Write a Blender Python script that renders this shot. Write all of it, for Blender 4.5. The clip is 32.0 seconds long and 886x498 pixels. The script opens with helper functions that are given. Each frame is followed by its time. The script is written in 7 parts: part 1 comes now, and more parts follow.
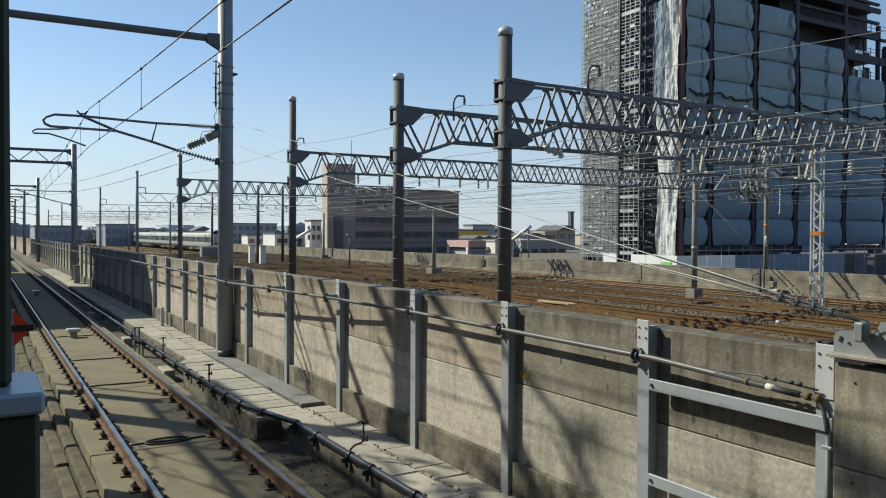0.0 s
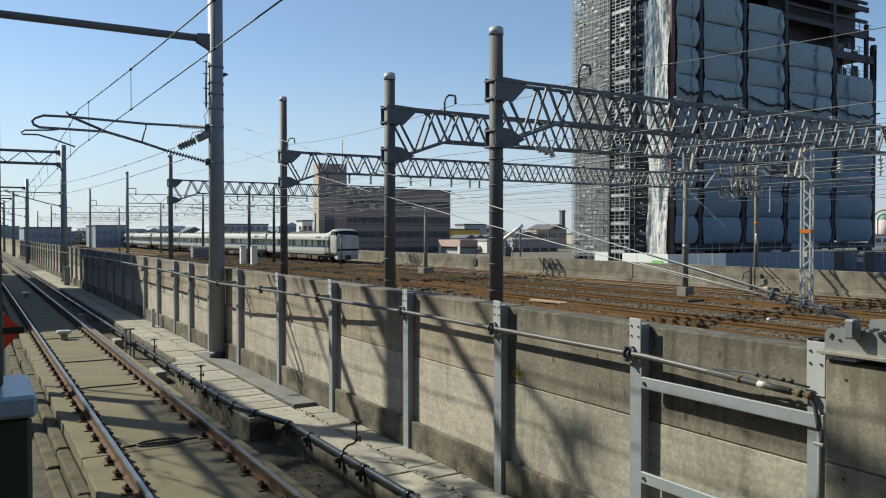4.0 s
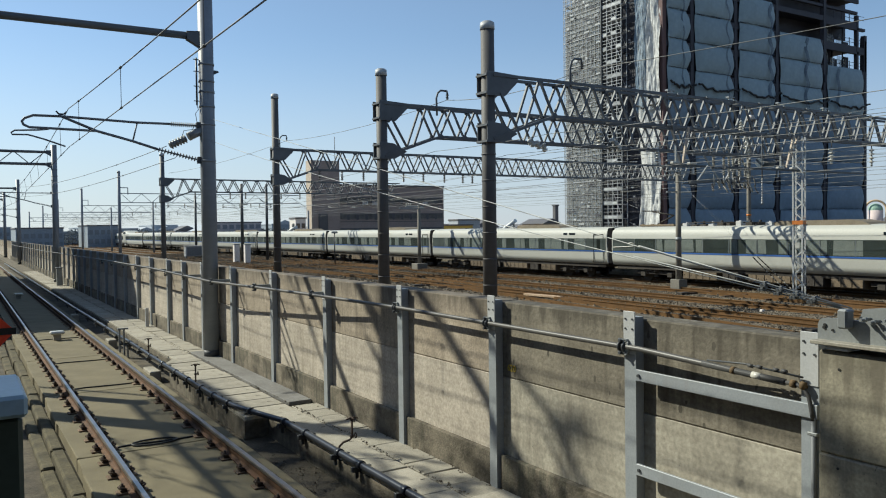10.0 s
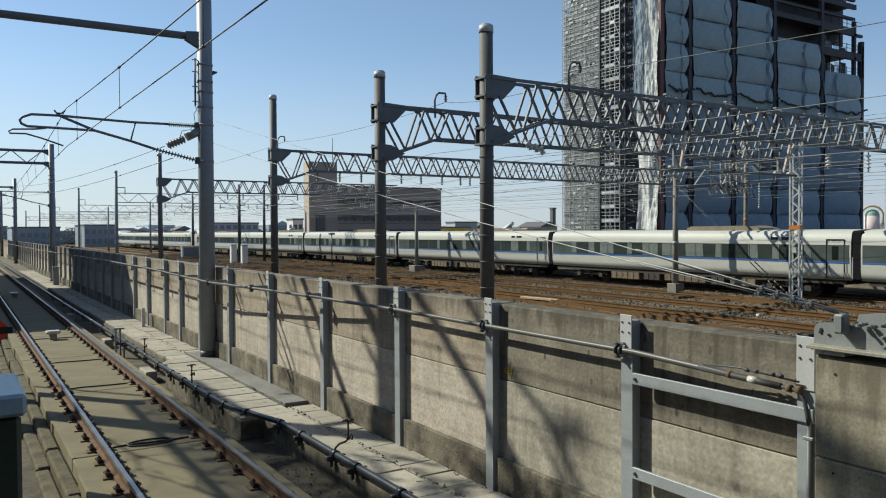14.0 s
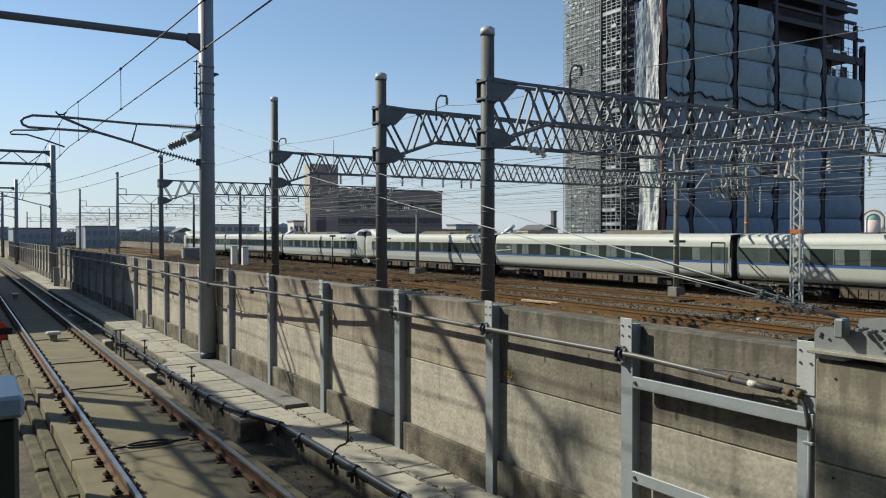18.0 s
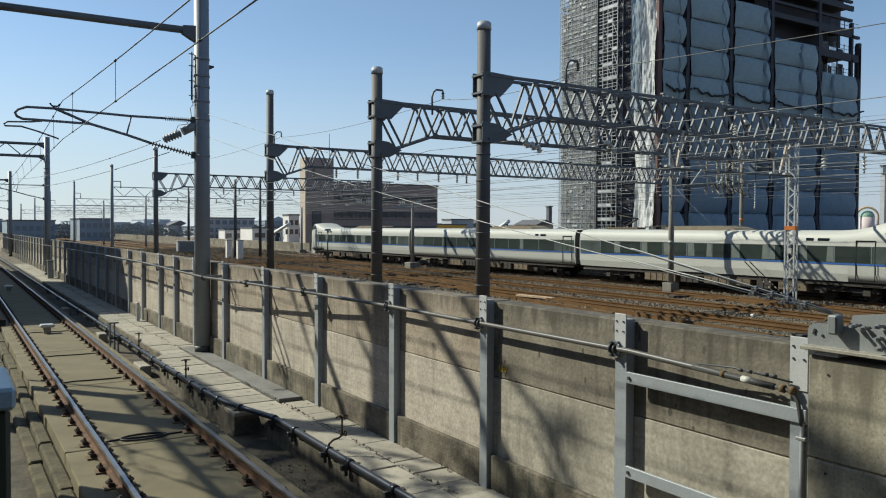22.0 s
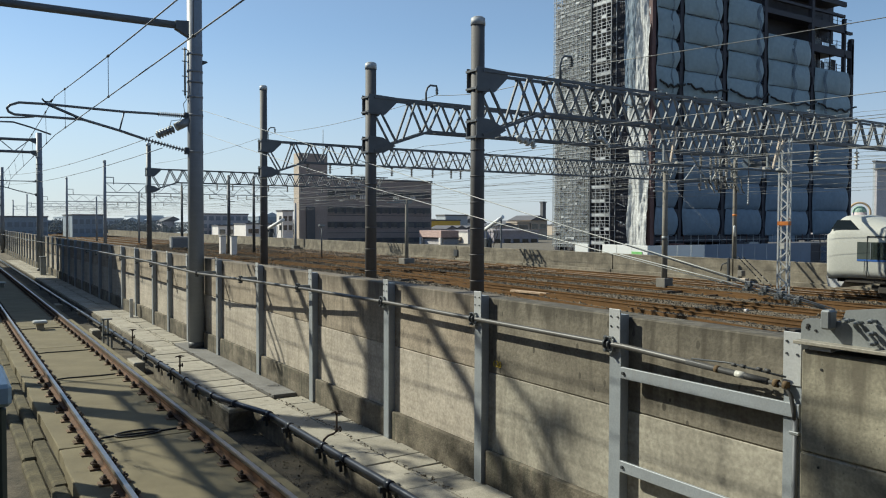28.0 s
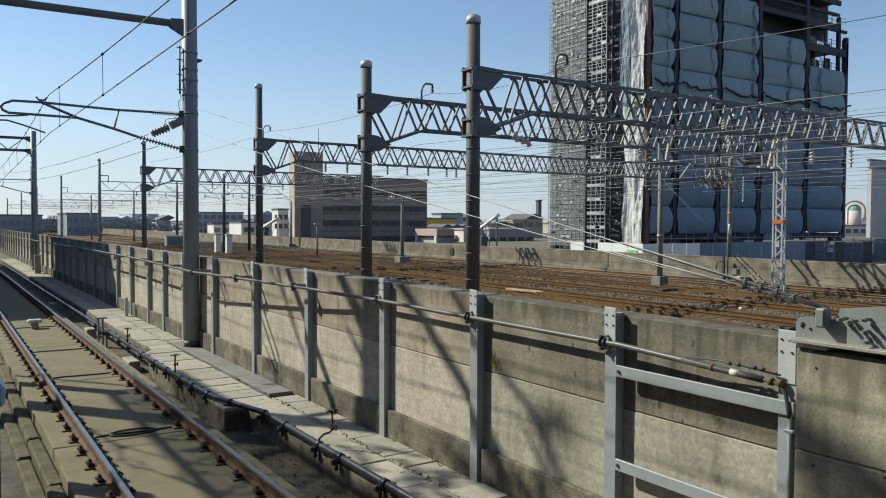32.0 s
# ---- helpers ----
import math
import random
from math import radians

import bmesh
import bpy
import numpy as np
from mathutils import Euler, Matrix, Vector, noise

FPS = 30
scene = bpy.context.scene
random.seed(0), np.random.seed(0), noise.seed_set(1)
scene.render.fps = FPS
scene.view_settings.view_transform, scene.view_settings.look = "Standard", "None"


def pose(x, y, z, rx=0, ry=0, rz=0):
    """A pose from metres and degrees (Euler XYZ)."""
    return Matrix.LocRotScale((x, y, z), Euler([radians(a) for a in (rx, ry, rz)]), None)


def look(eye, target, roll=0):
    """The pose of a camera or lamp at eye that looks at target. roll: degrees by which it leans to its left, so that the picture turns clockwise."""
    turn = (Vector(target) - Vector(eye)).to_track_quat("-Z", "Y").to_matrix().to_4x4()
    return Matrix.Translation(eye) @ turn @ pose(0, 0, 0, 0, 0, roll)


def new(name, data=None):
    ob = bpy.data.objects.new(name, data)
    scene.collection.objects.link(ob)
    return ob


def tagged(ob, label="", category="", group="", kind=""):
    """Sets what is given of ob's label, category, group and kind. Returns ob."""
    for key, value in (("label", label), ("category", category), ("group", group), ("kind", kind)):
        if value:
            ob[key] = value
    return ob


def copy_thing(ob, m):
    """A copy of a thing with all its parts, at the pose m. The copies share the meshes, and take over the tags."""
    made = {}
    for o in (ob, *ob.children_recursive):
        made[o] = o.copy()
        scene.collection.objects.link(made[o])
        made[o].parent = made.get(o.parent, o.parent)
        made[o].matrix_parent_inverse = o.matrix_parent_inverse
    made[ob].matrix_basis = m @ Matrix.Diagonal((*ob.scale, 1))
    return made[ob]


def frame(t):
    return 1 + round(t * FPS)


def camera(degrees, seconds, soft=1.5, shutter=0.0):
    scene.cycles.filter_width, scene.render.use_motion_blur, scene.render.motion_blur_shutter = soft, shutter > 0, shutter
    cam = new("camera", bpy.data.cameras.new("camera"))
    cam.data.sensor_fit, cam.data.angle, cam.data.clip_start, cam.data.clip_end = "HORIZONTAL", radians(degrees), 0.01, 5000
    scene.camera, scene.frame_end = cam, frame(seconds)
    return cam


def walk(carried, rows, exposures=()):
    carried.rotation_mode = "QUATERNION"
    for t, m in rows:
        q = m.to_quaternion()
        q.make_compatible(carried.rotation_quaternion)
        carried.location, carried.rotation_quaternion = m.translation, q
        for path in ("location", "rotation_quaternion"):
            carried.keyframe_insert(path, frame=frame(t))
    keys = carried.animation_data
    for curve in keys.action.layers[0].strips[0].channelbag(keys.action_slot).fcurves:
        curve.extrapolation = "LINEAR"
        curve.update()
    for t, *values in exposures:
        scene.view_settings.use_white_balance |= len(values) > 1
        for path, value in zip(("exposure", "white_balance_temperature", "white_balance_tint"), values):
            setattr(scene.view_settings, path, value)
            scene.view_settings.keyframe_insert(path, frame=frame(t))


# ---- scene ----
PATH = [
    (0, 0.000, -0.011, 3.003, 88.84, -0.22, -30.70),
    (0.5, -0.005, -0.008, 3.003, 88.60, -0.22, -31.17),
    (1, -0.004, -0.009, 3.004, 88.34, -0.29, -31.54),
    (1.5, -0.003, -0.005, 3.005, 88.41, -0.22, -31.78),
    (2, -0.001, -0.006, 3.005, 88.45, -0.02, -31.81),
    (2.5, -0.006, -0.007, 3.006, 88.69, -0.03, -32.00),
    (3, -0.004, -0.006, 3.005, 88.65, -0.06, -31.59),
    (3.5, -0.004, -0.008, 3.004, 88.84, 0.00, -31.35),
    (5.5, 0.001, -0.003, 3.003, 88.67, 0.33, -31.40),
    (6, 0.001, -0.005, 3.001, 88.76, 0.44, -31.46),
    (6.5, 0.000, -0.006, 3.002, 88.79, 0.56, -31.61),
    (7, -0.004, -0.006, 3.002, 88.74, 0.75, -31.66),
    (7.5, -0.003, -0.006, 3.002, 88.59, 0.78, -31.84),
    (8, -0.003, -0.005, 3.001, 88.52, 0.75, -31.81),
    (8.5, 0.000, -0.005, 3.003, 88.54, 0.95, -31.74),
    (9, -0.001, -0.004, 3.000, 88.54, 0.93, -31.73),
    (9.5, 0.005, -0.005, 3.001, 88.56, 0.77, -31.76),
    (10, 0.005, -0.002, 2.999, 88.49, 0.77, -31.79),
    (10.5, -0.006, -0.008, 3.004, 88.46, 0.79, -31.75),
    (11, -0.002, -0.006, 3.000, 88.43, 0.77, -31.72),
    (11.5, -0.000, -0.006, 3.000, 88.26, 0.83, -31.79),
    (12, 0.003, -0.001, 3.001, 88.35, 0.83, -31.77),
    (12.5, 0.002, -0.003, 2.999, 88.48, 0.71, -31.97),
    (13, -0.004, -0.006, 3.002, 88.49, 0.44, -31.98),
    (13.5, 0.003, -0.005, 3.000, 88.56, 0.44, -31.92),
    (14, -0.003, -0.005, 2.999, 88.65, 0.34, -31.99),
    (14.5, 0.001, -0.003, 2.998, 88.73, 0.17, -32.22),
    (16.5, -0.001, -0.003, 3.000, 88.68, 0.12, -32.27),
    (17, 0.001, 0.000, 3.001, 88.89, 0.37, -31.98),
    (17.5, -0.002, -0.005, 3.000, 89.07, 0.11, -31.99),
    (18, 0.002, -0.004, 3.000, 88.84, 0.11, -31.93),
    (18.5, 0.002, -0.005, 2.999, 88.76, 0.02, -32.31),
    (19, -0.001, -0.004, 2.998, 88.60, -0.05, -32.26),
    (19.5, -0.002, -0.003, 3.000, 88.52, 0.00, -32.18),
    (20, -0.004, -0.002, 2.999, 88.51, -0.04, -32.05),
    (20.5, -0.002, -0.000, 2.997, 88.48, -0.09, -32.10),
    (21, 0.006, 0.000, 2.999, 88.31, -0.22, -32.16),
    (21.5, -0.001, -0.003, 3.001, 88.38, -0.18, -32.16),
    (22, 0.006, -0.002, 2.999, 88.44, -0.22, -32.27),
    (22.5, -0.000, -0.004, 2.997, 88.36, -0.24, -32.17),
    (23, -0.001, -0.001, 3.001, 88.34, -0.26, -32.22),
    (23.5, -0.003, -0.001, 3.001, 88.30, -0.24, -32.36),
    (24, 0.000, -0.003, 3.001, 88.23, -0.12, -32.31),
    (24.5, -0.000, -0.000, 2.999, 88.31, -0.25, -32.35),
    (25, -0.002, -0.002, 3.002, 88.26, -0.15, -32.34),
    (25.5, 0.002, -0.002, 2.999, 88.30, 0.03, -32.15),
    (27.5, 0.001, -0.000, 2.998, 88.25, -0.24, -32.62),
    (28, -0.000, -0.001, 2.999, 88.13, -0.16, -32.71),
    (28.5, -0.002, -0.000, 2.999, 88.07, -0.17, -32.73),
    (29, 0.004, 0.001, 2.997, 88.08, -0.18, -32.65),
    (29.5, -0.003, -0.002, 2.996, 88.02, -0.15, -32.72),
    (30, 0.002, 0.002, 3.000, 87.98, -0.03, -32.85),
    (30.5, 0.000, -0.002, 2.997, 88.01, -0.13, -32.93),
    (31, 0.000, 0.000, 3.000, 88.05, -0.26, -32.99),
    (31.5, -0.001, -0.000, 2.996, 88.01, -0.17, -32.95),
    (32, 0.002, 0.000, 3.001, 88.01, -0.14, -33.03),
]
cam = camera(59.2, 32.0, soft=1.1)
walk(cam, [(t, pose(x, y, z, rx, ry, rz)) for t, x, y, z, rx, ry, rz in PATH], exposures=[(0.0, 0.37, 6350, 0), (10.0, 0.36, 6350, 0), (19.0, 0.3, 6350, 0), (24.0, 0.31, 6350, 0), (32.0, 0.38, 6350, 0)])

# ---- daylight: low winter sun ahead and to the left, clear sky ----
SUN = Vector((1.0, -1.3, -1.28)).normalized()          # the way the light travels
world = bpy.data.worlds.new("sky")
scene.world = world
world.use_nodes = True
wn = world.node_tree
sky = wn.nodes.new("ShaderNodeTexSky")
sky.sky_type, sky.sun_disc = "NISHITA", False
sky.sun_elevation = math.asin(-SUN.z)
sky.sun_rotation = math.atan2(-SUN.x, -SUN.y)
sky.air_density, sky.dust_density, sky.ozone_density = 0.8, 0.25, 2.8
haze = wn.nodes.new("ShaderNodeMix")
haze.data_type = "RGBA"
haze.inputs["Factor"].default_value = 0.4
way = wn.nodes.new("ShaderNodeTexCoord")
side = wn.nodes.new("ShaderNodeVectorMath")            # haze is brighter on the sun's side
side.operation = "DOT_PRODUCT"
side.inputs[1].default_value = (-0.61, 0.79, 0.0)
wn.links.new(way.outputs["Generated"], side.inputs[0])
glow = wn.nodes.new("ShaderNodeMapRange")
glow.inputs["From Min"].default_value, glow.inputs["From Max"].default_value = -0.3, 0.8
wn.links.new(side.outputs["Value"], glow.inputs["Value"])
hue = wn.nodes.new("ShaderNodeMix")
hue.data_type = "RGBA"
hue.inputs["A"].default_value, hue.inputs["B"].default_value = (3.35, 3.5, 4.4, 1), (4.75, 4.95, 5.55, 1)
wn.links.new(glow.outputs["Result"], hue.inputs["Factor"])
wn.links.new(hue.outputs["Result"], haze.inputs["B"])
up = wn.nodes.new("ShaderNodeSeparateXYZ")
wn.links.new(way.outputs["Generated"], up.inputs[0])
low = wn.nodes.new("ShaderNodeMapRange")               # thicker haze towards the horizon
low.interpolation_type = "SMOOTHSTEP"
low.inputs["From Min"].default_value, low.inputs["From Max"].default_value = 0.0, 0.25
low.inputs["To Min"].default_value, low.inputs["To Max"].default_value = 0.8, 0.13
wn.links.new(up.outputs["Z"], low.inputs["Value"])
wn.links.new(low.outputs["Result"], haze.inputs["Factor"])
wn.links.new(sky.outputs[0], haze.inputs["A"])
wn.links.new(haze.outputs["Result"], wn.nodes["Background"].inputs[0])
wn.nodes["Background"].inputs[1].default_value = 0.109
sun = new("sun", bpy.data.lights.new("sun", "SUN"))
sun.data.energy, sun.data.angle, sun.data.color = 4.8, radians(0.53), (1.0, 0.92, 0.8)
sun.matrix_world = look((0, 0, 60), Vector((0, 0, 60)) + SUN)


# ---- materials ----
def nodes(name):
    m = bpy.data.materials.new(name)
    m.use_nodes = True
    return m, m.node_tree, m.node_tree.nodes["Principled BSDF"]


def surf(name, base, second=None, scale=3.0, rough=0.8, metal=0.0, bump=0.15, fine=60.0, streak=0.0, streak_col=None,
         amount=0.6, spec=0.4, per_piece=0.0, pits=0.0, drip=None, crest=None):
    """A surface with blotches at one scale, grain at another, and streaks that run down."""
    m, t, b = nodes(name)
    n, l = t.nodes, t.links
    co = n.new("ShaderNodeTexCoord")
    geo = n.new("ShaderNodeNewGeometry")
    second = second or tuple(c * 0.72 for c in base)
    a = n.new("ShaderNodeTexNoise")
    a.inputs["Scale"].default_value, a.inputs["Detail"].default_value, a.inputs["Roughness"].default_value = scale, 8, 0.62
    l.new(geo.outputs["Position"] if per_piece < 0 else co.outputs["Object"], a.inputs["Vector"])
    r = n.new("ShaderNodeValToRGB")
    r.color_ramp.elements[0].position, r.color_ramp.elements[1].position = 0.36, 0.66
    r.color_ramp.elements[0].color, r.color_ramp.elements[1].color = (*second, 1), (*base, 1)
    l.new(a.outputs["Fac"], r.inputs["Fac"])
    mix0 = n.new("ShaderNodeMix")
    mix0.data_type = "RGBA"
    mix0.inputs["Factor"].default_value = amount
    mix0.inputs["A"].default_value = (*base, 1)
    l.new(r.outputs["Color"], mix0.inputs["B"])
    col = mix0.outputs["Result"]
    g = n.new("ShaderNodeTexNoise")
    g.inputs["Scale"].default_value, g.inputs["Detail"].default_value = fine, 4
    l.new(co.outputs["Object"], g.inputs["Vector"])
    mx = n.new("ShaderNodeMix")
    mx.data_type, mx.blend_type = "RGBA", "OVERLAY"
    mx.inputs["Factor"].default_value = 0.26 if bump >= 0.1 else 0.1
    l.new(col, mx.inputs["A"])
    gr = n.new("ShaderNodeMapRange")
    gr.inputs["From Min"].default_value, gr.inputs["From Max"].default_value = 0.22, 0.78
    l.new(g.outputs["Fac"], gr.inputs["Value"])
    l.new(gr.outputs["Result"], mx.inputs["B"])
    col = mx.outputs["Result"]
    if amount >= 0.8:
        md = n.new("ShaderNodeTexNoise")
        md.inputs["Scale"].default_value, md.inputs["Detail"].default_value, md.inputs["Roughness"].default_value = scale * 5.5, 6, 0.7
        l.new(geo.outputs["Position"], md.inputs["Vector"])
        mo = n.new("ShaderNodeMix")
        mo.data_type, mo.blend_type = "RGBA", "OVERLAY"
        mo.inputs["Factor"].default_value = 0.38
        l.new(col, mo.inputs["A"])
        l.new(md.outputs["Fac"], mo.inputs["B"])
        col = mo.outputs["Result"]
    if streak > 0:
        bm_ = n.new("ShaderNodeMapping")                # faint marks of the formwork boards
        bm_.inputs["Scale"].default_value = (0.55, 0.55, 11.0)
        l.new(geo.outputs["Position"], bm_.inputs["Vector"])
        bn = n.new("ShaderNodeTexNoise")
        bn.inputs["Scale"].default_value, bn.inputs["Detail"].default_value = 1.6, 6
        l.new(bm_.outputs["Vector"], bn.inputs["Vector"])
        bo_ = n.new("ShaderNodeMix")
        bo_.data_type, bo_.blend_type = "RGBA", "OVERLAY"
        bo_.inputs["Factor"].default_value = 0.28 if amount >= 0.8 else 0.1
        l.new(col, bo_.inputs["A"])
        l.new(bn.outputs["Fac"], bo_.inputs["B"])
        col = bo_.outputs["Result"]
        pa = n.new("ShaderNodeTexNoise")
        pa.inputs["Scale"].default_value, pa.inputs["Detail"].default_value = 0.8, 5
        l.new(geo.outputs["Position"], pa.inputs["Vector"])
        pr_ = n.new("ShaderNodeMapRange")
        pr_.inputs["From Min"].default_value, pr_.inputs["From Max"].default_value = 0.42, 0.62
        l.new(pa.outputs["Fac"], pr_.inputs["Value"])
        mp = n.new("ShaderNodeMapping")
        mp.inputs["Scale"].default_value = (4.2, 4.2, 0.38)
        l.new(geo.outputs["Position"], mp.inputs["Vector"])
        s = n.new("ShaderNodeTexNoise")
        s.inputs["Scale"].default_value, s.inputs["Detail"].default_value = 2.2, 7
        l.new(mp.outputs["Vector"], s.inputs["Vector"])
        sr = n.new("ShaderNodeValToRGB")
        sr.color_ramp.elements[0].position, sr.color_ramp.elements[1].position = 0.44, 0.66
        sr.color_ramp.elements[0].color, sr.color_ramp.elements[1].color = (0, 0, 0, 1), (streak, streak, streak, 1)
        l.new(s.outputs["Fac"], sr.inputs["Fac"])
        sm = n.new("ShaderNodeMix")
        sm.data_type = "RGBA"
        sf = n.new("ShaderNodeMath")
        sf.operation = "MULTIPLY"
        l.new(sr.outputs["Color"], sf.inputs[0])
        l.new(pr_.outputs["Result"], sf.inputs[1])
        fac = sf.outputs[0]
        if drip:
            sz = n.new("ShaderNodeSeparateXYZ")
            l.new(geo.outputs["Position"], sz.inputs[0])
            dz = n.new("ShaderNodeMapRange")
            dz.inputs["From Min"].default_value, dz.inputs["From Max"].default_value, dz.inputs["To Min"].default_value = drip[0] - drip[1], drip[0], 0.1
            l.new(sz.outputs["Z"], dz.inputs["Value"])
            dm_ = n.new("ShaderNodeMath")
            dm_.operation = "MULTIPLY"
            l.new(s.outputs["Fac"], dm_.inputs[0])
            l.new(dz.outputs["Result"], dm_.inputs[1])
            dr = n.new("ShaderNodeMapRange")
            dr.inputs["From Min"].default_value, dr.inputs["From Max"].default_value, dr.inputs["To Max"].default_value = drip[2], drip[2] + 0.12, streak
            l.new(dm_.outputs[0], dr.inputs["Value"])
            mxf = n.new("ShaderNodeMath")
            mxf.operation = "MAXIMUM"
            l.new(fac, mxf.inputs[0])
            l.new(dr.outputs["Result"], mxf.inputs[1])
            fac = mxf.outputs[0]
        l.new(fac, sm.inputs["Factor"])
        l.new(col, sm.inputs["A"])
        sm.inputs["B"].default_value = (*(streak_col or tuple(c * 0.4 for c in base)), 1)
        col = sm.outputs["Result"]
    if crest:   # soot and lichen that cling to the crest of a wall, in an uneven fringe
        cz = n.new("ShaderNodeSeparateXYZ")
        l.new(geo.outputs["Position"], cz.inputs[0])
        cn_ = n.new("ShaderNodeTexNoise")
        cn_.inputs["Scale"].default_value, cn_.inputs["Detail"].default_value, cn_.inputs["Roughness"].default_value = 2.6, 7, 0.65
        l.new(geo.outputs["Position"], cn_.inputs["Vector"])
        ca = n.new("ShaderNodeMath")
        ca.operation = "MULTIPLY_ADD"
        ca.inputs[1].default_value = crest[1] * 1.6
        l.new(cn_.outputs["Fac"], ca.inputs[0])
        l.new(cz.outputs["Z"], ca.inputs[2])
        cr = n.new("ShaderNodeMapRange")
        cr.interpolation_type = "SMOOTHSTEP"
        cr.inputs["From Min"].default_value, cr.inputs["From Max"].default_value, cr.inputs["To Max"].default_value = crest[0] - 0.2 * crest[1], crest[0] + crest[1] * 1.0, crest[2]
        l.new(ca.outputs[0], cr.inputs["Value"])
        cm = n.new("ShaderNodeMix")
        cm.data_type = "RGBA"
        l.new(cr.outputs["Result"], cm.inputs["Factor"])
        l.new(col, cm.inputs["A"])
        cm.inputs["B"].default_value = (*(c * 0.3 for c in base), 1)
        col = cm.outputs["Result"]
    if pits > 0:
        vm = n.new("ShaderNodeMapping")
        vm.inputs["Scale"].default_value = (1.0, 1.0, 0.55)
        l.new(geo.outputs["Position"], vm.inputs["Vector"])
        vo = n.new("ShaderNodeTexVoronoi")
        vo.inputs["Scale"].default_value = pits
        l.new(vm.outputs["Vector"], vo.inputs["Vector"])
        pc_ = n.new("ShaderNodeSeparateColor")
        l.new(vo.outputs["Color"], pc_.inputs[0])
        pw = n.new("ShaderNodeMath")
        pw.operation = "POWER"
        pw.inputs[1].default_value = 3.0
        l.new(pc_.outputs[0], pw.inputs[0])
        ml = n.new("ShaderNodeMath")
        ml.operation = "MULTIPLY"
        ml.inputs[1].default_value = 0.42
        l.new(pw.outputs[0], ml.inputs[0])
        lt = n.new("ShaderNodeMath")
        lt.operation = "LESS_THAN"
        l.new(vo.outputs["Distance"], lt.inputs[0])
        l.new(ml.outputs[0], lt.inputs[1])
        pm_ = n.new("ShaderNodeMix")
        pm_.data_type = "RGBA"
        l.new(lt.outputs[0], pm_.inputs["Factor"])
        l.new(col, pm_.inputs["A"])
        pm_.inputs["B"].default_value = (*(c * 0.35 for c in base), 1)
        col = pm_.outputs["Result"]
    if per_piece > 0:
        oi = n.new("ShaderNodeObjectInfo")
        mr = n.new("ShaderNodeMapRange")
        mr.inputs["To Min"].default_value, mr.inputs["To Max"].default_value = 1 - per_piece, 1 + per_piece
        l.new(oi.outputs["Random"], mr.inputs["Value"])
        hs = n.new("ShaderNodeHueSaturation")
        l.new(mr.outputs["Result"], hs.inputs["Value"])
        l.new(col, hs.inputs["Color"])
        col = hs.outputs["Color"]
    l.new(col, b.inputs["Base Color"])
    b.inputs["Roughness"].default_value, b.inputs["Metallic"].default_value = rough, metal
    b.inputs["Specular IOR Level"].default_value = spec
    if bump:
        bp = n.new("ShaderNodeBump")
        bp.inputs["Strength"].default_value, bp.inputs["Distance"].default_value = bump, 0.02
        l.new(g.outputs["Fac"], bp.inputs["Height"])
        l.new(bp.outputs["Normal"], b.inputs["Normal"])
    return m


def glass_mat(name, col, rough=0.05, spec=0.8):
    m, t, b = nodes(name)
    b.inputs["Base Color"].default_value = (*col, 1)
    b.inputs["Roughness"].default_value, b.inputs["IOR"].default_value = rough, 1.5
    b.inputs["Specular IOR Level"].default_value = spec
    return m


def gravel(name, light, dark):
    """Broken stone: every stone its own tone, dust and rust in drifts."""
    m, t, b = nodes(name)
    n, l = t.nodes, t.links
    geo = n.new("ShaderNodeNewGeometry")
    v = n.new("ShaderNodeTexVoronoi")
    v.inputs["Scale"].default_value = 15
    l.new(geo.outputs["Position"], v.inputs["Vector"])
    r = n.new("ShaderNodeValToRGB")
    r.color_ramp.elements[0].color, r.color_ramp.elements[1].color = (*dark, 1), (*light, 1)
    r.color_ramp.elements[0].position, r.color_ramp.elements[1].position = 0.1, 0.95
    sp = n.new("ShaderNodeSeparateColor")
    l.new(v.outputs["Color"], sp.inputs[0])
    l.new(sp.outputs[0], r.inputs["Fac"])
    d = n.new("ShaderNodeTexNoise")
    d.inputs["Scale"].default_value, d.inputs["Detail"].default_value = 0.45, 6
    l.new(geo.outputs["Position"], d.inputs["Vector"])
    mr = n.new("ShaderNodeMapRange")
    mr.inputs["From Min"].default_value, mr.inputs["From Max"].default_value, mr.inputs["To Max"].default_value = 0.45, 0.75, 0.5
    l.new(d.outputs["Fac"], mr.inputs["Value"])
    mx = n.new("ShaderNodeMix")
    mx.data_type = "RGBA"
    l.new(mr.outputs["Result"], mx.inputs["Factor"])
    l.new(r.outputs["Color"], mx.inputs["A"])
    mx.inputs["B"].default_value = (0.08, 0.055, 0.036, 1)
    l.new(mx.outputs["Result"], b.inputs["Base Color"])
    b.inputs["Roughness"].default_value = 0.95
    bp = n.new("ShaderNodeBump")
    bp.invert = True
    bp.inputs["Strength"].default_value, bp.inputs["Distance"].default_value = 1.0, 0.05
    l.new(v.outputs["Distance"], bp.inputs["Height"])
    l.new(bp.outputs["Normal"], b.inputs["Normal"])
    return m


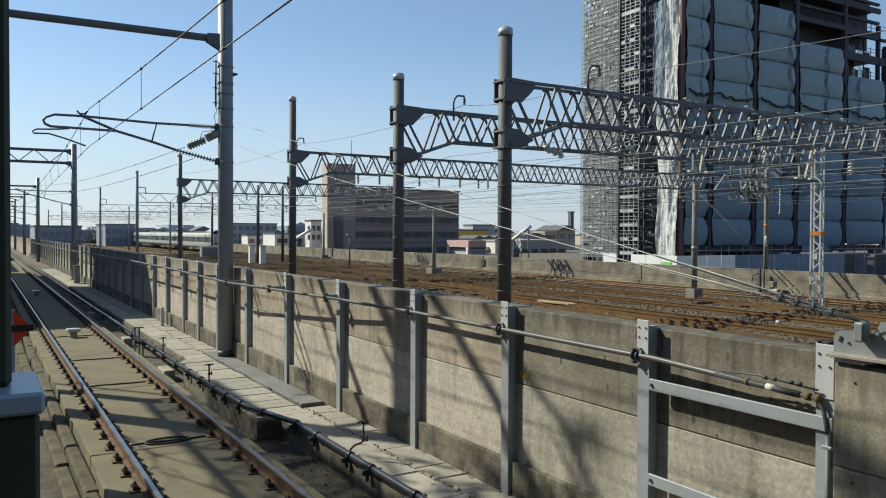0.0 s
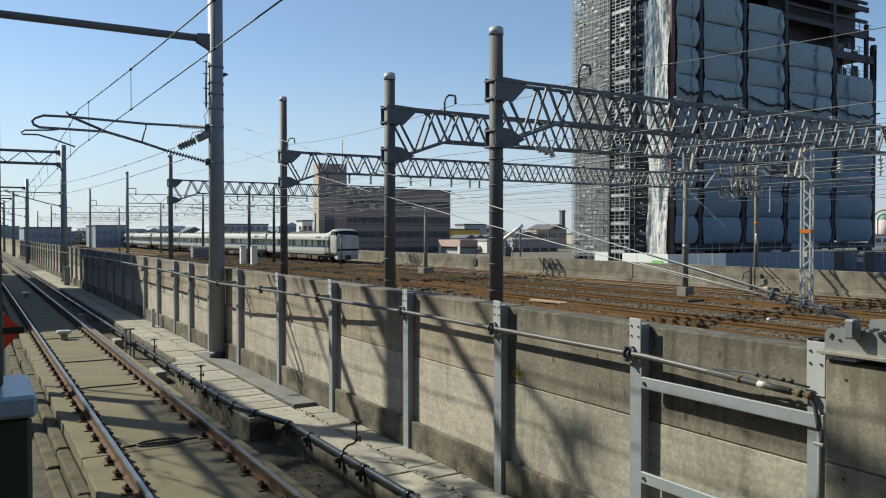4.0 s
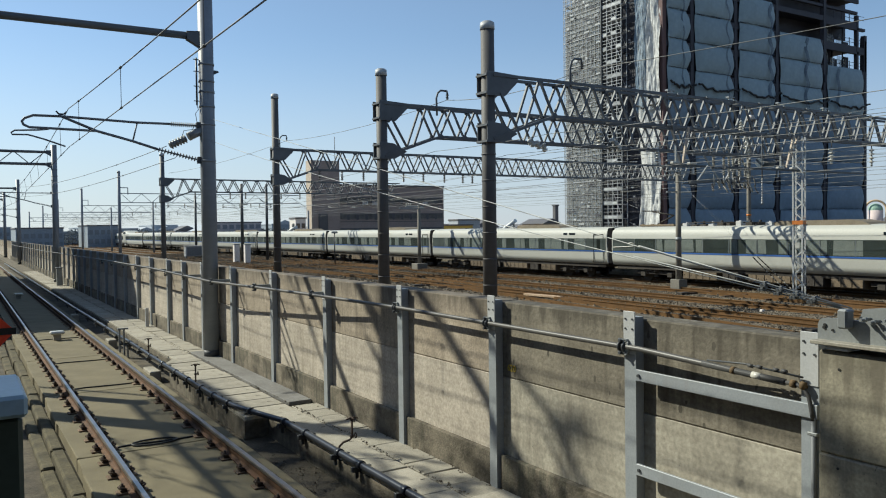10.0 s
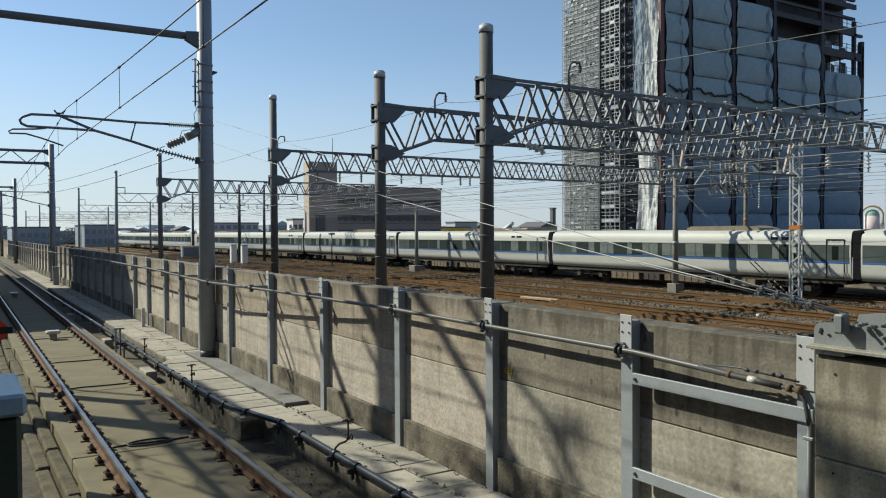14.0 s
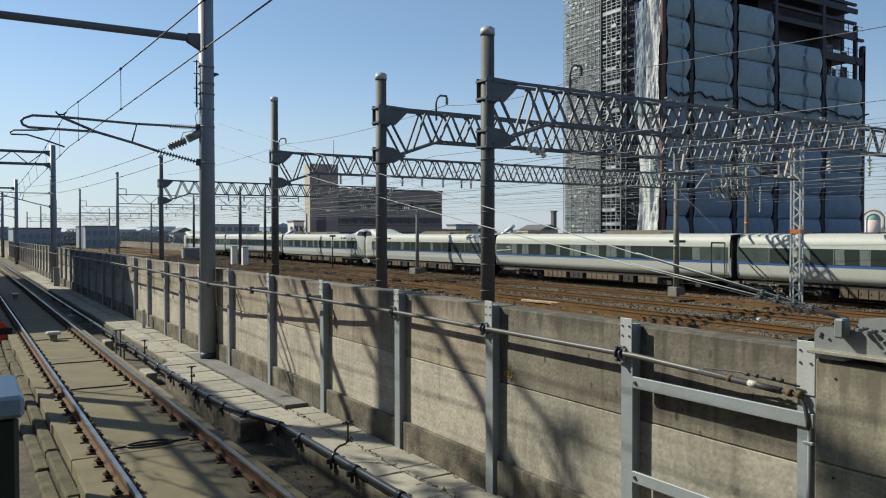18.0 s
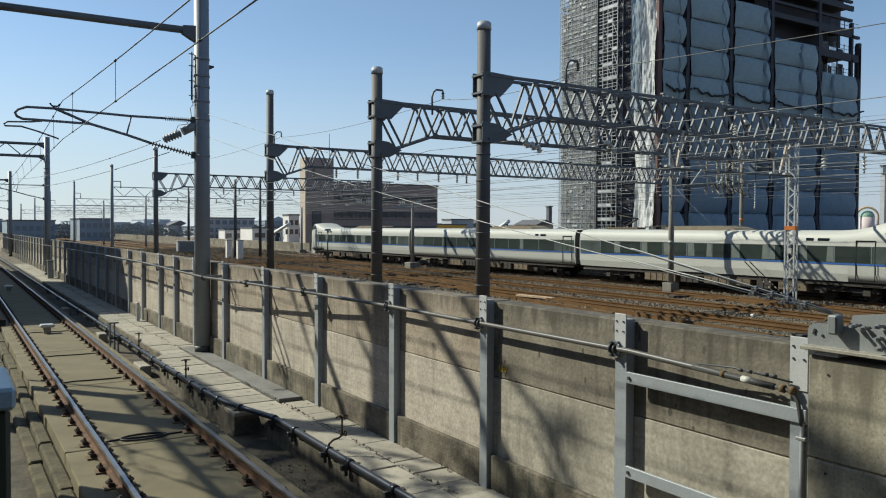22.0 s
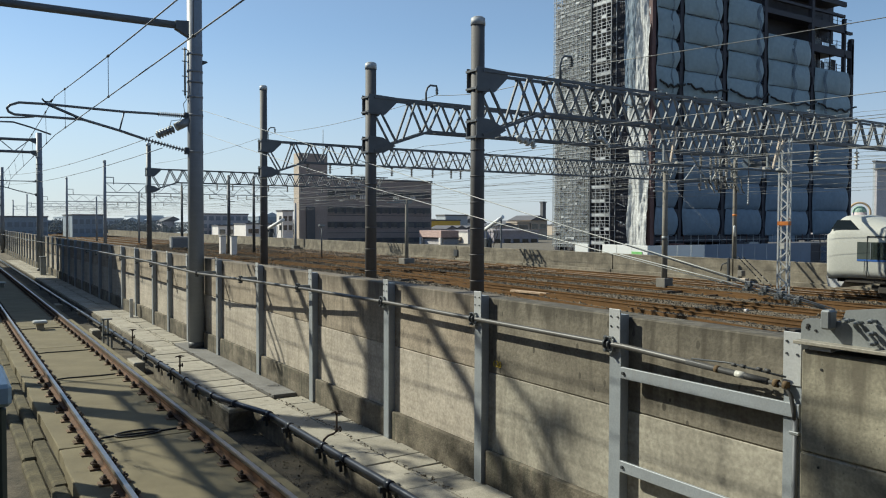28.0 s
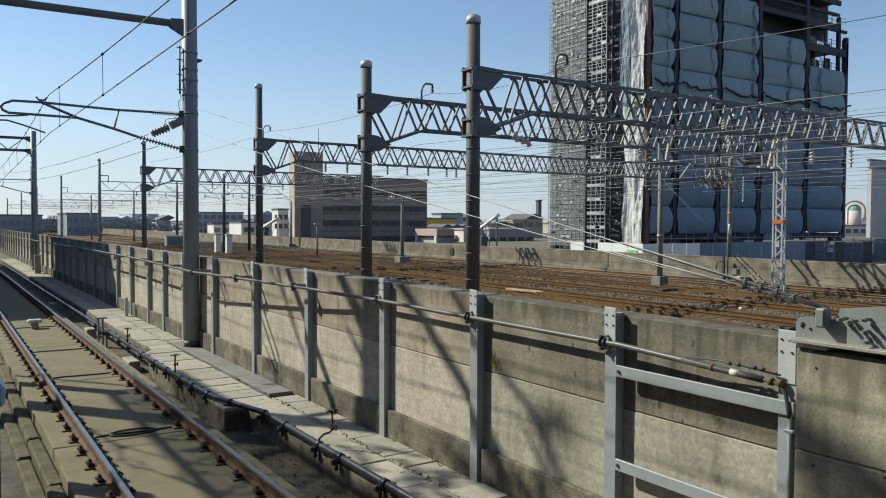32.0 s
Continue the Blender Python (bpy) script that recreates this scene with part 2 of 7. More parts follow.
M = {}
M["wall"] = surf("wall_concrete", (0.45, 0.402, 0.335), (0.325, 0.287, 0.235), 1.3, 0.9, bump=0.15, fine=26, streak=0.45, amount=0.85, streak_col=(0.17, 0.145, 0.11), per_piece=0.05, pits=38)
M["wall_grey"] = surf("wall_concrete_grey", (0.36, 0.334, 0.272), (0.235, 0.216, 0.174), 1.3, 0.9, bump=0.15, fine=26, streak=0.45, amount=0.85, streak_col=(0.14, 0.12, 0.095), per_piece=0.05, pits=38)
M["wall_dark"] = surf("wall_top_weathered", (0.385, 0.328, 0.255), (0.225, 0.188, 0.143), 1.5, 0.92, bump=0.25, fine=30, amount=0.9, pits=15, streak=0.6, streak_col=(0.09, 0.075, 0.056), drip=(2.17, 0.7, 0.4), crest=(2.17, 0.42, 0.72))
# greyer weathered pour near the pier, darkened further for the duct's shade
M["wall_dark_grey"] = surf("wall_top_weathered_grey_shade", (0.24, 0.215, 0.167), (0.13, 0.115, 0.09), 1.5, 0.92, bump=0.25, fine=30, amount=0.9, pits=14, streak=0.7, streak_col=(0.06, 0.051, 0.038), drip=(2.17, 0.7, 0.4), crest=(2.17, 0.36, 0.6))
M["plinth"] = surf("plinth_concrete", (0.21, 0.182, 0.138), (0.05, 0.043, 0.031), 2.6, 0.92, bump=0.5, fine=40, amount=0.95, streak=0.7, streak_col=(0.045, 0.05, 0.035), per_piece=0.06)
M["pier"] = surf("pier_concrete", (0.36, 0.332, 0.25), (0.165, 0.15, 0.114), 2.0, 0.9, bump=0.1, fine=45, streak=0.7, amount=0.85, streak_col=(0.12, 0.105, 0.08), pits=22, drip=(2.2, 1.2, 0.36), crest=(2.2, 0.22, 0.55))
M["slab"] = surf("track_slab", (0.188, 0.16, 0.096), (0.112, 0.094, 0.055), 1.1, 0.9, bump=0.1, fine=70, amount=0.7)
M["bed"] = surf("roadbed", (0.11, 0.092, 0.063), (0.036, 0.03, 0.021), 1.9, 0.93, bump=0.6, fine=30, amount=0.95)
M["walkway"] = surf("walkway_slab", (0.37, 0.343, 0.285), (0.25, 0.23, 0.185), 1.3, 0.88, bump=0.2, fine=55, per_piece=0.12, amount=0.85)
M["parapet"] = surf("parapet_concrete", (0.268, 0.236, 0.178), (0.105, 0.092, 0.07), 0.9, 0.92, bump=0.2, fine=25, amount=0.9, streak=0.7, streak_col=(0.13, 0.11, 0.085), per_piece=0.06)
M["moss"] = surf("mossy_concrete", (0.118, 0.1, 0.056), (0.05, 0.043, 0.025), 2.2, 0.93, bump=0.5, fine=30, amount=0.95, per_piece=0.1)
M["strip"] = surf("strip_concrete", (0.2, 0.196, 0.186), (0.14, 0.135, 0.125), 1.2, 0.88, bump=0.2, fine=50, amount=0.8)
M["plate"] = surf("base_plate_rust", (0.2, 0.135, 0.085), (0.12, 0.08, 0.05), 14, 0.85, bump=0.2, fine=90, per_piece=0.2)
M["ballast"] = gravel("ballast", (0.22, 0.178, 0.122), (0.042, 0.034, 0.024))
M["plank"] = surf("bleached_plank", (0.5, 0.38, 0.26), (0.3, 0.2, 0.13), 5, 0.9, bump=0.2, fine=30, amount=0.9)
M["ground"] = surf("ground", (0.16, 0.14, 0.11), (0.09, 0.08, 0.06), 0.15, 0.95, bump=0.3, fine=3)
M["rust"] = surf("rail_rust", (0.135, 0.068, 0.033), (0.045, 0.025, 0.016), 5, 0.85, amount=0.9, metal=0.1, bump=0.2, fine=80)
M["railhead"] = surf("rail_head", (0.34, 0.32, 0.31), (0.24, 0.2, 0.17), 4, 0.32, metal=0.9, bump=0.02, fine=90)
M["yardrust"] = surf("yard_rail", (0.14, 0.079, 0.036), (0.065, 0.04, 0.02), 1.5, 0.9, spec=0.08, metal=0.0, bump=0.1, fine=40)
M["yardhead"] = surf("yard_rail_head", (0.12, 0.08, 0.05), (0.08, 0.05, 0.03), 2, 0.5, metal=0.4, bump=0.02, fine=60)
M["poledark"] = surf("gantry_pole", (0.105, 0.1, 0.097), (0.072, 0.068, 0.066), 1.5, 0.65, bump=0.06, fine=40, streak=0.4, streak_col=(0.06, 0.05, 0.042))
M["clip"] = surf("rail_clip", (0.085, 0.06, 0.045), (0.05, 0.035, 0.026), 20, 0.8, metal=0.3, bump=0.2, fine=120)
M["steel"] = surf("painted_steel", (0.12, 0.128, 0.138), (0.08, 0.086, 0.094), 2, 0.55, metal=0.1, bump=0.05, fine=40)
M["armsteel"] = surf("arm_steel", (0.16, 0.175, 0.195), (0.12, 0.13, 0.145), 2, 0.5, metal=0.1, bump=0.03, fine=40)
M["darksteel"] = surf("dark_steel", (0.075, 0.08, 0.085), (0.05, 0.053, 0.056), 2, 0.5, metal=0.2, bump=0.05, fine=40)
M["galv"] = surf("galvanised", (0.26, 0.275, 0.275), (0.19, 0.2, 0.205), 6, 0.5, metal=0.35, bump=0.04, fine=60)
M["post"] = surf("post_paint", (0.31, 0.335, 0.355), (0.25, 0.27, 0.285), 2.5, 0.5, metal=0.15, bump=0.04, fine=60, streak=0.3, streak_col=(0.24, 0.22, 0.2))
M["headplate"] = surf("head_plate_zinc", (0.47, 0.48, 0.48), (0.38, 0.39, 0.395), 4, 0.5, metal=0.15, bump=0.04, fine=60)
M["nearpole"] = surf("pole_paint", (0.25, 0.27, 0.295), (0.2, 0.215, 0.238), 2, 0.5, metal=0.1, bump=0.04, fine=40, streak=0.25, streak_col=(0.15, 0.15, 0.15))
M["mastwhite"] = surf("mast_galvanised", (0.52, 0.53, 0.52), (0.42, 0.43, 0.42), 4, 0.5, metal=0.1, bump=0.02)
# paler, bluer steel for the distant poles and portals
M["farsteel"] = surf("far_pole_steel", (0.24, 0.265, 0.3), (0.19, 0.21, 0.24), 1, 0.6, bump=0.02)
# pane colour with distance haze mixed in
M["bluepane"] = surf("haze_pane", (0.19, 0.212, 0.24), (0.15, 0.17, 0.195), 1, 0.5, bump=0)
M["polecap"] = surf("pole_cap", (0.45, 0.46, 0.46), None, 4, 0.5)
M["pipe"] = surf("black_pipe", (0.045, 0.05, 0.062), (0.03, 0.034, 0.044), 3, 0.28, metal=0.2, bump=0.03, fine=40)
M["joint"] = surf("joint_rubber", (0.06, 0.06, 0.06), (0.04, 0.04, 0.04), 6, 0.6, bump=0.03)
M["greypipe"] = surf("grey_cable", (0.1, 0.096, 0.09), (0.065, 0.062, 0.058), 4, 0.45, metal=0.0, bump=0.05, fine=60)
M["conc_pole"] = surf("concrete_pole", (0.22, 0.205, 0.175), (0.15, 0.138, 0.118), 2, 0.85, bump=0.1, fine=30)
M["porcelain"] = surf("porcelain", (0.55, 0.54, 0.49), None, 5, 0.25, bump=0.0)
M["brownins"] = surf("brown_porcelain", (0.2, 0.185, 0.17), None, 5, 0.25, bump=0.0)
M["worn_porcelain"] = surf("worn_porcelain", (0.36, 0.35, 0.31), (0.2, 0.19, 0.17), 9, 0.4, bump=0.0, amount=0.9)
M["panelgrey"] = surf("panel_grey", (0.2, 0.2, 0.2), (0.15, 0.15, 0.15), 1.5, 0.6)
M["flange"] = surf("weathered_flange", (0.33, 0.31, 0.26), (0.24, 0.22, 0.18), 8, 0.6, metal=0.2, bump=0.1, fine=60, amount=0.9)
M["drumblue"] = surf("drum_paint", (0.07, 0.1, 0.135), (0.05, 0.072, 0.1), 3, 0.6)
M["orange"] = surf("orange_band", (0.62, 0.2, 0.04), None, 5, 0.6)
M["red"] = surf("red_sign", (0.75, 0.07, 0.03), (0.6, 0.05, 0.02), 8, 0.5)
M["black"] = surf("black_paint", (0.02, 0.02, 0.02), None, 5, 0.6)
M["wire"] = surf("wire_dark", (0.12, 0.125, 0.135), None, 5, 0.5, metal=0.4, bump=0)
M["wirepale"] = surf("stay_strand", (0.36, 0.37, 0.36), (0.26, 0.27, 0.27), 40, 0.5, metal=0.2, bump=0)
M["wirelight"] = surf("wire_bright", (0.2, 0.2, 0.19), None, 5, 0.55, metal=0.2, bump=0)
M["train"] = surf("train_white", (0.445, 0.448, 0.41), (0.405, 0.405, 0.365), 0.7, 0.5, bump=0.0, fine=20, spec=0.22)
M["blue"] = surf("blue_band", (0.05, 0.13, 0.38), None, 2, 0.3, bump=0)
M["trainglass"] = surf("train_glass", (0.05, 0.062, 0.056), (0.018, 0.022, 0.02), 0.9, 0.16, bump=0, fine=3, spec=0.2, per_piece=0.7)
M["curtain"] = surf("window_curtain", (0.42, 0.47, 0.43), (0.26, 0.3, 0.28), 4, 0.8, bump=0)
M["bandglass"] = surf("carriage_interior", (0.07, 0.086, 0.08), (0.028, 0.036, 0.034), 0.7, 0.5, bump=0, fine=3, spec=0.2)
M["mullion"] = surf("window_pillar", (0.16, 0.18, 0.19), (0.12, 0.135, 0.145), 2, 0.4, bump=0)
M["roofbrown"] = surf("roof_unit_brown", (0.21, 0.175, 0.125), (0.12, 0.1, 0.072), 1.5, 0.7, bump=0.1, fine=20)
M["paneglass"] = glass_mat("carriage_pane", (0.03, 0.042, 0.038), 0.04)
M["paneglass"].node_tree.nodes["Principled BSDF"].inputs["Alpha"].default_value = 0.24
M["under"] = surf("underframe", (0.05, 0.043, 0.036), (0.028, 0.024, 0.02), 3, 0.85, bump=0.2, fine=20)
M["underbrown"] = surf("underframe_box", (0.16, 0.122, 0.08), (0.07, 0.054, 0.037), 3, 0.85, bump=0.15, fine=20, per_piece=0.25)
M["bellows"] = surf("bellows", (0.014, 0.014, 0.015), None, 5, 0.95, spec=0.05)
M["noseglass"] = glass_mat("cab_glass", (0.014, 0.02, 0.026), 0.06, 0.3)
M["nosegrey"] = surf("nose_grey", (0.5, 0.5, 0.49), None, 2, 0.4, bump=0)


# ---- building helpers ----
def box(bm, x0, x1, y0, y1, z0, z1, bevel=0.0):
    v = [bm.verts.new(p) for p in ((x0, y0, z0), (x1, y0, z0), (x1, y1, z0), (x0, y1, z0), (x0, y0, z1), (x1, y0, z1), (x1, y1, z1), (x0, y1, z1))]
    f = [bm.faces.new([v[i] for i in q]) for q in ((3, 2, 1, 0), (4, 5, 6, 7), (0, 1, 5, 4), (1, 2, 6, 5), (2, 3, 7, 6), (3, 0, 4, 7))]
    if bevel:
        bmesh.ops.bevel(bm, geom=list({e for q in f for e in q.edges}), offset=bevel, segments=1, profile=0.5, affect="EDGES")
    return bm


def rod(bm, a, b, r, n=8, r2=None, caps=True):
    """A round bar from a to b."""
    a, b = Vector(a), Vector(b)
    q = (b - a).to_track_quat("Z", "Y")
    rings = []
    for p, rad in ((a, r), (b, r if r2 is None else r2)):
        rings.append([bm.verts.new(p + q @ Vector((rad * math.cos(k * math.tau / n), rad * math.sin(k * math.tau / n), 0))) for k in range(n)])
    for k in range(n):
        f = bm.faces.new((rings[0][k], rings[0][(k + 1) % n], rings[1][(k + 1) % n], rings[1][k]))
        f.smooth = n > 5
    if caps:
        bm.faces.new(rings[0][::-1]), bm.faces.new(rings[1])
    return bm


def bar(bm, a, b, w, h, side=(1, 0, 0)):
    """A square bar from a to b: w along side, h across it."""
    a, b = Vector(a), Vector(b)
    d = (b - a).normalized()
    s = Vector(side)
    s = (s - d * s.dot(d)).normalized()
    u = d.cross(s)
    ring = [[bm.verts.new(p + s * (i * w / 2) + u * (j * h / 2)) for i, j in ((-1, -1), (1, -1), (1, 1), (-1, 1))] for p in (a, b)]
    for k in range(4):
        bm.faces.new((ring[0][k], ring[0][(k + 1) % 4], ring[1][(k + 1) % 4], ring[1][k]))
    bm.faces.new(ring[0][::-1]), bm.faces.new(ring[1])
    return bm


def tube(bm, pts, r, n=8):
    """A bent round tube through pts."""
    pts = [Vector(p) for p in pts]
    rings = []
    for i, p in enumerate(pts):
        d = (pts[min(i + 1, len(pts) - 1)] - pts[max(i - 1, 0)]).normalized()
        q = d.to_track_quat("Z", "Y")
        rings.append([bm.verts.new(p + q @ Vector((r * math.cos(k * math.tau / n), r * math.sin(k * math.tau / n), 0))) for k in range(n)])
    for a, b in zip(rings, rings[1:]):
        o = min(range(n), key=lambda s: sum((a[k].co - b[(k + s) % n].co).length_squared for k in range(n)))
        for k in range(n):
            bm.faces.new((a[k], a[(k + 1) % n], b[(k + 1 + o) % n], b[(k + o) % n])).smooth = True
    bm.faces.new(rings[0][::-1]), bm.faces.new(rings[-1])
    return bm


def prism(bm, outline, axis, a, b):
    """A flat outline of two coordinates, drawn out along axis from a to b."""
    def put(p, c):
        return {"x": (c, p[0], p[1]), "y": (p[0], c, p[1]), "z": (p[0], p[1], c)}[axis]
    r0 = [bm.verts.new(put(p, a)) for p in outline]
    r1 = [bm.verts.new(put(p, b)) for p in outline]
    n = len(outline)
    for k in range(n):
        bm.faces.new((r0[k], r0[(k + 1) % n], r1[(k + 1) % n], r1[k]))
    bm.faces.new(r0[::-1]), bm.faces.new(r1)
    return bm


def mesh_of(name, bm, material):
    bmesh.ops.recalc_face_normals(bm, faces=bm.faces)
    me = bpy.data.meshes.new(name)
    bm.to_mesh(me)
    bm.free()
    for m in (material if isinstance(material, (list, tuple)) else [material]):
        me.materials.append(m)
    return me


def part(name, bm, material, parent, label="", at=None):
    ob = new(name, mesh_of(name, bm, material))
    ob.parent = parent
    if at is not None:
        ob.matrix_basis = at
    return tagged(ob, label)


def piece(name, me, parent, at=None):
    """A further part on a mesh that is already there."""
    ob = new(name, me)
    ob.parent = parent
    if at is not None:
        ob.matrix_basis = at
    return ob


def thing(name, at, label, category, group="", kind=""):
    ob = new(name)
    ob.empty_display_size = 0.2
    ob.matrix_basis = at if isinstance(at, Matrix) else Matrix.Translation(at)
    return tagged(ob, label, category, group, kind)


def solid(name, bm, material, label, category, kind="", group=""):
    return tagged(new(name, mesh_of(name, bm, material)), label, category, group, kind)


def B():
    return bmesh.new()


rnd = random.Random(7)


# ---- ground, lower track, wall ----
bm = B()
box(bm, -1500, 3500, -600, 4000, -3.0, -0.62)
solid("ground", bm, M["ground"], "flat brown earth reaching to the horizon", "ground", "structure")

bm = B()
box(bm, 5.62, 40.0, -40, 420, -0.66, -0.5)
solid("ballast_bed", bm, M["ballast"], "rust-stained brown ballast of the railway yard", "ballast", "structure")

RAIL = ((-0.063, 0), (0.063, 0), (0.063, 0.014), (0.011, 0.03), (0.011, 0.11), (-0.011, 0.11), (-0.011, 0.03), (-0.063, 0.014))
HEAD = ((-0.032, 0.11), (0.032, 0.11), (0.034, 0.118), (0.034, 0.142), (0.026, 0.153), (-0.026, 0.153), (-0.034, 0.142), (-0.034, 0.118))

# roadbed of the slab track, with its stepped kerbs
bm = B()
prism(bm, ((0.2, -0.62), (4.42, -0.62), (4.42, -0.36), (1.3, -0.4), (1.25, -0.58), (0.2, -0.6)), "y", -8, 260)
solid("roadbed", bm, M["bed"], "stained brown concrete roadbed beneath the slab track", "roadbed", "structure")

kerb = thing("edge_kerb", (0, 0, 0), "mossy stepped concrete edge blocks along the roadbed", "kerb", kind="structure")
for x0, x1, z1, step, shift in ((1.14, 1.33, -0.35, 2.5, 0.9), (0.93, 1.13, -0.47, 2.5, 0.3)):
    kerb_me = mesh_of("edge_block", box(B(), x0, x1, 0.03, step - 0.02, -0.6, z1, 0.03), M["moss"])
    for k in range(-2, 30):
        piece("edge_block", kerb_me, kerb, Matrix.Translation((rnd.uniform(-0.025, 0.02), k * step + shift, rnd.uniform(-0.015, 0.012))) @ pose(0, 0, 0, 0, 0, rnd.uniform(-0.5, 0.5)))

track = thing("slab_track", (2.47, 0, 0), "single slab track with rusty rails on tan concrete slabs", "railway track", kind="structure")
slab_bm = prism(B(), ((-1.13, 0.03), (-0.98, 0.0), (1.12, 0.0), (1.12, 4.97), (-1.13, 4.97), (-1.13, 4.2), (-1.16, 4.14), (-1.16, 2.5), (-1.13, 2.45)), "z", -0.4, -0.2)
bmesh.ops.bevel(slab_bm, geom=[e for e in slab_bm.edges if abs(e.verts[0].co.z - e.verts[1].co.z) < 1e-5 and e.verts[0].co.z > -0.3], offset=0.022, segments=2, profile=0.5, affect="EDGES")
slab_me = mesh_of("slab", slab_bm, M["slab"])
for k in range(-1, 40):
    piece("slab", slab_me, track, Matrix.Translation((0, k * 5.0 + 2.1, 0)))
for sx in (-0.735, 0.735):
    bm = prism(B(), [(sx + x, 1.16 * (z - 0.153)) for x, z in RAIL], "y", -8, 230)
    rail = part("rail", bm, M["rust"], track)
    part("rail_head", prism(B(), [(sx + x, 1.16 * (z - 0.153)) for x, z in HEAD], "y", -8, 230), M["railhead"], rail, "worn rail head, dull steel")
# rail fastenings: base plate, clip on each side, bolt
plate_me = mesh_of("base_plate", box(B(), -0.185, 0.185, -0.09, 0.09, -0.2, -0.178, 0.006), M["plate"])
fb = B()
for s in (-1, 1):
    box(fb, s * 0.1 - 0.04, s * 0.1 + 0.04, -0.05, 0.05, -0.178, -0.145, 0.008)
    tube(fb, [(s * 0.075, -0.055, -0.14), (s * 0.13, -0.06, -0.12), (s * 0.155, -0.02, -0.125), (s * 0.12, 0.0, -0.115), (s * 0.155, 0.03, -0.125), (s * 0.13, 0.065, -0.12), (s * 0.075, 0.055, -0.14)], 0.013, 6)
    rod(fb, (s * 0.115, 0, -0.145), (s * 0.115, 0, -0.075), 0.017, 6)
    rod(fb, (s * 0.115, 0, -0.118), (s * 0.115, 0, -0.1), 0.03, 6)
clip_me = mesh_of("rail_clip", fb, M["clip"])
for sx in (-0.735, 0.735):
    for k in range(100):
        pl_ = piece("base_plate", plate_me, track, Matrix.Translation((sx, 3.68 + k * 0.72, 0)))
        piece("rail_clip", clip_me, pl_)
# round stoppers and joints between the slabs, cables across
for y in (12.35, 17.5, 21.2, 26.2):
    bm = B()
    tube(bm, [(-0.66, y - 2.1 + 2.1, -0.193), (-0.35, y + 0.03, -0.185), (-0.1, y + 0.0, -0.185), (0.3, y - 0.03, -0.185), (0.66, y + 0.02, -0.193)], 0.014, 6)
    part("bond_cable", bm, M["black"], track, "thin black bond cable lying across the slab")
bm = B()
tube(bm, [(-0.02 + 0.33 * math.cos(a * 0.35), 12.35 + 0.17 * math.sin(a * 0.35), -0.182) for a in range(19)], 0.015, 6)
part("cable_loop", bm, M["black"], track, "coiled black cable loop")

walkway = thing("walkway", (0, 0, 0), "pale concrete cable-trough walkway beside the wall", "walkway", kind="structure")
bm = B()
prism(bm, ((4.22, -0.36), (5.27, -0.36), (5.27, -0.06), (4.22, -0.06)), "y", -8, 12.3)
prism(bm, ((3.83, 12.3), (5.27, 12.3), (5.27, 19.0), (4.2, 19.0), (3.83, 17.6)), "z", -0.36, -0.06)
prism(bm, ((4.2, -0.36), (5.27, -0.36), (5.27, -0.06), (4.2, -0.06)), "y", 19.0, 260)
part("trough", bm, M["plinth"], walkway, "dirty concrete side of the cable trough")
def lid_mesh(w, l, holes=True):
    """A trough lid with worn edges and two lifting slots."""
    b = box(B(), 0, w - 0.014, 0, l - 0.014, -0.056, 0.0, 0.007)
    stone = set(b.faces)
    if holes:
        for f in (0.2, 0.8):
            box(b, w * f - 0.035, w * f + 0.035, l * 0.47, l * 0.47 + 0.022, -0.01, 0.0015)
    for f in b.faces:
        f.material_index = 0 if f in stone else 1
    return mesh_of("lid", b, [M["walkway"], M["bed"]])


lids = [lid_mesh(0.52, 1.0), lid_mesh(0.48, 0.5, False), lid_mesh(0.9, 0.6)]


def lay(k, x, y):
    piece("lid", lids[k], walkway, Matrix.Translation((x, y, rnd.uniform(-0.006, 0.008))) @ pose(0, 0, 0, rnd.uniform(-0.5, 0.5), rnd.uniform(-0.5, 0.5), rnd.uniform(-0.8, 0.8)))


for k in range(-3, 70):
    y = k * 1.0 + 0.55
    if not 11.9 < y < 18.2:
        lay(0, 4.23, y)
    for dy in (0.0, 0.5):
        if not 12.3 < y + dy < 19.5:
            lay(1, 4.755, y + 0.13 + dy)
for k in range(10):
    lay(2, 3.84, 12.34 + k * 0.6)
part("corner_slab", prism(B(), ((3.86, 18.38), (4.74, 18.38), (4.74, 19.0), (4.22, 18.98)), "z", -0.056, 0.0), M["walkway"], walkway)
part("cover_strip", box(B(), 4.8, 5.22, 12.9, 19.8, -0.05, 0.015, 0.008), M["strip"], walkway, "raised grey concrete strip at the foot of the wall")

# grit and weeds along the edges of the walkway and in the roadbed
verts, faces = [], []
rk = random.Random(8)
for k in range(3200):
    zone = rk.random()
    y = 5 + 40 * rk.random() ** 1.8
    if zone < 0.55:
        x, z = rk.gauss(3.62 if y > 12 else 3.85, 0.22), -0.36
    elif zone < 0.75:
        x, z = rk.gauss(5.21, 0.03), 0.0
    else:
        x, z = rk.gauss(4.78, 0.025), 0.0
    if z == -0.36 and not 3.6 < x < (4.2 if y < 12.2 else 3.82):
        continue
    r_ = rk.uniform(0.006, 0.018)
    j = len(verts)
    for px, py, pz in ((1, 0, 0), (0, 1, 0), (-1, 0, 0), (0, -1, 0), (0, 0, 1)):
        verts.append((x + px * r_ * rk.uniform(0.7, 1.3), y + py * r_ * rk.uniform(0.7, 1.3), z + pz * r_ * rk.uniform(0.6, 1.4)))
    faces += [(j, j + 1, j + 4), (j + 1, j + 2, j + 4), (j + 2, j + 3, j + 4), (j + 3, j, j + 4)]
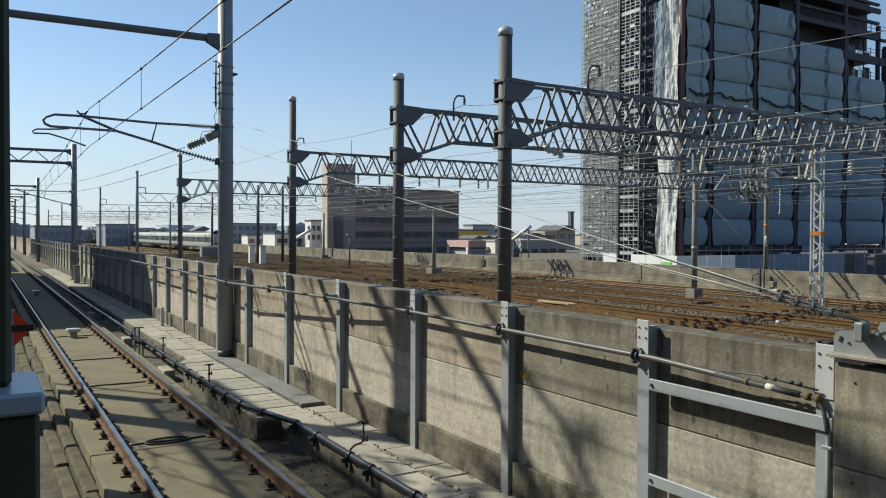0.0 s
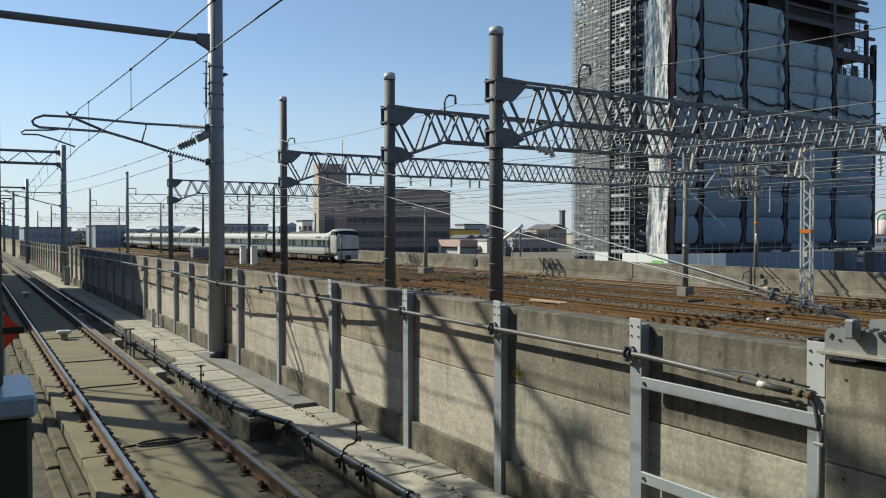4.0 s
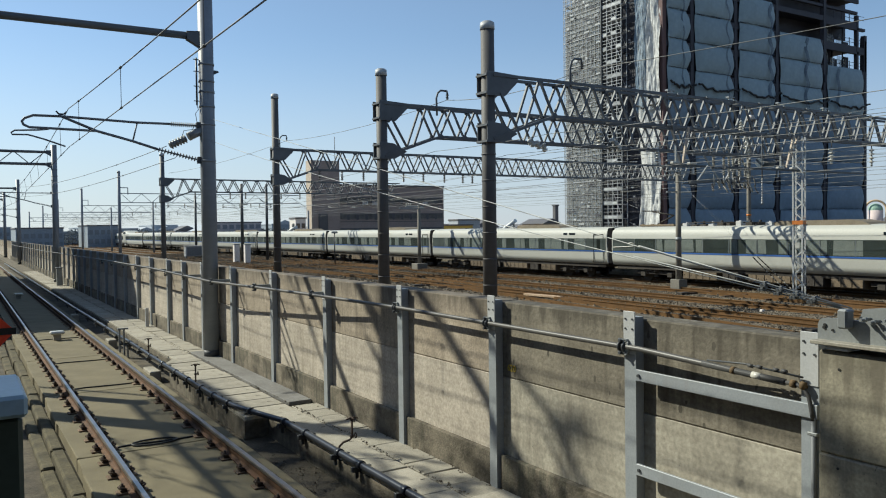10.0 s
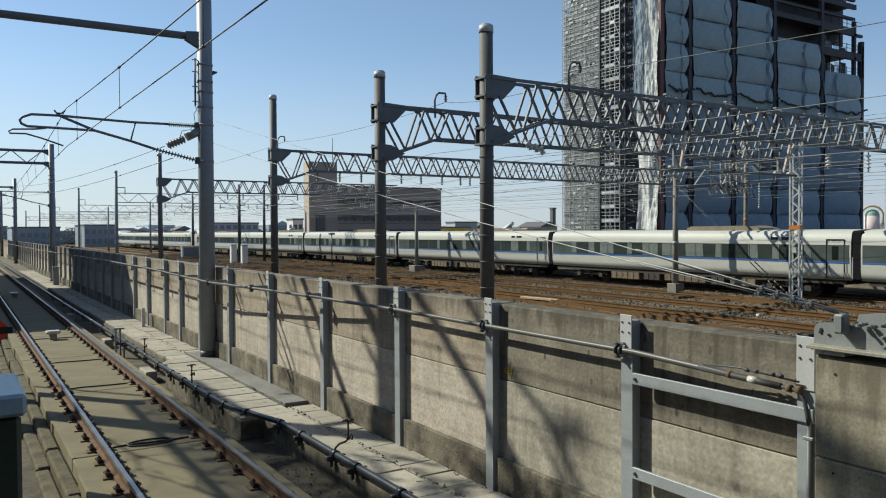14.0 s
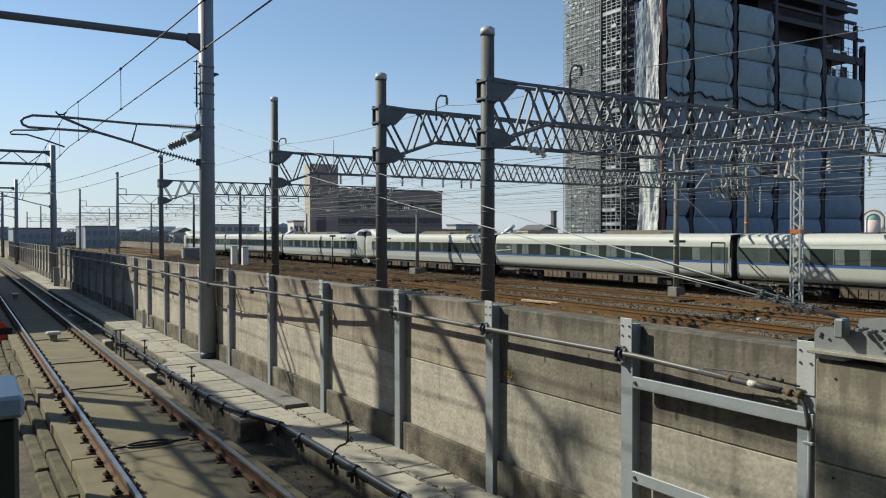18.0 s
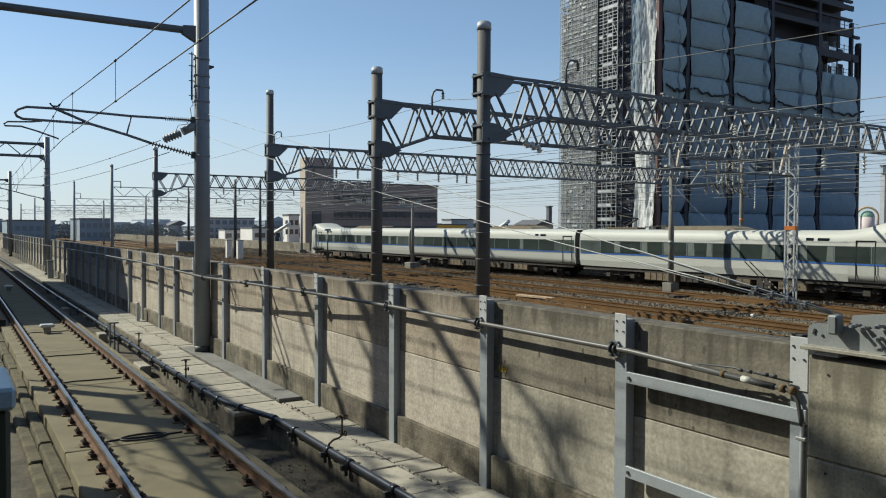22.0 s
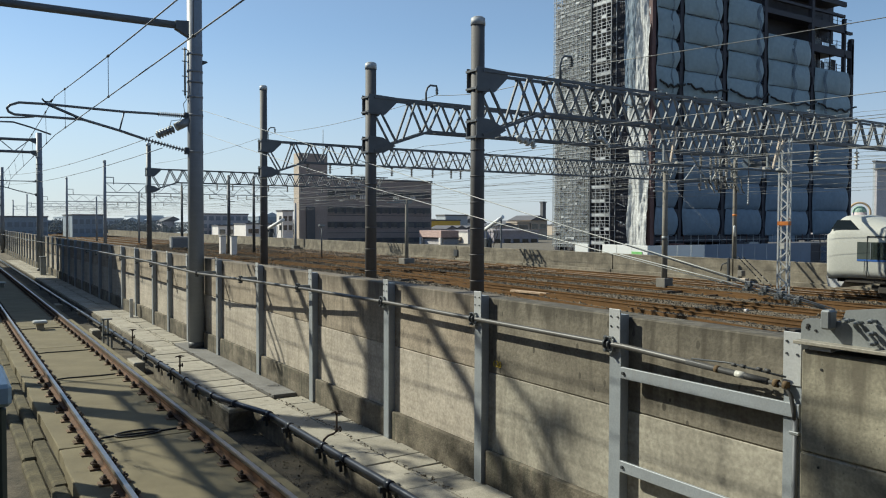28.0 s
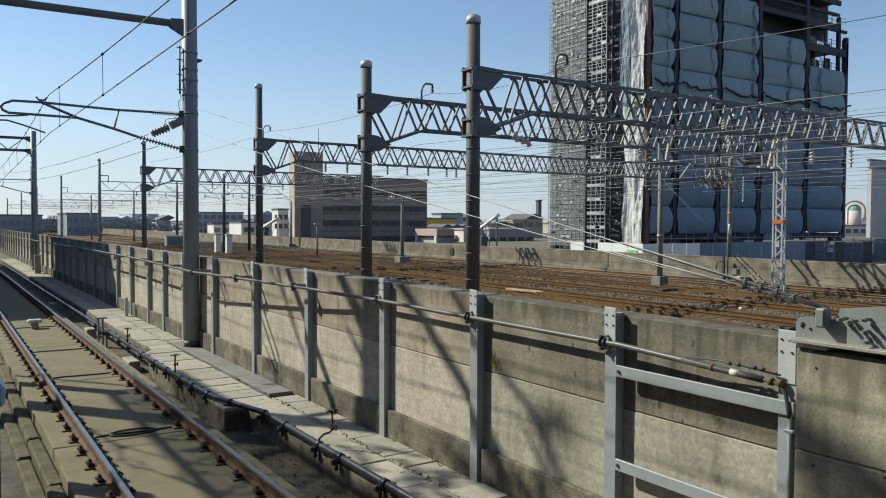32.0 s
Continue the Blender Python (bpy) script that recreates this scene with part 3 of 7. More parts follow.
me = bpy.data.meshes.new("grit")
me.from_pydata(verts, [], faces)
me.materials.append(M["ballast"])
tagged(new("grit", me), "loose grit and stones beside the slab track", "grit", "", "stuff")

# separating wall: lower lift, upper lift, plinth panels between the posts
WALL_X, TOP, SEAM = 5.30, 2.15, 1.28
POSTS = [-0.2, 1.6, 3.37, 5.15, 7.33, 9.55, 12.2, 14.84, 17.53, 20.07, 22.1, 23.95, 26.4, 28.65, 31.1]
while POSTS[-1] < 110:
    POSTS.append(POSTS[-1] + 2.25)
wall = thing("wall_yard", (0, 0, 0), "weathered beige concrete wall between slab track and yard", "wall", kind="structure")
ys = [-8.0] + POSTS + [260.0]
for y0, y1 in zip(ys, ys[1:]):
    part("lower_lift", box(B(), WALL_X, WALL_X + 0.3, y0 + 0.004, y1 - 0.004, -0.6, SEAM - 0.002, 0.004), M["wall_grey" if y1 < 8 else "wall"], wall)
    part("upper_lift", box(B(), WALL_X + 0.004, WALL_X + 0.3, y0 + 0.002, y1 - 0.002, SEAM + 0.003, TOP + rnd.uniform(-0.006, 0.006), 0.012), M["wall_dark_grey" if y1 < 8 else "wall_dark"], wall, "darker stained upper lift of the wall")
    if y1 < 112:
        part("plinth", box(B(), WALL_X - 0.07, WALL_X, y0 + 0.085, y1 - 0.085, -0.1, 0.39 + rnd.uniform(-0.01, 0.01), 0.012), M["plinth"], wall, "low mossy concrete kerb at the foot of the wall")

# steel posts on the wall's face, with bolted head plates
H_SECT = ((-0.105, -0.07), (-0.003, -0.07), (-0.003, 0.07), (-0.105, 0.07))
pb = prism(B(), H_SECT, "z", -0.02, 2.17)
shaft_me = mesh_of("shaft", pb, M["post"])
hb = B()
box(hb, -0.117, -0.106, -0.072, 0.072, 1.83, 2.22, 0.003)
head_me = mesh_of("head_plate", hb, M["headplate"])
bolt_me = mesh_of("bolt", rod(B(), (-0.126, 0, 0), (-0.116, 0, 0), 0.009, 6), M["darksteel"])
cl = B()   # split collar with its bolts, on its own axis
for s in (-1, 1):
    tube(cl, [(0.036 * math.cos(a), s * 0.028, 0.036 * math.sin(a)) for a in np.linspace(0, 6.0, 12)], 0.014, 6)
for z in (-0.058, 0.056):
    rod(cl, (0, -0.05, z), (0, 0.05, z), 0.017, 8)
    rod(cl, (-0.02, 0, z), (-0.05, 0, z), 0.014, 6)
box(cl, -0.02, 0.02, -0.02, 0.02, -0.075, -0.03, 0.004)
clamp_me = mesh_of("clamp", cl, M["darksteel"])
for k, y in enumerate(POSTS[:48]):
    p = thing("wall_post", (WALL_X, y, 0.0), "grey painted steel post bolted to the concrete wall", "steel post", "posts along the wall")
    piece("shaft", shaft_me, p)
    if k < 16:
        h = piece("head_plate", head_me, p)
        tagged(h, "pale head plate with four bolts")
        for by in (-0.042, 0.042):
            for bz in (2.06, 2.15):
                piece("bolt", bolt_me, h, Matrix.Translation((0, by, bz)))
        if k != 2:
            dx = float(np.interp(y, (9.55, 12.2, 14.84, 17.55), (5.165, 5.0, 4.89, 4.78))) - WALL_X
            dz = float(np.interp(y, (5.0, 9.5, 12.2, 14.84, 17.55, 32.0), (1.893, 1.905, 1.918, 1.9, 1.872, 1.86)))
            piece("clamp", clamp_me, p, Matrix.Translation((dx, 0.06, dz)))
            ab = box(B(), dx - 0.01, -0.09, 0.0, 0.055, dz + 0.03, dz + 0.046, 0.002)
            box(ab, dx - 0.01, -0.09, 0.0, 0.01, dz - 0.02, dz + 0.03)
            if dx > -0.2:     # short double lug where the duct runs close to the post
                rod(ab, (-0.15, 0.02, dz + 0.055), (-0.09, 0.02, dz + 0.055), 0.02, 8)
                rod(ab, (-0.15, 0.02, dz - 0.06), (-0.09, 0.02, dz - 0.06), 0.02, 8)
                box(ab, -0.15, -0.135, -0.02, 0.055, dz - 0.05, dz + 0.05, 0.004)
            part("arm", ab, M["galv"], p, "short galvanised arm that holds the cable duct")

DUCT = [(5.165, 3.55, 1.828), (5.165, 4.2, 1.858), (5.165, 5.0, 1.893), (5.165, 7.1, 1.898), (5.165, 9.5, 1.905), (5.0, 12.2, 1.918), (4.89, 14.84, 1.9), (4.78, 17.55, 1.872)] + [(4.78, 24.1, 1.942), (4.78, 31.5, 1.944), (4.78, 42.6, 1.905), (4.78, 56.5, 1.85), (4.78, 77.8, 1.833), (4.78, 101.9, 1.86)]
bm = tube(B(), DUCT, 0.026, 10)
solid("cable_duct", bm, M["greypipe"], "grey cable duct clamped along the wall posts", "cable duct")

# ---- yard tracks: one family of curves ----
def yard_x(s):
    """Plan of the line on which the train runs."""
    if s < 0:
        return 35.69 + 0.0432 * s
    if s <= 171:
        return 35.69 + 0.0432 * s - 6.27e-4 * s * s + 1.695e-6 * s ** 3
    return 33.22 + 0.01 * (s - 171)


YARD_Z = -0.35
OFFS = [2.9, 0.0, -4.0, -7.7, -11.5, -15.0, -18.4]
for n, off in enumerate(OFFS):
    tr = thing("yard_track", (0, 0, YARD_Z), "rusty railway track on brown ballast", "railway track", "tracks of the yard", "structure")
    for side in (-0.55, 0.55):
        for nm, outl, mat in (("rail", RAIL, M["yardrust"]), ("rail_head", HEAD, M["yardhead"] if n in (0, 1) else M["yardrust"])):
            b2 = B()
            prev = None
            for s in [*range(-40, 200, 8), *range(200, 421, 20)]:
                x = yard_x(s) + off * (1.0 if s < 120 else max(0.5, 1 - (s - 120) / 500))
                ring = [b2.verts.new((x + side + px, s, pz - 0.153)) for px, pz in outl]
                if prev:
                    for k in range(8):
                        b2.faces.new((prev[k], prev[(k + 1) % 8], ring[(k + 1) % 8], ring[k]))
                prev = ring
            part(nm, b2, mat, tr)
    verts, faces = [], []
    for k in range(-20, 190):
        s = k * 0.66
        x = yard_x(s) + off
        j = len(verts)
        for px, py, pz in ((-1, -0.1, -0.3), (1, -0.1, -0.3), (1, 0.1, -0.3), (-1, 0.1, -0.3), (-0.98, -0.09, -0.135), (0.98, -0.09, -0.135), (0.98, 0.09, -0.135), (-0.98, 0.09, -0.135)):
            verts.append((x + px, s + py, pz))
        faces += [tuple(j + i for i in q) for q in ((4, 5, 6, 7), (0, 1, 5, 4), (1, 2, 6, 5), (2, 3, 7, 6), (3, 0, 4, 7))]
    me = bpy.data.meshes.new("sleepers")
    me.from_pydata(verts, [], faces)
    me.materials.append(M["under"])
    so = new("sleepers", me)
    so.parent = tr
    tagged(so, "dark wooden sleepers half buried in ballast", kind="stuff")

# turnouts: curved leads from track to track
for n, (o0, o1, s0, s1) in enumerate(((-11.4, -15.0, 44, 8), (-7.6, -11.4, 66, 26), (-3.9, -7.6, 30, -8), (0.0, -3.9, 100, 58), (-7.6, -3.9, 96, 60), (3.9, 0.0, 66, 30), (-11.4, -7.6, 120, 84), (-15.0, -11.4, 90, 52), (-11.4, -7.6, 18, -20))):
    tr = thing("turnout", (0, 0, YARD_Z), "rusty turnout leading from one yard track to the next", "railway track", "turnouts of the yard", "structure")
    for side in (-0.55, 0.55):
        b2, prev = B(), None
        for k in range(25):
            f = k / 24
            s = s0 + (s1 - s0) * f
            x = yard_x(s) + o0 + (o1 - o0) * (f * f * (3 - 2 * f)) + side
            ring = [b2.verts.new((x + px * 1.1, s, pz - 0.15)) for px, pz in ((-0.06, 0), (0.06, 0), (0.035, 0.03), (0.035, 0.155), (-0.035, 0.155), (-0.035, 0.03))]
            if prev:
                for q in range(6):
                    b2.faces.new((prev[q], prev[(q + 1) % 6], ring[(q + 1) % 6], ring[q]))
            prev = ring
        part("lead_rail", b2, M["yardrust"], tr)
    for k in range(3):
        f = 0.08 + 0.06 * k
        s = s0 + (s1 - s0) * f
        part("switch_rod", box(B(), yard_x(s) + o0 - 1.4, yard_x(s) + o0 + 1.0, s - 0.06, s + 0.06, -0.12, -0.06), M["clip"], tr)
    part("switch_box", box(B(), yard_x(s0 - 3) + o0 - 1.9, yard_x(s0 - 3) + o0 - 1.3, s0 - 3.2, s0 - 2.8, -0.2, -0.02, 0.03), M["under"], tr, "dark switch machine")
# loose ballast stones, heaped between the tracks
verts, faces = [], []
rb_ = random.Random(4)
for k in range(60000):
    s = -2 + 125 * rb_.random() ** 1.4
    x = rb_.uniform(15, 39.7)
    r_ = (0.014 + 0.0007 * max(0, s)) * rb_.uniform(1.0, 2.2) if rb_.random() < 0.985 else rb_.uniform(0.07, 0.14)
    j = len(verts)
    for px, py, pz in ((1, 0, 0), (0, 1, 0), (-1, 0, 0), (0, -1, 0), (0, 0, 1)):
        verts.append((x + px * r_ * rb_.uniform(0.7, 1.3), s + py * r_ * rb_.uniform(0.7, 1.3), -0.5 + pz * r_ * rb_.uniform(0.8, 1.6)))
    faces += [(j, j + 1, j + 4), (j + 1, j + 2, j + 4), (j + 2, j + 3, j + 4), (j + 3, j, j + 4)]
me = bpy.data.meshes.new("ballast_stones")
me.from_pydata(verts, [], faces)
me.materials.append(M["ballast"])
tagged(new("ballast_stones", me), "loose brown ballast stones between the rails", "ballast", "", "stuff")

# far parapet
par = thing("wall_far", (0, 0, 0), "stained concrete parapet along the far side of the yard", "wall", kind="structure")
for k in range(-3, 24):
    part("panel", box(B(), 40.0, 40.3, k * 10 + 0.03, k * 10 + 9.97, -0.62, 0.92, 0.02), M["parapet"], par)
    part("kerb", box(B(), 39.8, 40.0, k * 10 + 0.03, k * 10 + 9.97, -0.62, -0.2, 0.02), M["parapet"], par)

# ---- overhead line gantries of the yard ----
def gantry_parts():
    d = {}
    d["brace_up"] = mesh_of("brace", bar(B(), (0, 0, 6.95), (0.62, 0, 8.2), 0.08, 0.075, (0, 1, 0)), M["steel"])
    d["brace_down"] = mesh_of("brace", bar(B(), (0, 0, 8.2), (0.62, 0, 6.95), 0.08, 0.075, (0, 1, 0)), M["steel"])
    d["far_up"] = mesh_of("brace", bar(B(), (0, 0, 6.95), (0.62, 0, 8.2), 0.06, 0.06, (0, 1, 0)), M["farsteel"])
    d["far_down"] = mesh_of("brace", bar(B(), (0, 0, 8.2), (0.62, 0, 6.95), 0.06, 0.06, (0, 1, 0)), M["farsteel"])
    d["node_top"] = mesh_of("node_plate", prism(B(), ((-0.15, 8.16), (0.17, 8.16), (0.09, 8.06), (-0.07, 8.06)), "y", -0.008, 0.008), M["steel"])
    d["node_low"] = mesh_of("node_plate", prism(B(), ((-0.14, 6.98), (0.16, 6.98), (0.08, 7.08), (-0.06, 7.08)), "y", -0.008, 0.008), M["steel"])
    d["rung"] = mesh_of("rung", bar(B(), (0, -0.3, 0), (0, 0.3, 0), 0.05, 0.05, (0, 0, 1)), M["steel"])
    return d


GP = gantry_parts()


def pole(parent, x, y, top, r, name="pole", mat=None):
    top -= 0.28
    p = part(name, rod(B(), (x, y, -0.6), (x, y, top), r * 1.04, 20, r * 0.97), mat or M["poledark"], parent)
    part("cap", rod(B(), (x, y, top), (x, y, top + 0.24), r * 1.07, 20, r * 1.02), M["polecap"], p, "pale pole cap")
    part("cap_top", rod(B(), (x, y, top + 0.24), (x, y, top + 0.29), r * 1.0, 20, r * 0.7), M["polecap"], p)
    for z in np.arange(1.0, 6.4, 0.9):
        part("band", rod(B(), (x, y, z), (x, y, z + 0.05), r * 1.06, 20), mat or M["poledark"], p)
    return p


def gantry(x0, y, x1, top, r=0.225, fine=True, near=True):
    g = thing("gantry", (0, 0, 0), "grey steel lattice gantry carrying the overhead lines", "gantry", "gantries over the yard")
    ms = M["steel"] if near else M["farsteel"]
    pole(g, x0, y, top, r, mat=M["poledark"] if near and y < 60 else M["steel"])
    dy = 0.3
    for s in (-1, 1):
        for z in (8.2, 6.95):
            part("chord", box(B(), x0 + (0 if z > 8 else 2.6), x1, y + s * dy - 0.05, y + s * dy + 0.05, z - 0.05, z + 0.05), ms, g)
        part("haunch", bar(B(), (x0, y + s * dy, 6.02), (x0 + 2.66, y + s * dy, 6.95), 0.1, 0.1, (0, 1, 0)), ms, g)
        part("brace", bar(B(), (x0 + 0.3, y + s * dy, 7.62), (x0 + 1.02, y + s * dy, 6.42), 0.08, 0.075, (0, 1, 0)), ms, g)
        part("brace", bar(B(), (x0 + 1.36, y + s * dy, 6.54), (x0 + 1.98, y + s * dy, 8.15), 0.08, 0.075, (0, 1, 0)), ms, g)
        n = int((x1 - x0 - 2.02) / 1.24)
        if near:   # node plates where the lacing meets the chords
            for k in range(min(n, 14)):
                piece("node_plate", GP["node_top"], g, Matrix.Translation((x0 + 2.0 + k * 1.24, y + s * (dy + 0.045), 0)))
                piece("node_plate", GP["node_low"], g, Matrix.Translation((x0 + 2.64 + k * 1.24, y + s * (dy + 0.045), 0)))
        for k in range(n):
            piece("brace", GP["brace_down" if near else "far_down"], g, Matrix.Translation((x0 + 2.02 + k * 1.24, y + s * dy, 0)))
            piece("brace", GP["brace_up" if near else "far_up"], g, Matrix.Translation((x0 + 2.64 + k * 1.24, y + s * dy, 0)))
        # gusset plates at the pole
        if near:
            part("gusset", prism(B(), ((x0 - 0.25, 7.5), (x0 + 0.5, 7.5), (x0 + 1.05, 8.03), (x0 + 1.05, 8.26), (x0 - 0.25, 8.32)), "y", y + s * dy - 0.012, y + s * dy + 0.012), ms, g)
            part("gusset", prism(B(), ((x0 - 0.25, 5.9), (x0 + 0.45, 5.93), (x0 + 1.02, 6.24), (x0 + 0.4, 6.56), (x0 - 0.25, 6.62)), "y", y + s * dy - 0.012, y + s * dy + 0.012), ms, g)
    for z in (5.95, 6.5, 7.6, 8.2):
        part("strap", box(B(), x0 - r - 0.05, x0 + 0.3, y - dy - 0.02, y + dy + 0.02, z - 0.035, z + 0.035), ms, g)
    if fine:
        for k in range(int((x1 - x0 - 2.6) / 2.48)):
            for z in (8.2, 6.95):
                piece("rung", GP["rung"], g, Matrix.Translation((x0 + 3.2 + k * 2.48, y, z)))
    return g


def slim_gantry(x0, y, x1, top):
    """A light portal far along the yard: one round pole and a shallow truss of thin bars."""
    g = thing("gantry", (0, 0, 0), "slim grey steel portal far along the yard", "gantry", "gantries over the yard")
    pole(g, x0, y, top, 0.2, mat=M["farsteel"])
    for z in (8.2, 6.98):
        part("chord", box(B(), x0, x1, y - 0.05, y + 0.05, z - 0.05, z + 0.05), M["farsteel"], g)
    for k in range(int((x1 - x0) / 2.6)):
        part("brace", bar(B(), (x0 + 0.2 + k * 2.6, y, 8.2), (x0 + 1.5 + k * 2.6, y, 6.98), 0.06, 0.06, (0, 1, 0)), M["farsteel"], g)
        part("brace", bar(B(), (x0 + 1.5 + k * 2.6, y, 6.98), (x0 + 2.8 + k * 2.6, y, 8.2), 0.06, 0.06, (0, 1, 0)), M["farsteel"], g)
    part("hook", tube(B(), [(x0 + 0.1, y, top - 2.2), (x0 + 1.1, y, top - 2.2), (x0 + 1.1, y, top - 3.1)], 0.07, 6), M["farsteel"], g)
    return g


LARGER = Matrix.Translation((0, 0, 3)) @ Matrix.Scale(57.1 / 48.0, 4) @ Matrix.Translation((0, 0, -3))
GANTRIES = [(15.53, 22.0, 46.0, 10.05), (15.05, 29.0, 43.0, 9.65), (17.27, 48.0, 56.0, 11.7), (16.9, 79.0, 43.0, 10.7), (18.0, 110.0, 43.0, 11.15),
            (19.6, 160.0, 43.0, 11.4), (20.9, 215.0, 43.0, 11.6), (19.56, 240.0, 43.0, 10.7), (18.93, 280.0, 43.0, 10.1)]
for k, (x0, y, x1, top) in enumerate(GANTRIES):
    if k < 4:
        g3 = gantry(x0, y, x1, top, (0.238, 0.232, 0.228, 0.225)[k], True, k < 4)
    else:
        slim_gantry(x0, y, x1, top)
    if k == 2:     # a larger pattern of the same gantry
        g3.matrix_world = LARGER
GANTRIES[2] = (17.2, 57.1, 45.0, 11.7)

# lattice mast under the nearest gantry
mast = thing("lattice_mast", pose(32.28, 21.5, -0.6, 0, 0, -76), "white galvanised lattice mast with an orange band", "lattice mast")
for sx in (-0.2, 0.2):
    for sy in (-0.18, 0.18):
        part("leg", box(B(), sx - 0.032, sx + 0.032, sy - 0.032, sy + 0.032, 0, 7.5), M["mastwhite"], mast)
lb = mesh_of("brace", bar(B(), (-0.19, 0, 0), (0.19, 0, 0.36), 0.03, 0.055, (0, 1, 0)), M["mastwhite"])
lb2 = mesh_of("brace", bar(B(), (0.19, 0, 0), (-0.19, 0, 0.36), 0.03, 0.055, (0, 1, 0)), M["mastwhite"])
lt1 = mesh_of("brace", bar(B(), (-0.19, 0, 0), (0.19, 0, 0.36), 0.012, 0.022, (0, 1, 0)), M["galv"])
lt2 = mesh_of("brace", bar(B(), (0.19, 0, 0), (-0.19, 0, 0.36), 0.012, 0.022, (0, 1, 0)), M["galv"])
for k in range(20):
    for rot in (0, 90):
        piece("brace", lb if k % 2 else lb2, mast, pose(0, 0, 0.2 + k * 0.36, 0, 0, rot) @ Matrix.Translation((0, -0.17, 0)))
    for rot in (180, 270):
        piece("brace", lt2 if k % 2 else lt1, mast, pose(0, 0, 0.2 + k * 0.36, 0, 0, rot) @ Matrix.Translation((0, -0.17, 0)))
part("band", box(B(), -0.235, 0.235, -0.215, 0.215, 3.56, 3.74), M["orange"], mast, "orange marker band")
part("plate", box(B(), -0.1, 0.1, -0.24, -0.2, 2.5, 2.75), M["porcelain"], mast, "small white plate")
part("footing", box(B(), -0.4, 0.4, -0.4, 0.4, -0.1, 0.25, 0.03), M["conc_pole"], mast, "concrete footing")


# ---- tower under construction ----
TX, TY = 72.0, 65.5
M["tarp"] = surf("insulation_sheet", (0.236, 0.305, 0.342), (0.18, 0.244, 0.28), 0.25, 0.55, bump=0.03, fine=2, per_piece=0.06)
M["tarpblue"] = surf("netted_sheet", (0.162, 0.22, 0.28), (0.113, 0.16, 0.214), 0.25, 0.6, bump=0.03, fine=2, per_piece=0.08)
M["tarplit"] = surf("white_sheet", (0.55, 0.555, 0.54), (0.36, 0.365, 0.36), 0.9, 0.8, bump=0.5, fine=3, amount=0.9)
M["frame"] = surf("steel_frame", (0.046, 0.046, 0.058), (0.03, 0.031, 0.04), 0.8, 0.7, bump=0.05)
M["redframe"] = surf("primer_red", (0.13, 0.075, 0.07), (0.09, 0.05, 0.047), 0.8, 0.7, bump=0.05)
M["scaff"] = surf("scaffold_tube", (0.36, 0.37, 0.38), (0.25, 0.26, 0.27), 2, 0.5, metal=0.4, bump=0)
M["toe"] = surf("toe_board", (0.4, 0.41, 0.41), (0.22, 0.23, 0.23), 1, 0.5, metal=0.1, bump=0.05, per_piece=0.4)
M["deck"] = surf("scaffold_deck", (0.38, 0.385, 0.39), (0.25, 0.25, 0.25), 1, 0.55, metal=0.2, bump=0.1, per_piece=0.35)
M["hoard"] = surf("hoarding_white", (0.75, 0.76, 0.74), (0.68, 0.69, 0.67), 0.5, 0.5, bump=0.02)
M["brick"] = surf("brown_tile", (0.37, 0.3, 0.268), (0.3, 0.24, 0.213), 0.6, 0.7, bump=0.1, fine=6)
M["beige"] = surf("beige_render", (0.5, 0.42, 0.34), (0.43, 0.36, 0.29), 0.4, 0.85, bump=0.1, fine=4, streak=0.25, streak_col=(0.3, 0.26, 0.2))
M["pink"] = surf("pink_render", (0.5, 0.36, 0.32), (0.44, 0.31, 0.28), 0.4, 0.85, bump=0.1, fine=4)
M["white"] = surf("white_render", (0.72, 0.68, 0.64), (0.62, 0.58, 0.55), 0.4, 0.85, bump=0.1, fine=4)
M["grey"] = surf("grey_render", (0.46, 0.44, 0.45), (0.39, 0.37, 0.38), 0.4, 0.85, bump=0.1, fine=4, streak=0.2)
M["bluegrey"] = surf("blue_grey_render", (0.4, 0.44, 0.48), (0.33, 0.36, 0.4), 0.3, 0.85, bump=0.1, fine=4)
# render blued for distance haze; the site sheds share it
M["dimgrey"] = surf("haze_grey_render", (0.27, 0.315, 0.36), (0.215, 0.255, 0.3), 0.3, 0.85, bump=0.1, fine=4)
M["roof"] = surf("dark_roof", (0.13, 0.125, 0.13), (0.09, 0.09, 0.095), 0.8, 0.6, bump=0.2, fine=6)
M["winglass"] = glass_mat("window_glass", (0.03, 0.035, 0.04), 0.06)
M["net"], nt, nb = nodes("safety_net")
nb.inputs["Base Color"].default_value, nb.inputs["Roughness"].default_value = (0.36, 0.38, 0.38, 1), 0.9
ntr, nmx, nno = nt.nodes.new("ShaderNodeBsdfTransparent"), nt.nodes.new("ShaderNodeMixShader"), nt.nodes.new("ShaderNodeTexNoise")
nno.inputs["Scale"].default_value = 0.9
nmr = nt.nodes.new("ShaderNodeMapRange")
nmr.inputs["From Min"].default_value, nmr.inputs["From Max"].default_value, nmr.inputs["To Min"].default_value, nmr.inputs["To Max"].default_value = 0.3, 0.7, 0.12, 0.36
nt.links.new(nno.outputs["Fac"], nmr.inputs["Value"])
nt.links.new(nmr.outputs["Result"], nmx.inputs["Fac"])
nt.links.new(ntr.outputs[0], nmx.inputs[1])
nt.links.new(nb.outputs[0], nmx.inputs[2])
nt.links.new(nmx.outputs[0], nt.nodes["Material Output"].inputs["Surface"])

M["darknet"] = M["net"].copy()
M["darknet"].name = "blue_net"
M["darknet"].node_tree.nodes["Principled BSDF"].inputs["Base Color"].default_value = (0.06, 0.09, 0.14, 1)
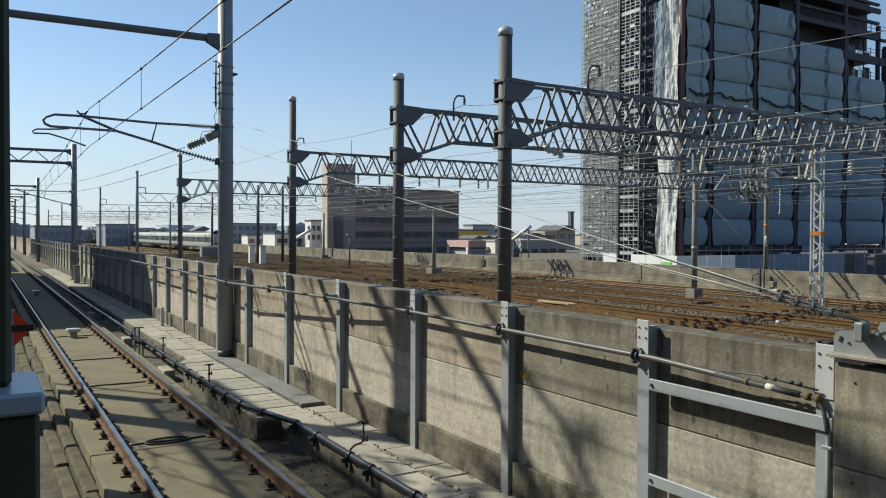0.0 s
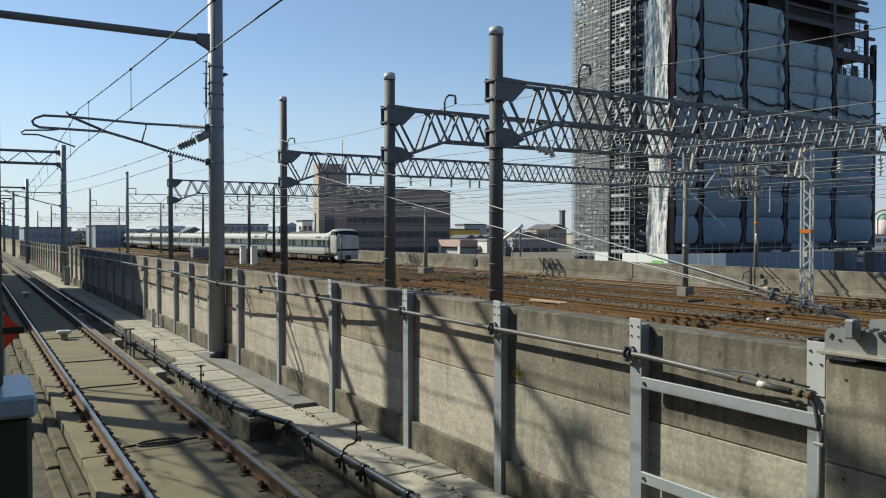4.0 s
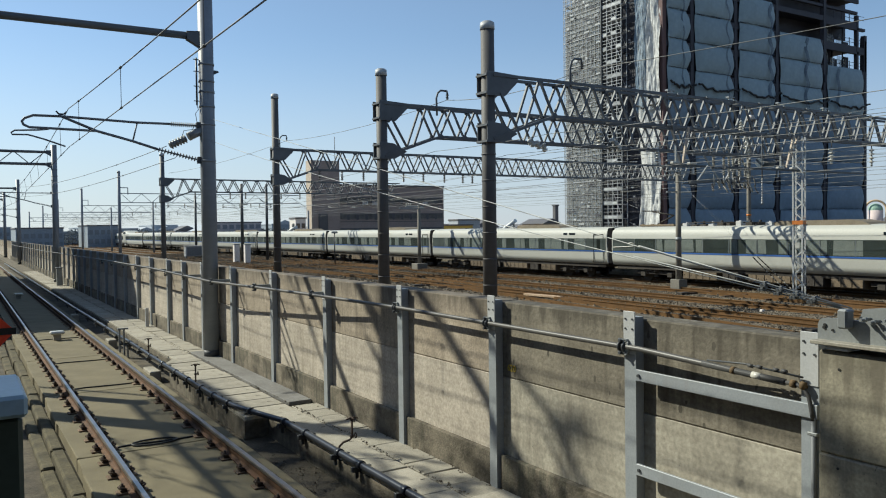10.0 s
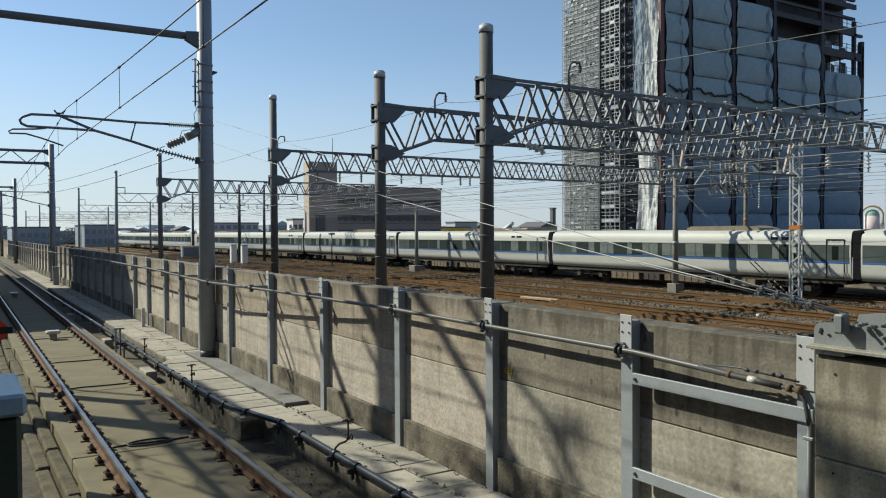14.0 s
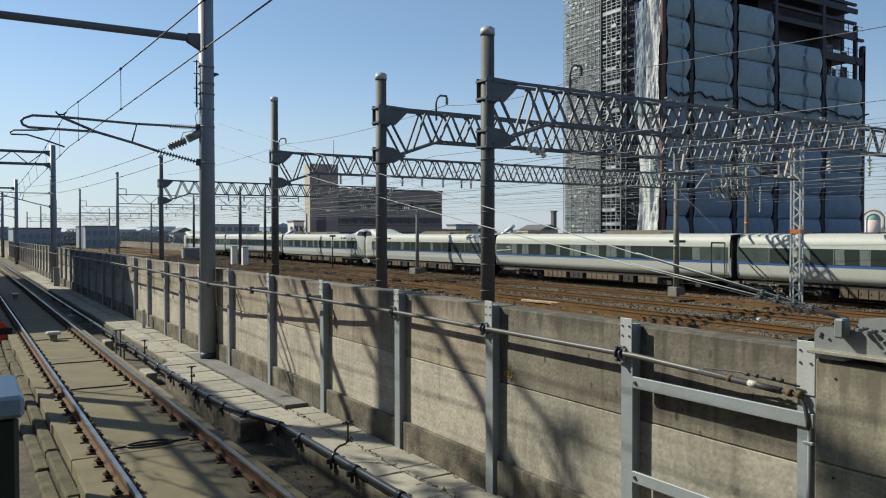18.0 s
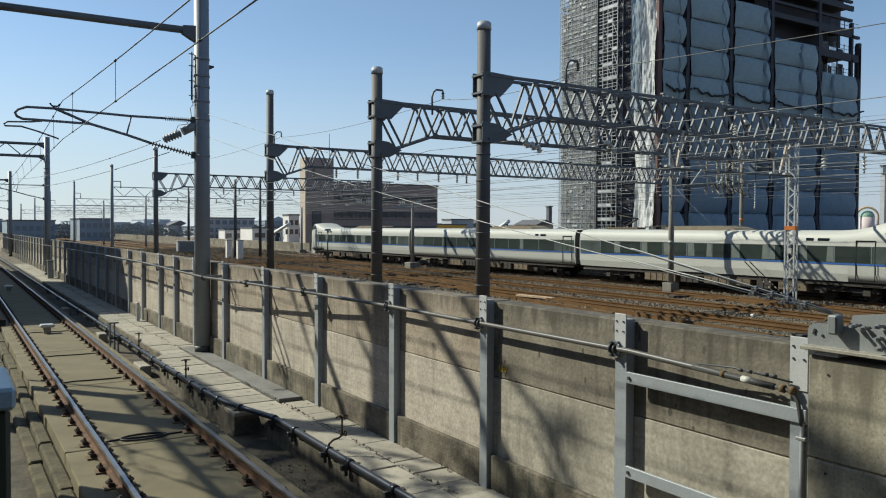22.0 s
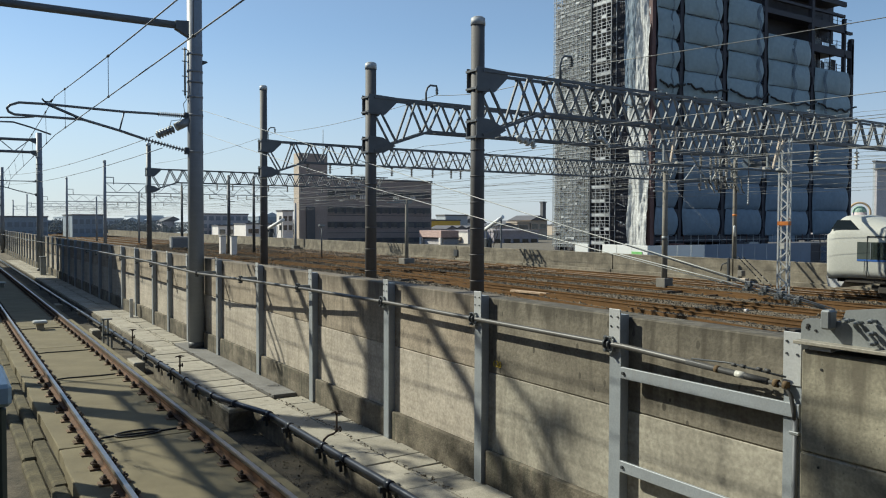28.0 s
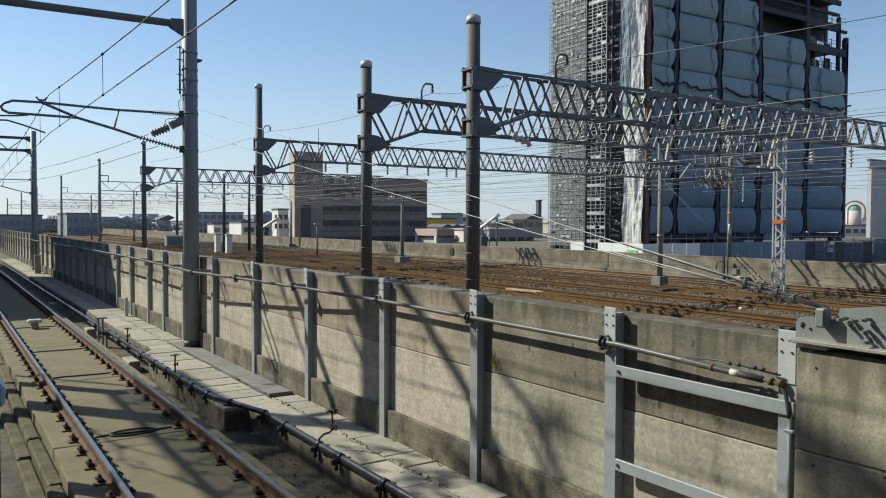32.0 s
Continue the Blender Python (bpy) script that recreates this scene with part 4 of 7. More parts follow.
for q in M["darknet"].node_tree.nodes:
    if q.bl_idname == "ShaderNodeMapRange":
        q.inputs["To Min"].default_value, q.inputs["To Max"].default_value = 0.35, 0.6

tower = thing("tower_block", (TX, TY, -0.6), "high steel-framed tower wrapped in grey sheets, under construction", "building")
COLS = [0, 4.9, 13.1, 21.6, 32.4, 42.5]
FLOOR = [2.1 + 3.385 * k if k < 7 else 22.41 + 3.5 * (k - 6) for k in range(-1, 14)]


def storey(k):
    """Height of the foot of storey k, and of the storey itself."""
    return FLOOR[k + 1], FLOOR[k + 2] - FLOOR[k + 1]


ST = 3.4

for k, x in enumerate(COLS):
    part("column", box(B(), x - 0.3, x + 0.3, 0.0, 0.6, 0, 31.2 if k > 4 else 38), M["redframe"] if k == 0 else M["frame"], tower, "reddish primed steel column" if k == 0 else "dark brown steel column")
    for y in (8.6, 17.0):
        part("column", box(B(), x - 0.3, x + 0.3, y - 0.3, y + 0.3, 0, 33), M["frame"], tower)
for z in FLOOR[1:12]:
    part("floor_slab", box(B(), 0.3, 42.4 if z < 31 else 40.8, 0.4, 17.2, z - 0.3, z), M["frame"], tower)
    part("edge_beam", box(B(), 0.3, 42.4 if z < 31 else 40.8, 0.05, 0.35, z - 0.75, z - 0.05), M["frame"], tower)
for b in range(5):   # added partition that keeps daylight out of the depth
    part("core_wall", box(B(), COLS[b], COLS[b + 1] - (0 if b < 4 else 1.2), 12.0, 12.2, 0, 46 if b < 4 else 40), M["frame"], tower)


def sheet(w, h, seed, mat, puff=0.5):
    """A slack sheet tied along top and bottom: a straight edge on one side, a bellied one on the other."""
    rg = random.Random(seed)
    b = B()
    nx, nz = 22, 14
    ph = rg.uniform(0, 6)
    belly = rg.uniform(0.5, 0.8)
    g = []
    for j in range(nz + 1):
        row = []
        v = j / nz
        left = 0.4 + 0.14 * math.sin(3 * v + ph) + 0.1 * noise.noise(Vector((v * 3, ph, 2)))
        right = w - 1.25 + belly * math.sin(math.pi * min(1.0, v * 1.06)) ** 0.7 + 0.14 * noise.noise(Vector((v * 3, ph, 8)))
        for i in range(nx + 1):
            u = i / nx
            z = v * h * 0.99 - 0.1 * abs(math.sin(1.7 * math.pi * u + ph)) * (1 - v) + 0.06 * math.sin(5 * u + ph) * (v - 0.5)
            d = puff * (math.sin(math.pi * u) ** 0.45) * (math.sin(math.pi * v) ** 0.5)
            d += (0.1 * noise.noise(Vector((u * w * 0.8, v * 1.3, ph))) + 0.05 * noise.noise(Vector((u * w * 2.2, v * 3.2, ph + 4)))) * math.sin(math.pi * u) * math.sin(math.pi * v)
            d += 0.06 * abs(math.sin(7 * math.pi * u + ph)) * (1 - math.sin(math.pi * v)) * math.sin(math.pi * u)
            row.append(b.verts.new((left + (right - left) * u - w / 2, -d, z)))
        g.append(row)
    for j in range(nz):
        for i in range(nx):
            b.faces.new((g[j][i], g[j][i + 1], g[j + 1][i + 1], g[j + 1][i])).smooth = True
    return mesh_of("sheet", b, mat)


TOPS = [11, 11, 9, 8, 7]
STRAP = [0.5, 0.7, 0.72, 0.5, 0.2]
for b in range(5):
    w = COLS[b + 1] - COLS[b]
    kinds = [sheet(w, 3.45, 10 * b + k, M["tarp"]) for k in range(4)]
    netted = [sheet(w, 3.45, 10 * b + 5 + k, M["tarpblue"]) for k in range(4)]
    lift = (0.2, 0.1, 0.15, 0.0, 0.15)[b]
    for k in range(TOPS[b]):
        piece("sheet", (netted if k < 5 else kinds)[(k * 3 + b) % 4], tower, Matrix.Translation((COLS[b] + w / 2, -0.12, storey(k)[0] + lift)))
        # dark tie rope along the seam
        rope = [(COLS[b] + 0.4 + (w - 1.3) * i / 14, -0.2 - 0.1 * abs(math.sin(i * 2.1 + k)), storey(k)[0] + lift + 0.03 * math.sin(i * 1.9 + b)) for i in range(15)]
        part("tie_rope", tube(B(), rope, 0.03, 4), M["frame"], tower)
    # wavy strap hung over the sheets
    b_ = B()
    prev = None
    top = storey(TOPS[b])[0]
    for i in range(61):
        z = 5 * 3.385 + 2.5 + (top - 0.4 - 5 * 3.385 - 2.5) * i / 60
        x = COLS[b] + w * STRAP[b] + 0.16 * math.sin(z * 1.9 + b) + 0.1 * noise.noise(Vector((z, b * 3.0, 1)))
        hw = (0.12 if b in (0, 1) else 0.32) + 0.08 * noise.noise(Vector((z * 0.7, b * 5.0, 7)))
        out = -0.72 + 0.12 * math.sin(z * 1.85)
        row = [b_.verts.new((x - hw, out, z)), b_.verts.new((x + hw, out - 0.05, z))]
        if prev:
            b_.faces.new((prev[0], prev[1], row[1], row[0])).smooth = True
        prev = row
    part("strap", b_, M["darknet"], tower, "dark translucent net strap")
    # near-black board behind the sheets, so the gaps read as shade
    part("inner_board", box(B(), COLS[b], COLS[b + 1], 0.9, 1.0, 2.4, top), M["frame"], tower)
    z5 = storey(5)[0] + 1.25
    pts = [(COLS[b] + 0.2 + (w - 0.4) * i / 24, -0.78, z5 + 0.55 - 0.6 * math.sin(math.pi * i / 24) + 0.5 * noise.noise(Vector((i * 0.33, b * 7.1, 2))) + 0.2 * noise.noise(Vector((i * 1.1, b * 3.1, 9)))) for i in range(25)]
    part("lashing", tube(B(), pts, 0.13, 6), M["black"], tower, "dark bunched net slung across the sheets")
# loose flap below the fourth bay, and scaffold tubes about the open ground storey
part("flap", box(B(), 22.6, 28.5, -0.25, -0.2, 0.6, 2.2), M["tarpblue"], tower, "loose blue flap")
for k in range(30):
    x = 1.2 + k * 1.38
    part("ground_tube", box(B(), x - 0.03, x + 0.03, -0.3, -0.24, 0, 2.3), M["scaff"] if k % 3 else M["redframe"], tower)
for z in (0.9, 1.6):
    part("ground_rail", box(B(), 0.5, 42.0, -0.28, -0.24, z, z + 0.06), M["scaff"], tower)
for b in range(1, 5):   # ladders and tie boxes seen in the gaps beside the columns
    for k in range(0, 7, 2):
        part("gap_box", box(B(), COLS[b] - 0.5, COLS[b] - 0.15, -0.35, -0.1, FLOOR[k + 1] + 1.0, FLOOR[k + 1] + 2.1), M["scaff"] if k == 2 else M["frame"], tower)
# near-black boards that stand for the shade inside the upper storeys
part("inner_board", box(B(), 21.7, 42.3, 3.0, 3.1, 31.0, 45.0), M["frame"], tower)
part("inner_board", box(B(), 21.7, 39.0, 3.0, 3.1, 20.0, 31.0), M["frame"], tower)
# open top storeys: rails and scaffold bits
for z in (FLOOR[8] + 0.1, FLOOR[9], FLOOR[10]):
    for k in range(2):
        part("guard_rail", box(B(), 33, 42.4, 0.2, 0.25, z + 0.5 + 0.5 * k, z + 0.55 + 0.5 * k), M["frame"], tower)
    for x in np.arange(33, 42.5, 1.9):
        part("guard_post", box(B(), x - 0.04, x + 0.04, 0.2, 0.28, z, z + 1.2), M["frame"], tower)
    part("beam", box(B(), 32.7, 42.4, 0.0, 0.4, z - 1.15, z - 0.76), M["frame"], tower)
    for k in range(7):
        x = 33.2 + k * 1.35 + rnd.uniform(-0.3, 0.3)
        part("hanging_net", box(B(), x, x + rnd.uniform(0.5, 1.6), 1.0 + 0.3 * k, 1.05 + 0.3 * k, z - ST + 0.2, z - ST + rnd.uniform(1.2, 2.8)), M["net"] if k % 3 else M["frame"], tower)
    for x in (34.6, 37.4, 40.0):
        part("prop", box(B(), x - 0.07, x + 0.07, 2.0, 2.14, z - ST, z - 0.3), M["frame"], tower)
part("hoist_mast", box(B(), 42.55, 43.3, 0.3, 0.9, 0, 31.0), M["frame"], tower, "dark hoist mast at the corner")
part("roof_deck", box(B(), 21, 38.5, 0.3, 17, 36.3, 36.7), M["frame"], tower)
for z in (FLOOR[10] + 1.2, FLOOR[11] + 0.4):
    part("roof_beam", box(B(), 21.0, 40.6, 0.1, 0.5, z, z + 0.35), M["frame"], tower)
for x in (40.5, 42.5):
    part("corner_column", box(B(), x - 0.22, x + 0.22, 0.0, 0.5, FLOOR[8], FLOOR[9] + (1.0 if x > 42 else 4.5)), M["frame"], tower)

# sunlit west side: hanging sheet, open shaft, two scaffolds
def drape(w, h, seed):
    """A crumpled sheet hung from above."""
    b = B()
    nx, nz = 30, 130
    g = []
    for v in np.linspace(0, 1, nz + 1):
        row = []
        for u in np.linspace(0, 1, nx + 1):
            p = Vector((u * w * 0.9, v * h * 0.16, seed * 3.1))
            q = Vector((u * w * 1.5, v * h * 0.22, seed * 1.7))
            row.append(b.verts.new((-0.5 * noise.noise(p) - 0.12 * abs(noise.noise(q * 4.1)) - 0.3 * abs(noise.noise(q)) - 0.2 * abs(noise.noise(q * 2.3)) - 0.05 * noise.noise(q * 5.3), u * w + 0.2 * noise.noise(Vector((u, v * h * 0.3, seed))), v * h)))
        g.append(row)
    for j in range(nz):
        for i in range(nx):
            b.faces.new((g[j][i], g[j][i + 1], g[j + 1][i + 1], g[j + 1][i])).smooth = True
    return b


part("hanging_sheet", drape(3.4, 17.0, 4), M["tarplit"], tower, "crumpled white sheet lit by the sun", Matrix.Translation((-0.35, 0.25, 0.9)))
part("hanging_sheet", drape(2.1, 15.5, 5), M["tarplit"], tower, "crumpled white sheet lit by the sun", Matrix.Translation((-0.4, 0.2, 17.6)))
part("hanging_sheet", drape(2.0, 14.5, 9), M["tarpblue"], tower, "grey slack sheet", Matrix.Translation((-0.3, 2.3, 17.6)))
part("hanging_sheet", drape(1.2, 14, 11), M["net"], tower, "grey translucent sheet", Matrix.Translation((-0.75, 2.3, 17.2)))
pts = [(-0.75, 0.2 + 4.0 * i / 16, 18.4 - 0.5 * math.sin(math.pi * i / 16) + 0.4 * noise.noise(Vector((i * 0.4, 3.3, 2)))) for i in range(17)]
part("lashing", tube(B(), pts, 0.1, 6), M["black"], tower)
# near-black board added behind the open shaft for its shade
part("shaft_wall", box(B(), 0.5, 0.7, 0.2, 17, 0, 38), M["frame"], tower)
for z in np.arange(1.2, 36, 1.15):
    part("shaft_bar", bar(B(), (-0.2, 4.3, z), (-0.2, 5.7, z + rnd.uniform(-0.5, 0.7)), 0.07, 0.07, (1, 0, 0)), M["frame"] if rnd.random() < 0.6 else M["scaff"], tower)
    if rnd.random() < 0.4:
        y_ = rnd.uniform(4.5, 5.3)
        part("shaft_lamp", box(B(), -0.4, -0.2, y_, y_ + 0.3, z + 0.2, z + 0.4), M["deck"], tower)
tube_v = mesh_of("standard", box(B(), -0.035, 0.035, -0.035, 0.035, 0, 37), M["scaff"])
for y0, y1, step in ((5.6, 9.0, 0.85), (9.0, 16.0, 1.0)):
    n = round((y1 - y0) / step)
    dk = mesh_of("deck", box(B(), -0.45, 0.45, 0.05, step - 0.05, -0.05, 0.05), M["deck"])
    rl = mesh_of("ledger", box(B(), -0.03, 0.03, 0, y1 - y0, -0.03, 0.03), M["scaff"])
    gd = mesh_of("toe_board", box(B(), -0.02, 0.02, 0.02, step - 0.02, 0, 0.3 if y0 < 9 else 0.2), M["toe"])
    dg = mesh_of("brace", bar(B(), (0, 0, 0), (0, step, 1.75), 0.045, 0.045, (1, 0, 0)), M["scaff"])
    for k in range(n + 1):
        for x in (-1.5, -0.6):
            piece("standard", tube_v, tower, Matrix.Translation((x, y0 + k * step, 0)))
    for q in range(20):
        z = 1.0 + q * 1.78
        for dz in (0.0, 0.42, 0.84, 1.26):
            piece("ledger", rl, tower, Matrix.Translation((-1.52, y0, z + dz)))
        for k in range(n):
            if rnd.random() < (0.92 if y0 < 9 else 0.7):
                piece("deck", dk, tower, Matrix.Translation((-1.05, y0 + k * step, z)))
            if rnd.random() < (0.7 if y0 < 9 else 0.4):
                piece("toe_board", gd, tower, Matrix.Translation((-1.53, y0 + k * step, z + 0.05)))
            if rnd.random() < 0.75:
                piece("brace", dg, tower, Matrix.Translation((-1.5 if rnd.random() < 0.6 else -0.6, y0 + k * step, z)))
part("safety_net", box(B(), -1.62, -1.6, 9.1, 16.3, 0.5, 37), M["net"], tower, "grey translucent safety net")
for k, z in enumerate(np.arange(0.9, 37, 0.57)):
    part("outer_rail", box(B(), -1.7, -1.67, 9.1, 16.3, z, z + (0.035 if k % 3 else 0.07)), M["scaff"] if k % 3 else M["deck"], tower)
    for q in range(3):
        y_ = rnd.uniform(9.1, 15.4)
        part("outer_board", box(B(), -1.72, -1.7, y_, y_ + rnd.uniform(0.3, 1.0), z + 0.08, z + rnd.uniform(0.15, 0.4)), M["toe"] if rnd.random() < 0.6 else M["frame"], tower)
for y_ in np.arange(9.4, 16.3, 0.76):
    part("outer_tube", box(B(), -1.7, -1.66, y_, y_ + 0.035, 0.5, 37), M["scaff"], tower)
part("corner_post", box(B(), -1.7, -1.4, 8.95, 9.12, 0, 37), M["darksteel"], tower)

hd = thing("hoarding", (41.75, 38.3, -0.62), "white steel site hoarding round the tower", "hoarding")
M["hoardblue"] = surf("hoarding_blue", (0.13, 0.18, 0.26), (0.1, 0.14, 0.21), 0.5, 0.5, bump=0.02)
hp = mesh_of("panel", box(B(), 0.012, 1.488, 0, 0.05, 0, 2.1, 0.01), M["hoard"])
hpb = mesh_of("panel", box(B(), 0.012, 1.488, 0, 0.05, 0, 2.1, 0.01), M["hoardblue"])
for k in range(13):
    piece("panel", hp if k < 4 else hpb, hd, Matrix.Translation((k * 1.5, 0, 0)))
for k in range(5):
    if k != 3:
        piece("panel", hp, hd, pose(0, k * 1.5, 0, 0, 0, 90))
M["green"] = surf("green_sign", (0.25, 0.6, 0.2), None, 3, 0.5)
part("sign", box(B(), -0.09, -0.06, 0.5, 1.5, 1.25, 1.65), M["green"], hd, "pale green site sign")
for k in range(14):
    s0 = rnd.uniform(0.4, 1.6)
    jb = box(B(), 0, rnd.uniform(0.6, 2.2), 0, 0.8, 0, s0, 0.03)
    solid("building_material", jb, rnd.choice([M["frame"], M["scaff"], M["redframe"], M["beige"]]), "stacked building material behind the site hoarding", "building material", group="material on the site").location = (TX + 2 + k * 2.9, TY - 1.6, -0.62)


# ---- the town beyond the parapet ----
def house(name, x0, x1, y0, y1, z1, wall_m, label, rows=(), cols=0, roof="flat", z0=-0.62, roof_m=None, wh=1.1, side=False, pane=None, group="", pitch=0.24):
    h = thing(name, (x0, y0, z0), label, "building", group)
    w, d, hh = x1 - x0, y1 - y0, z1 - z0
    part("wall", box(B(), 0, w, 0, d, 0, hh), wall_m, h)
    rm = roof_m or M["roof"]
    if roof == "flat":
        part("roof", box(B(), -0.15, w + 0.15, -0.15, d + 0.15, hh, hh + 0.3), rm, h)
    else:
        part("roof", prism(B(), ((-0.4, hh), (w + 0.4, hh), (w / 2, hh + w * pitch)), "y", -0.4, d + 0.4), rm, h)
    for r in rows:
        for c in range(cols):
            cw = w / cols
            wn_ = part("window", box(B(), c * cw + cw * 0.16, (c + 1) * cw - cw * 0.16, -0.05, 0.0, r - z0 - wh / 2, r - z0 + wh / 2), pane or M["winglass"], h)
            part("sill", box(B(), c * cw + cw * 0.14, (c + 1) * cw - cw * 0.14, -0.14, 0.0, r - z0 - wh / 2 - 0.12, r - z0 - wh / 2), wall_m, wn_)
    if side:
        for r in rows:
            for c in range(max(1, int(d / 3))):
                part("window", box(B(), -0.05, 0, c * 3 + 0.7, c * 3 + 2.0, r - z0 - wh / 2, r - z0 + wh / 2), M["winglass"], h)
    return h


M["dullglass"] = surf("blind_behind_glass", (0.2, 0.19, 0.175), (0.07, 0.068, 0.065), 0.5, 0.3, bump=0, amount=0.95)
M["lilac"] = surf("lilac_render", (0.47, 0.43, 0.455), (0.4, 0.365, 0.385), 0.4, 0.85, bump=0.1, fine=4, streak=0.2)
bb = house("office_block", 58.4, 80.8, 130, 137, 11.0, M["brick"], "brown tiled office block with strips of dark windows", (-0.3, 2.7, 5.4, 8.4), 12, wh=0.9, pane=M["dullglass"])
for r in (-0.3, 2.7, 5.4, 8.4):
    part("window_strip", box(B(), 0.3, 22.1, -0.03, 0, r + 0.62 - 0.62, r + 0.62 + 0.58), M["roof"], bb, "dark strip behind the windows")
for r in (1.2, 4.4, 7.5):
    part("string_course", box(B(), 0, 22.4, -0.08, 0, r + 0.62, r + 0.72), M["roof"], bb)
st = thing("stair_tower", (53.1, 129.6, -0.62), "brown stair tower, its flank coloured beige for sunlight", "building")
part("wall", box(B(), 0.04, 5.4, 0, 2.4, 0, 16.0), M["brick"], st)
# same brown tower, but sunlight on this side is put into the colour
part("flank", box(B(), -0.06, 0.04, -0.02, 2.4, 0, 16.0), M["beige"], st, "flank in lighter beige that stands for sunlight")
part("mast", rod(B(), (5.0, 1, 16.0), (5.0, 1, 20.5), 0.06, 6), M["darksteel"], st)
part("stair", box(B(), 1.2, 2.8, -0.5, 0, 0, 6.5), M["roof"], st)
for x in (63.2, 63.6, 64.0, 65.2, 65.6, 66.0, 76.0, 76.4, 76.8):
    part("vent_stub", box(B(), x - 58.4, x - 58.2, -0.2, 0, 8.1, 8.8), M["white"], bb)
shop = house("shop_unit", 72.6, 75.6, 112.9, 119.7, 0.3, M["grey"], "low shop with a pink rendered upper storey on white posts", (), 0)
part("upper_storey", box(B(), -0.6, 3.0, -0.2, 7.0, 1.22, 2.4), M["pink"], shop, "pink rendered upper storey")
for y in (0.0, 6.4):
    part("post", box(B(), -0.6, -0.2, y, y + 0.6, 0, 1.2), M["white"], shop)
wh_ = house("white_house", 80.0, 83.0, 116.2, 125.3, 1.55, M["white"], "white rendered low building with one dark window", (), 0, roof_m=M["lilac"])
part("window", box(B(), -0.06, 0, 3.4, 5.6, 0.2, 1.0), M["winglass"], wh_)
part("cooling_unit", box(B(), -0.5, 0, 2.0, 3.1, 0.4, 1.2, 0.03), M["beige"], wh_)
for k in range(3):
    house("tiled_shed", 89.6 + k * 2.4, 91.9 + k * 2.4, 138, 144, 1.9, M["grey"], "low shed with a dark tiled roof", (), 0, "gable", roof_m=M["roof"], group="tiled sheds", pitch=0.3)
house("grey_hall", 87.1, 97.9, 118, 128, 1.5, M["lilac"], "low lilac-grey hall with a flat pale roof", (-0.4,), 5, wh=1.0, roof_m=M["lilac"])
house("dark_roof_house", 97.6, 104.0, 132, 138, 2.5, M["grey"], "house with a low dark roof", (), 0, "gable", pitch=0.1)
house("beige_annex", 110.0, 113.6, 140, 144, 3.2, M["beige"], "beige flat-roofed annex beside the gabled house", (2.2,), 1, roof_m=M["beige"])
house("gabled_house", 113.9, 118.8, 140, 148, 3.8, M["beige"], "beige gabled house with small windows", (2.4,), 2, "gable")
house("yellow_shop", 93.2, 101.1, 150, 151.5, 3.6, surf("yellow_wall", (0.62, 0.42, 0.08), (0.55, 0.36, 0.07), 1, 0.7), "long yellow shop front", (), 0)
house("dark_block", 98.3, 104.5, 152, 156, 4.8, M["bluegrey"], "dark blue-grey rooftop block", (), 0)
house("dark_block", 125.0, 126.0, 149, 150, 8.2, M["roof"], "narrow dark building by the tower", (), 0)
house("station_annex", 56.5, 69.0, 204, 212, 5.2, M["grey"], "grey three-storey building with balconies", (0.4, 2.2, 4.2), 7, pane=M["bluepane"])
house("low_store", 58.6, 71.0, 196, 202, 2.2, M["white"], "long low grey store with dark windows", (0.8,), 6)
# far blocks: haze sits in their render and pane colours
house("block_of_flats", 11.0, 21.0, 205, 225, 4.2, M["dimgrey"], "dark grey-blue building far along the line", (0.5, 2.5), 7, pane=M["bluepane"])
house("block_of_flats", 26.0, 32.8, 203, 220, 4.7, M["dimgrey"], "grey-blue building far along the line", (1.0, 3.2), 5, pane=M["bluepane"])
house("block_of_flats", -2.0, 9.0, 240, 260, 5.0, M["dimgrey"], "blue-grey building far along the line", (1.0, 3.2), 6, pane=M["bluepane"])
house("white_house", 63.4, 65.8, 164.3, 168, 5.6, M["white"], "bright white house with outside stairs", (2.0, 4.0), 2, side=True)
house("right_block", 156.3, 185.0, 84, 84.45, 13.9, M["grey"], "tall plain grey building past the tower", (), 0, side=False)
house("right_slab", 156.5, 180.0, 84.5, 84.95, 15.5, M["bluegrey"], "slim pale building seen edge on", (), 0)
M["palepink"] = surf("pale_pink", (0.62, 0.52, 0.5), (0.55, 0.46, 0.44), 0.4, 0.85, bump=0.05)
dm = thing("domed_tower", pose(250.4, 140, -0.62, 0, 0, -60.8), "pink round tower with a green dome and yellow arch", "building")
part("drum", rod(B(), (0, 0, 0), (0, 0, 7.6), 2.2, 24), M["palepink"], dm)
db_ = B()
bmesh.ops.create_uvsphere(db_, u_segments=20, v_segments=10, radius=2.2, matrix=Matrix.Translation((0, 0, 7.6)))
part("dome", db_, surf("green_copper", (0.28, 0.42, 0.33), None, 1, 0.7), dm, "green copper dome")
part("arch", tube(B(), [(3.1, -1.5, 0)] + [(3.1 * math.cos(a), -1.5, 7.6 + 3.1 * math.sin(a)) for a in np.linspace(0, math.pi, 14)] + [(-3.1, -1.5, 0)], 0.34, 8), surf("yellow_arch", (0.5, 0.36, 0.22), None, 1, 0.7), dm, "yellow arch round the dome")
rg = random.Random(21)
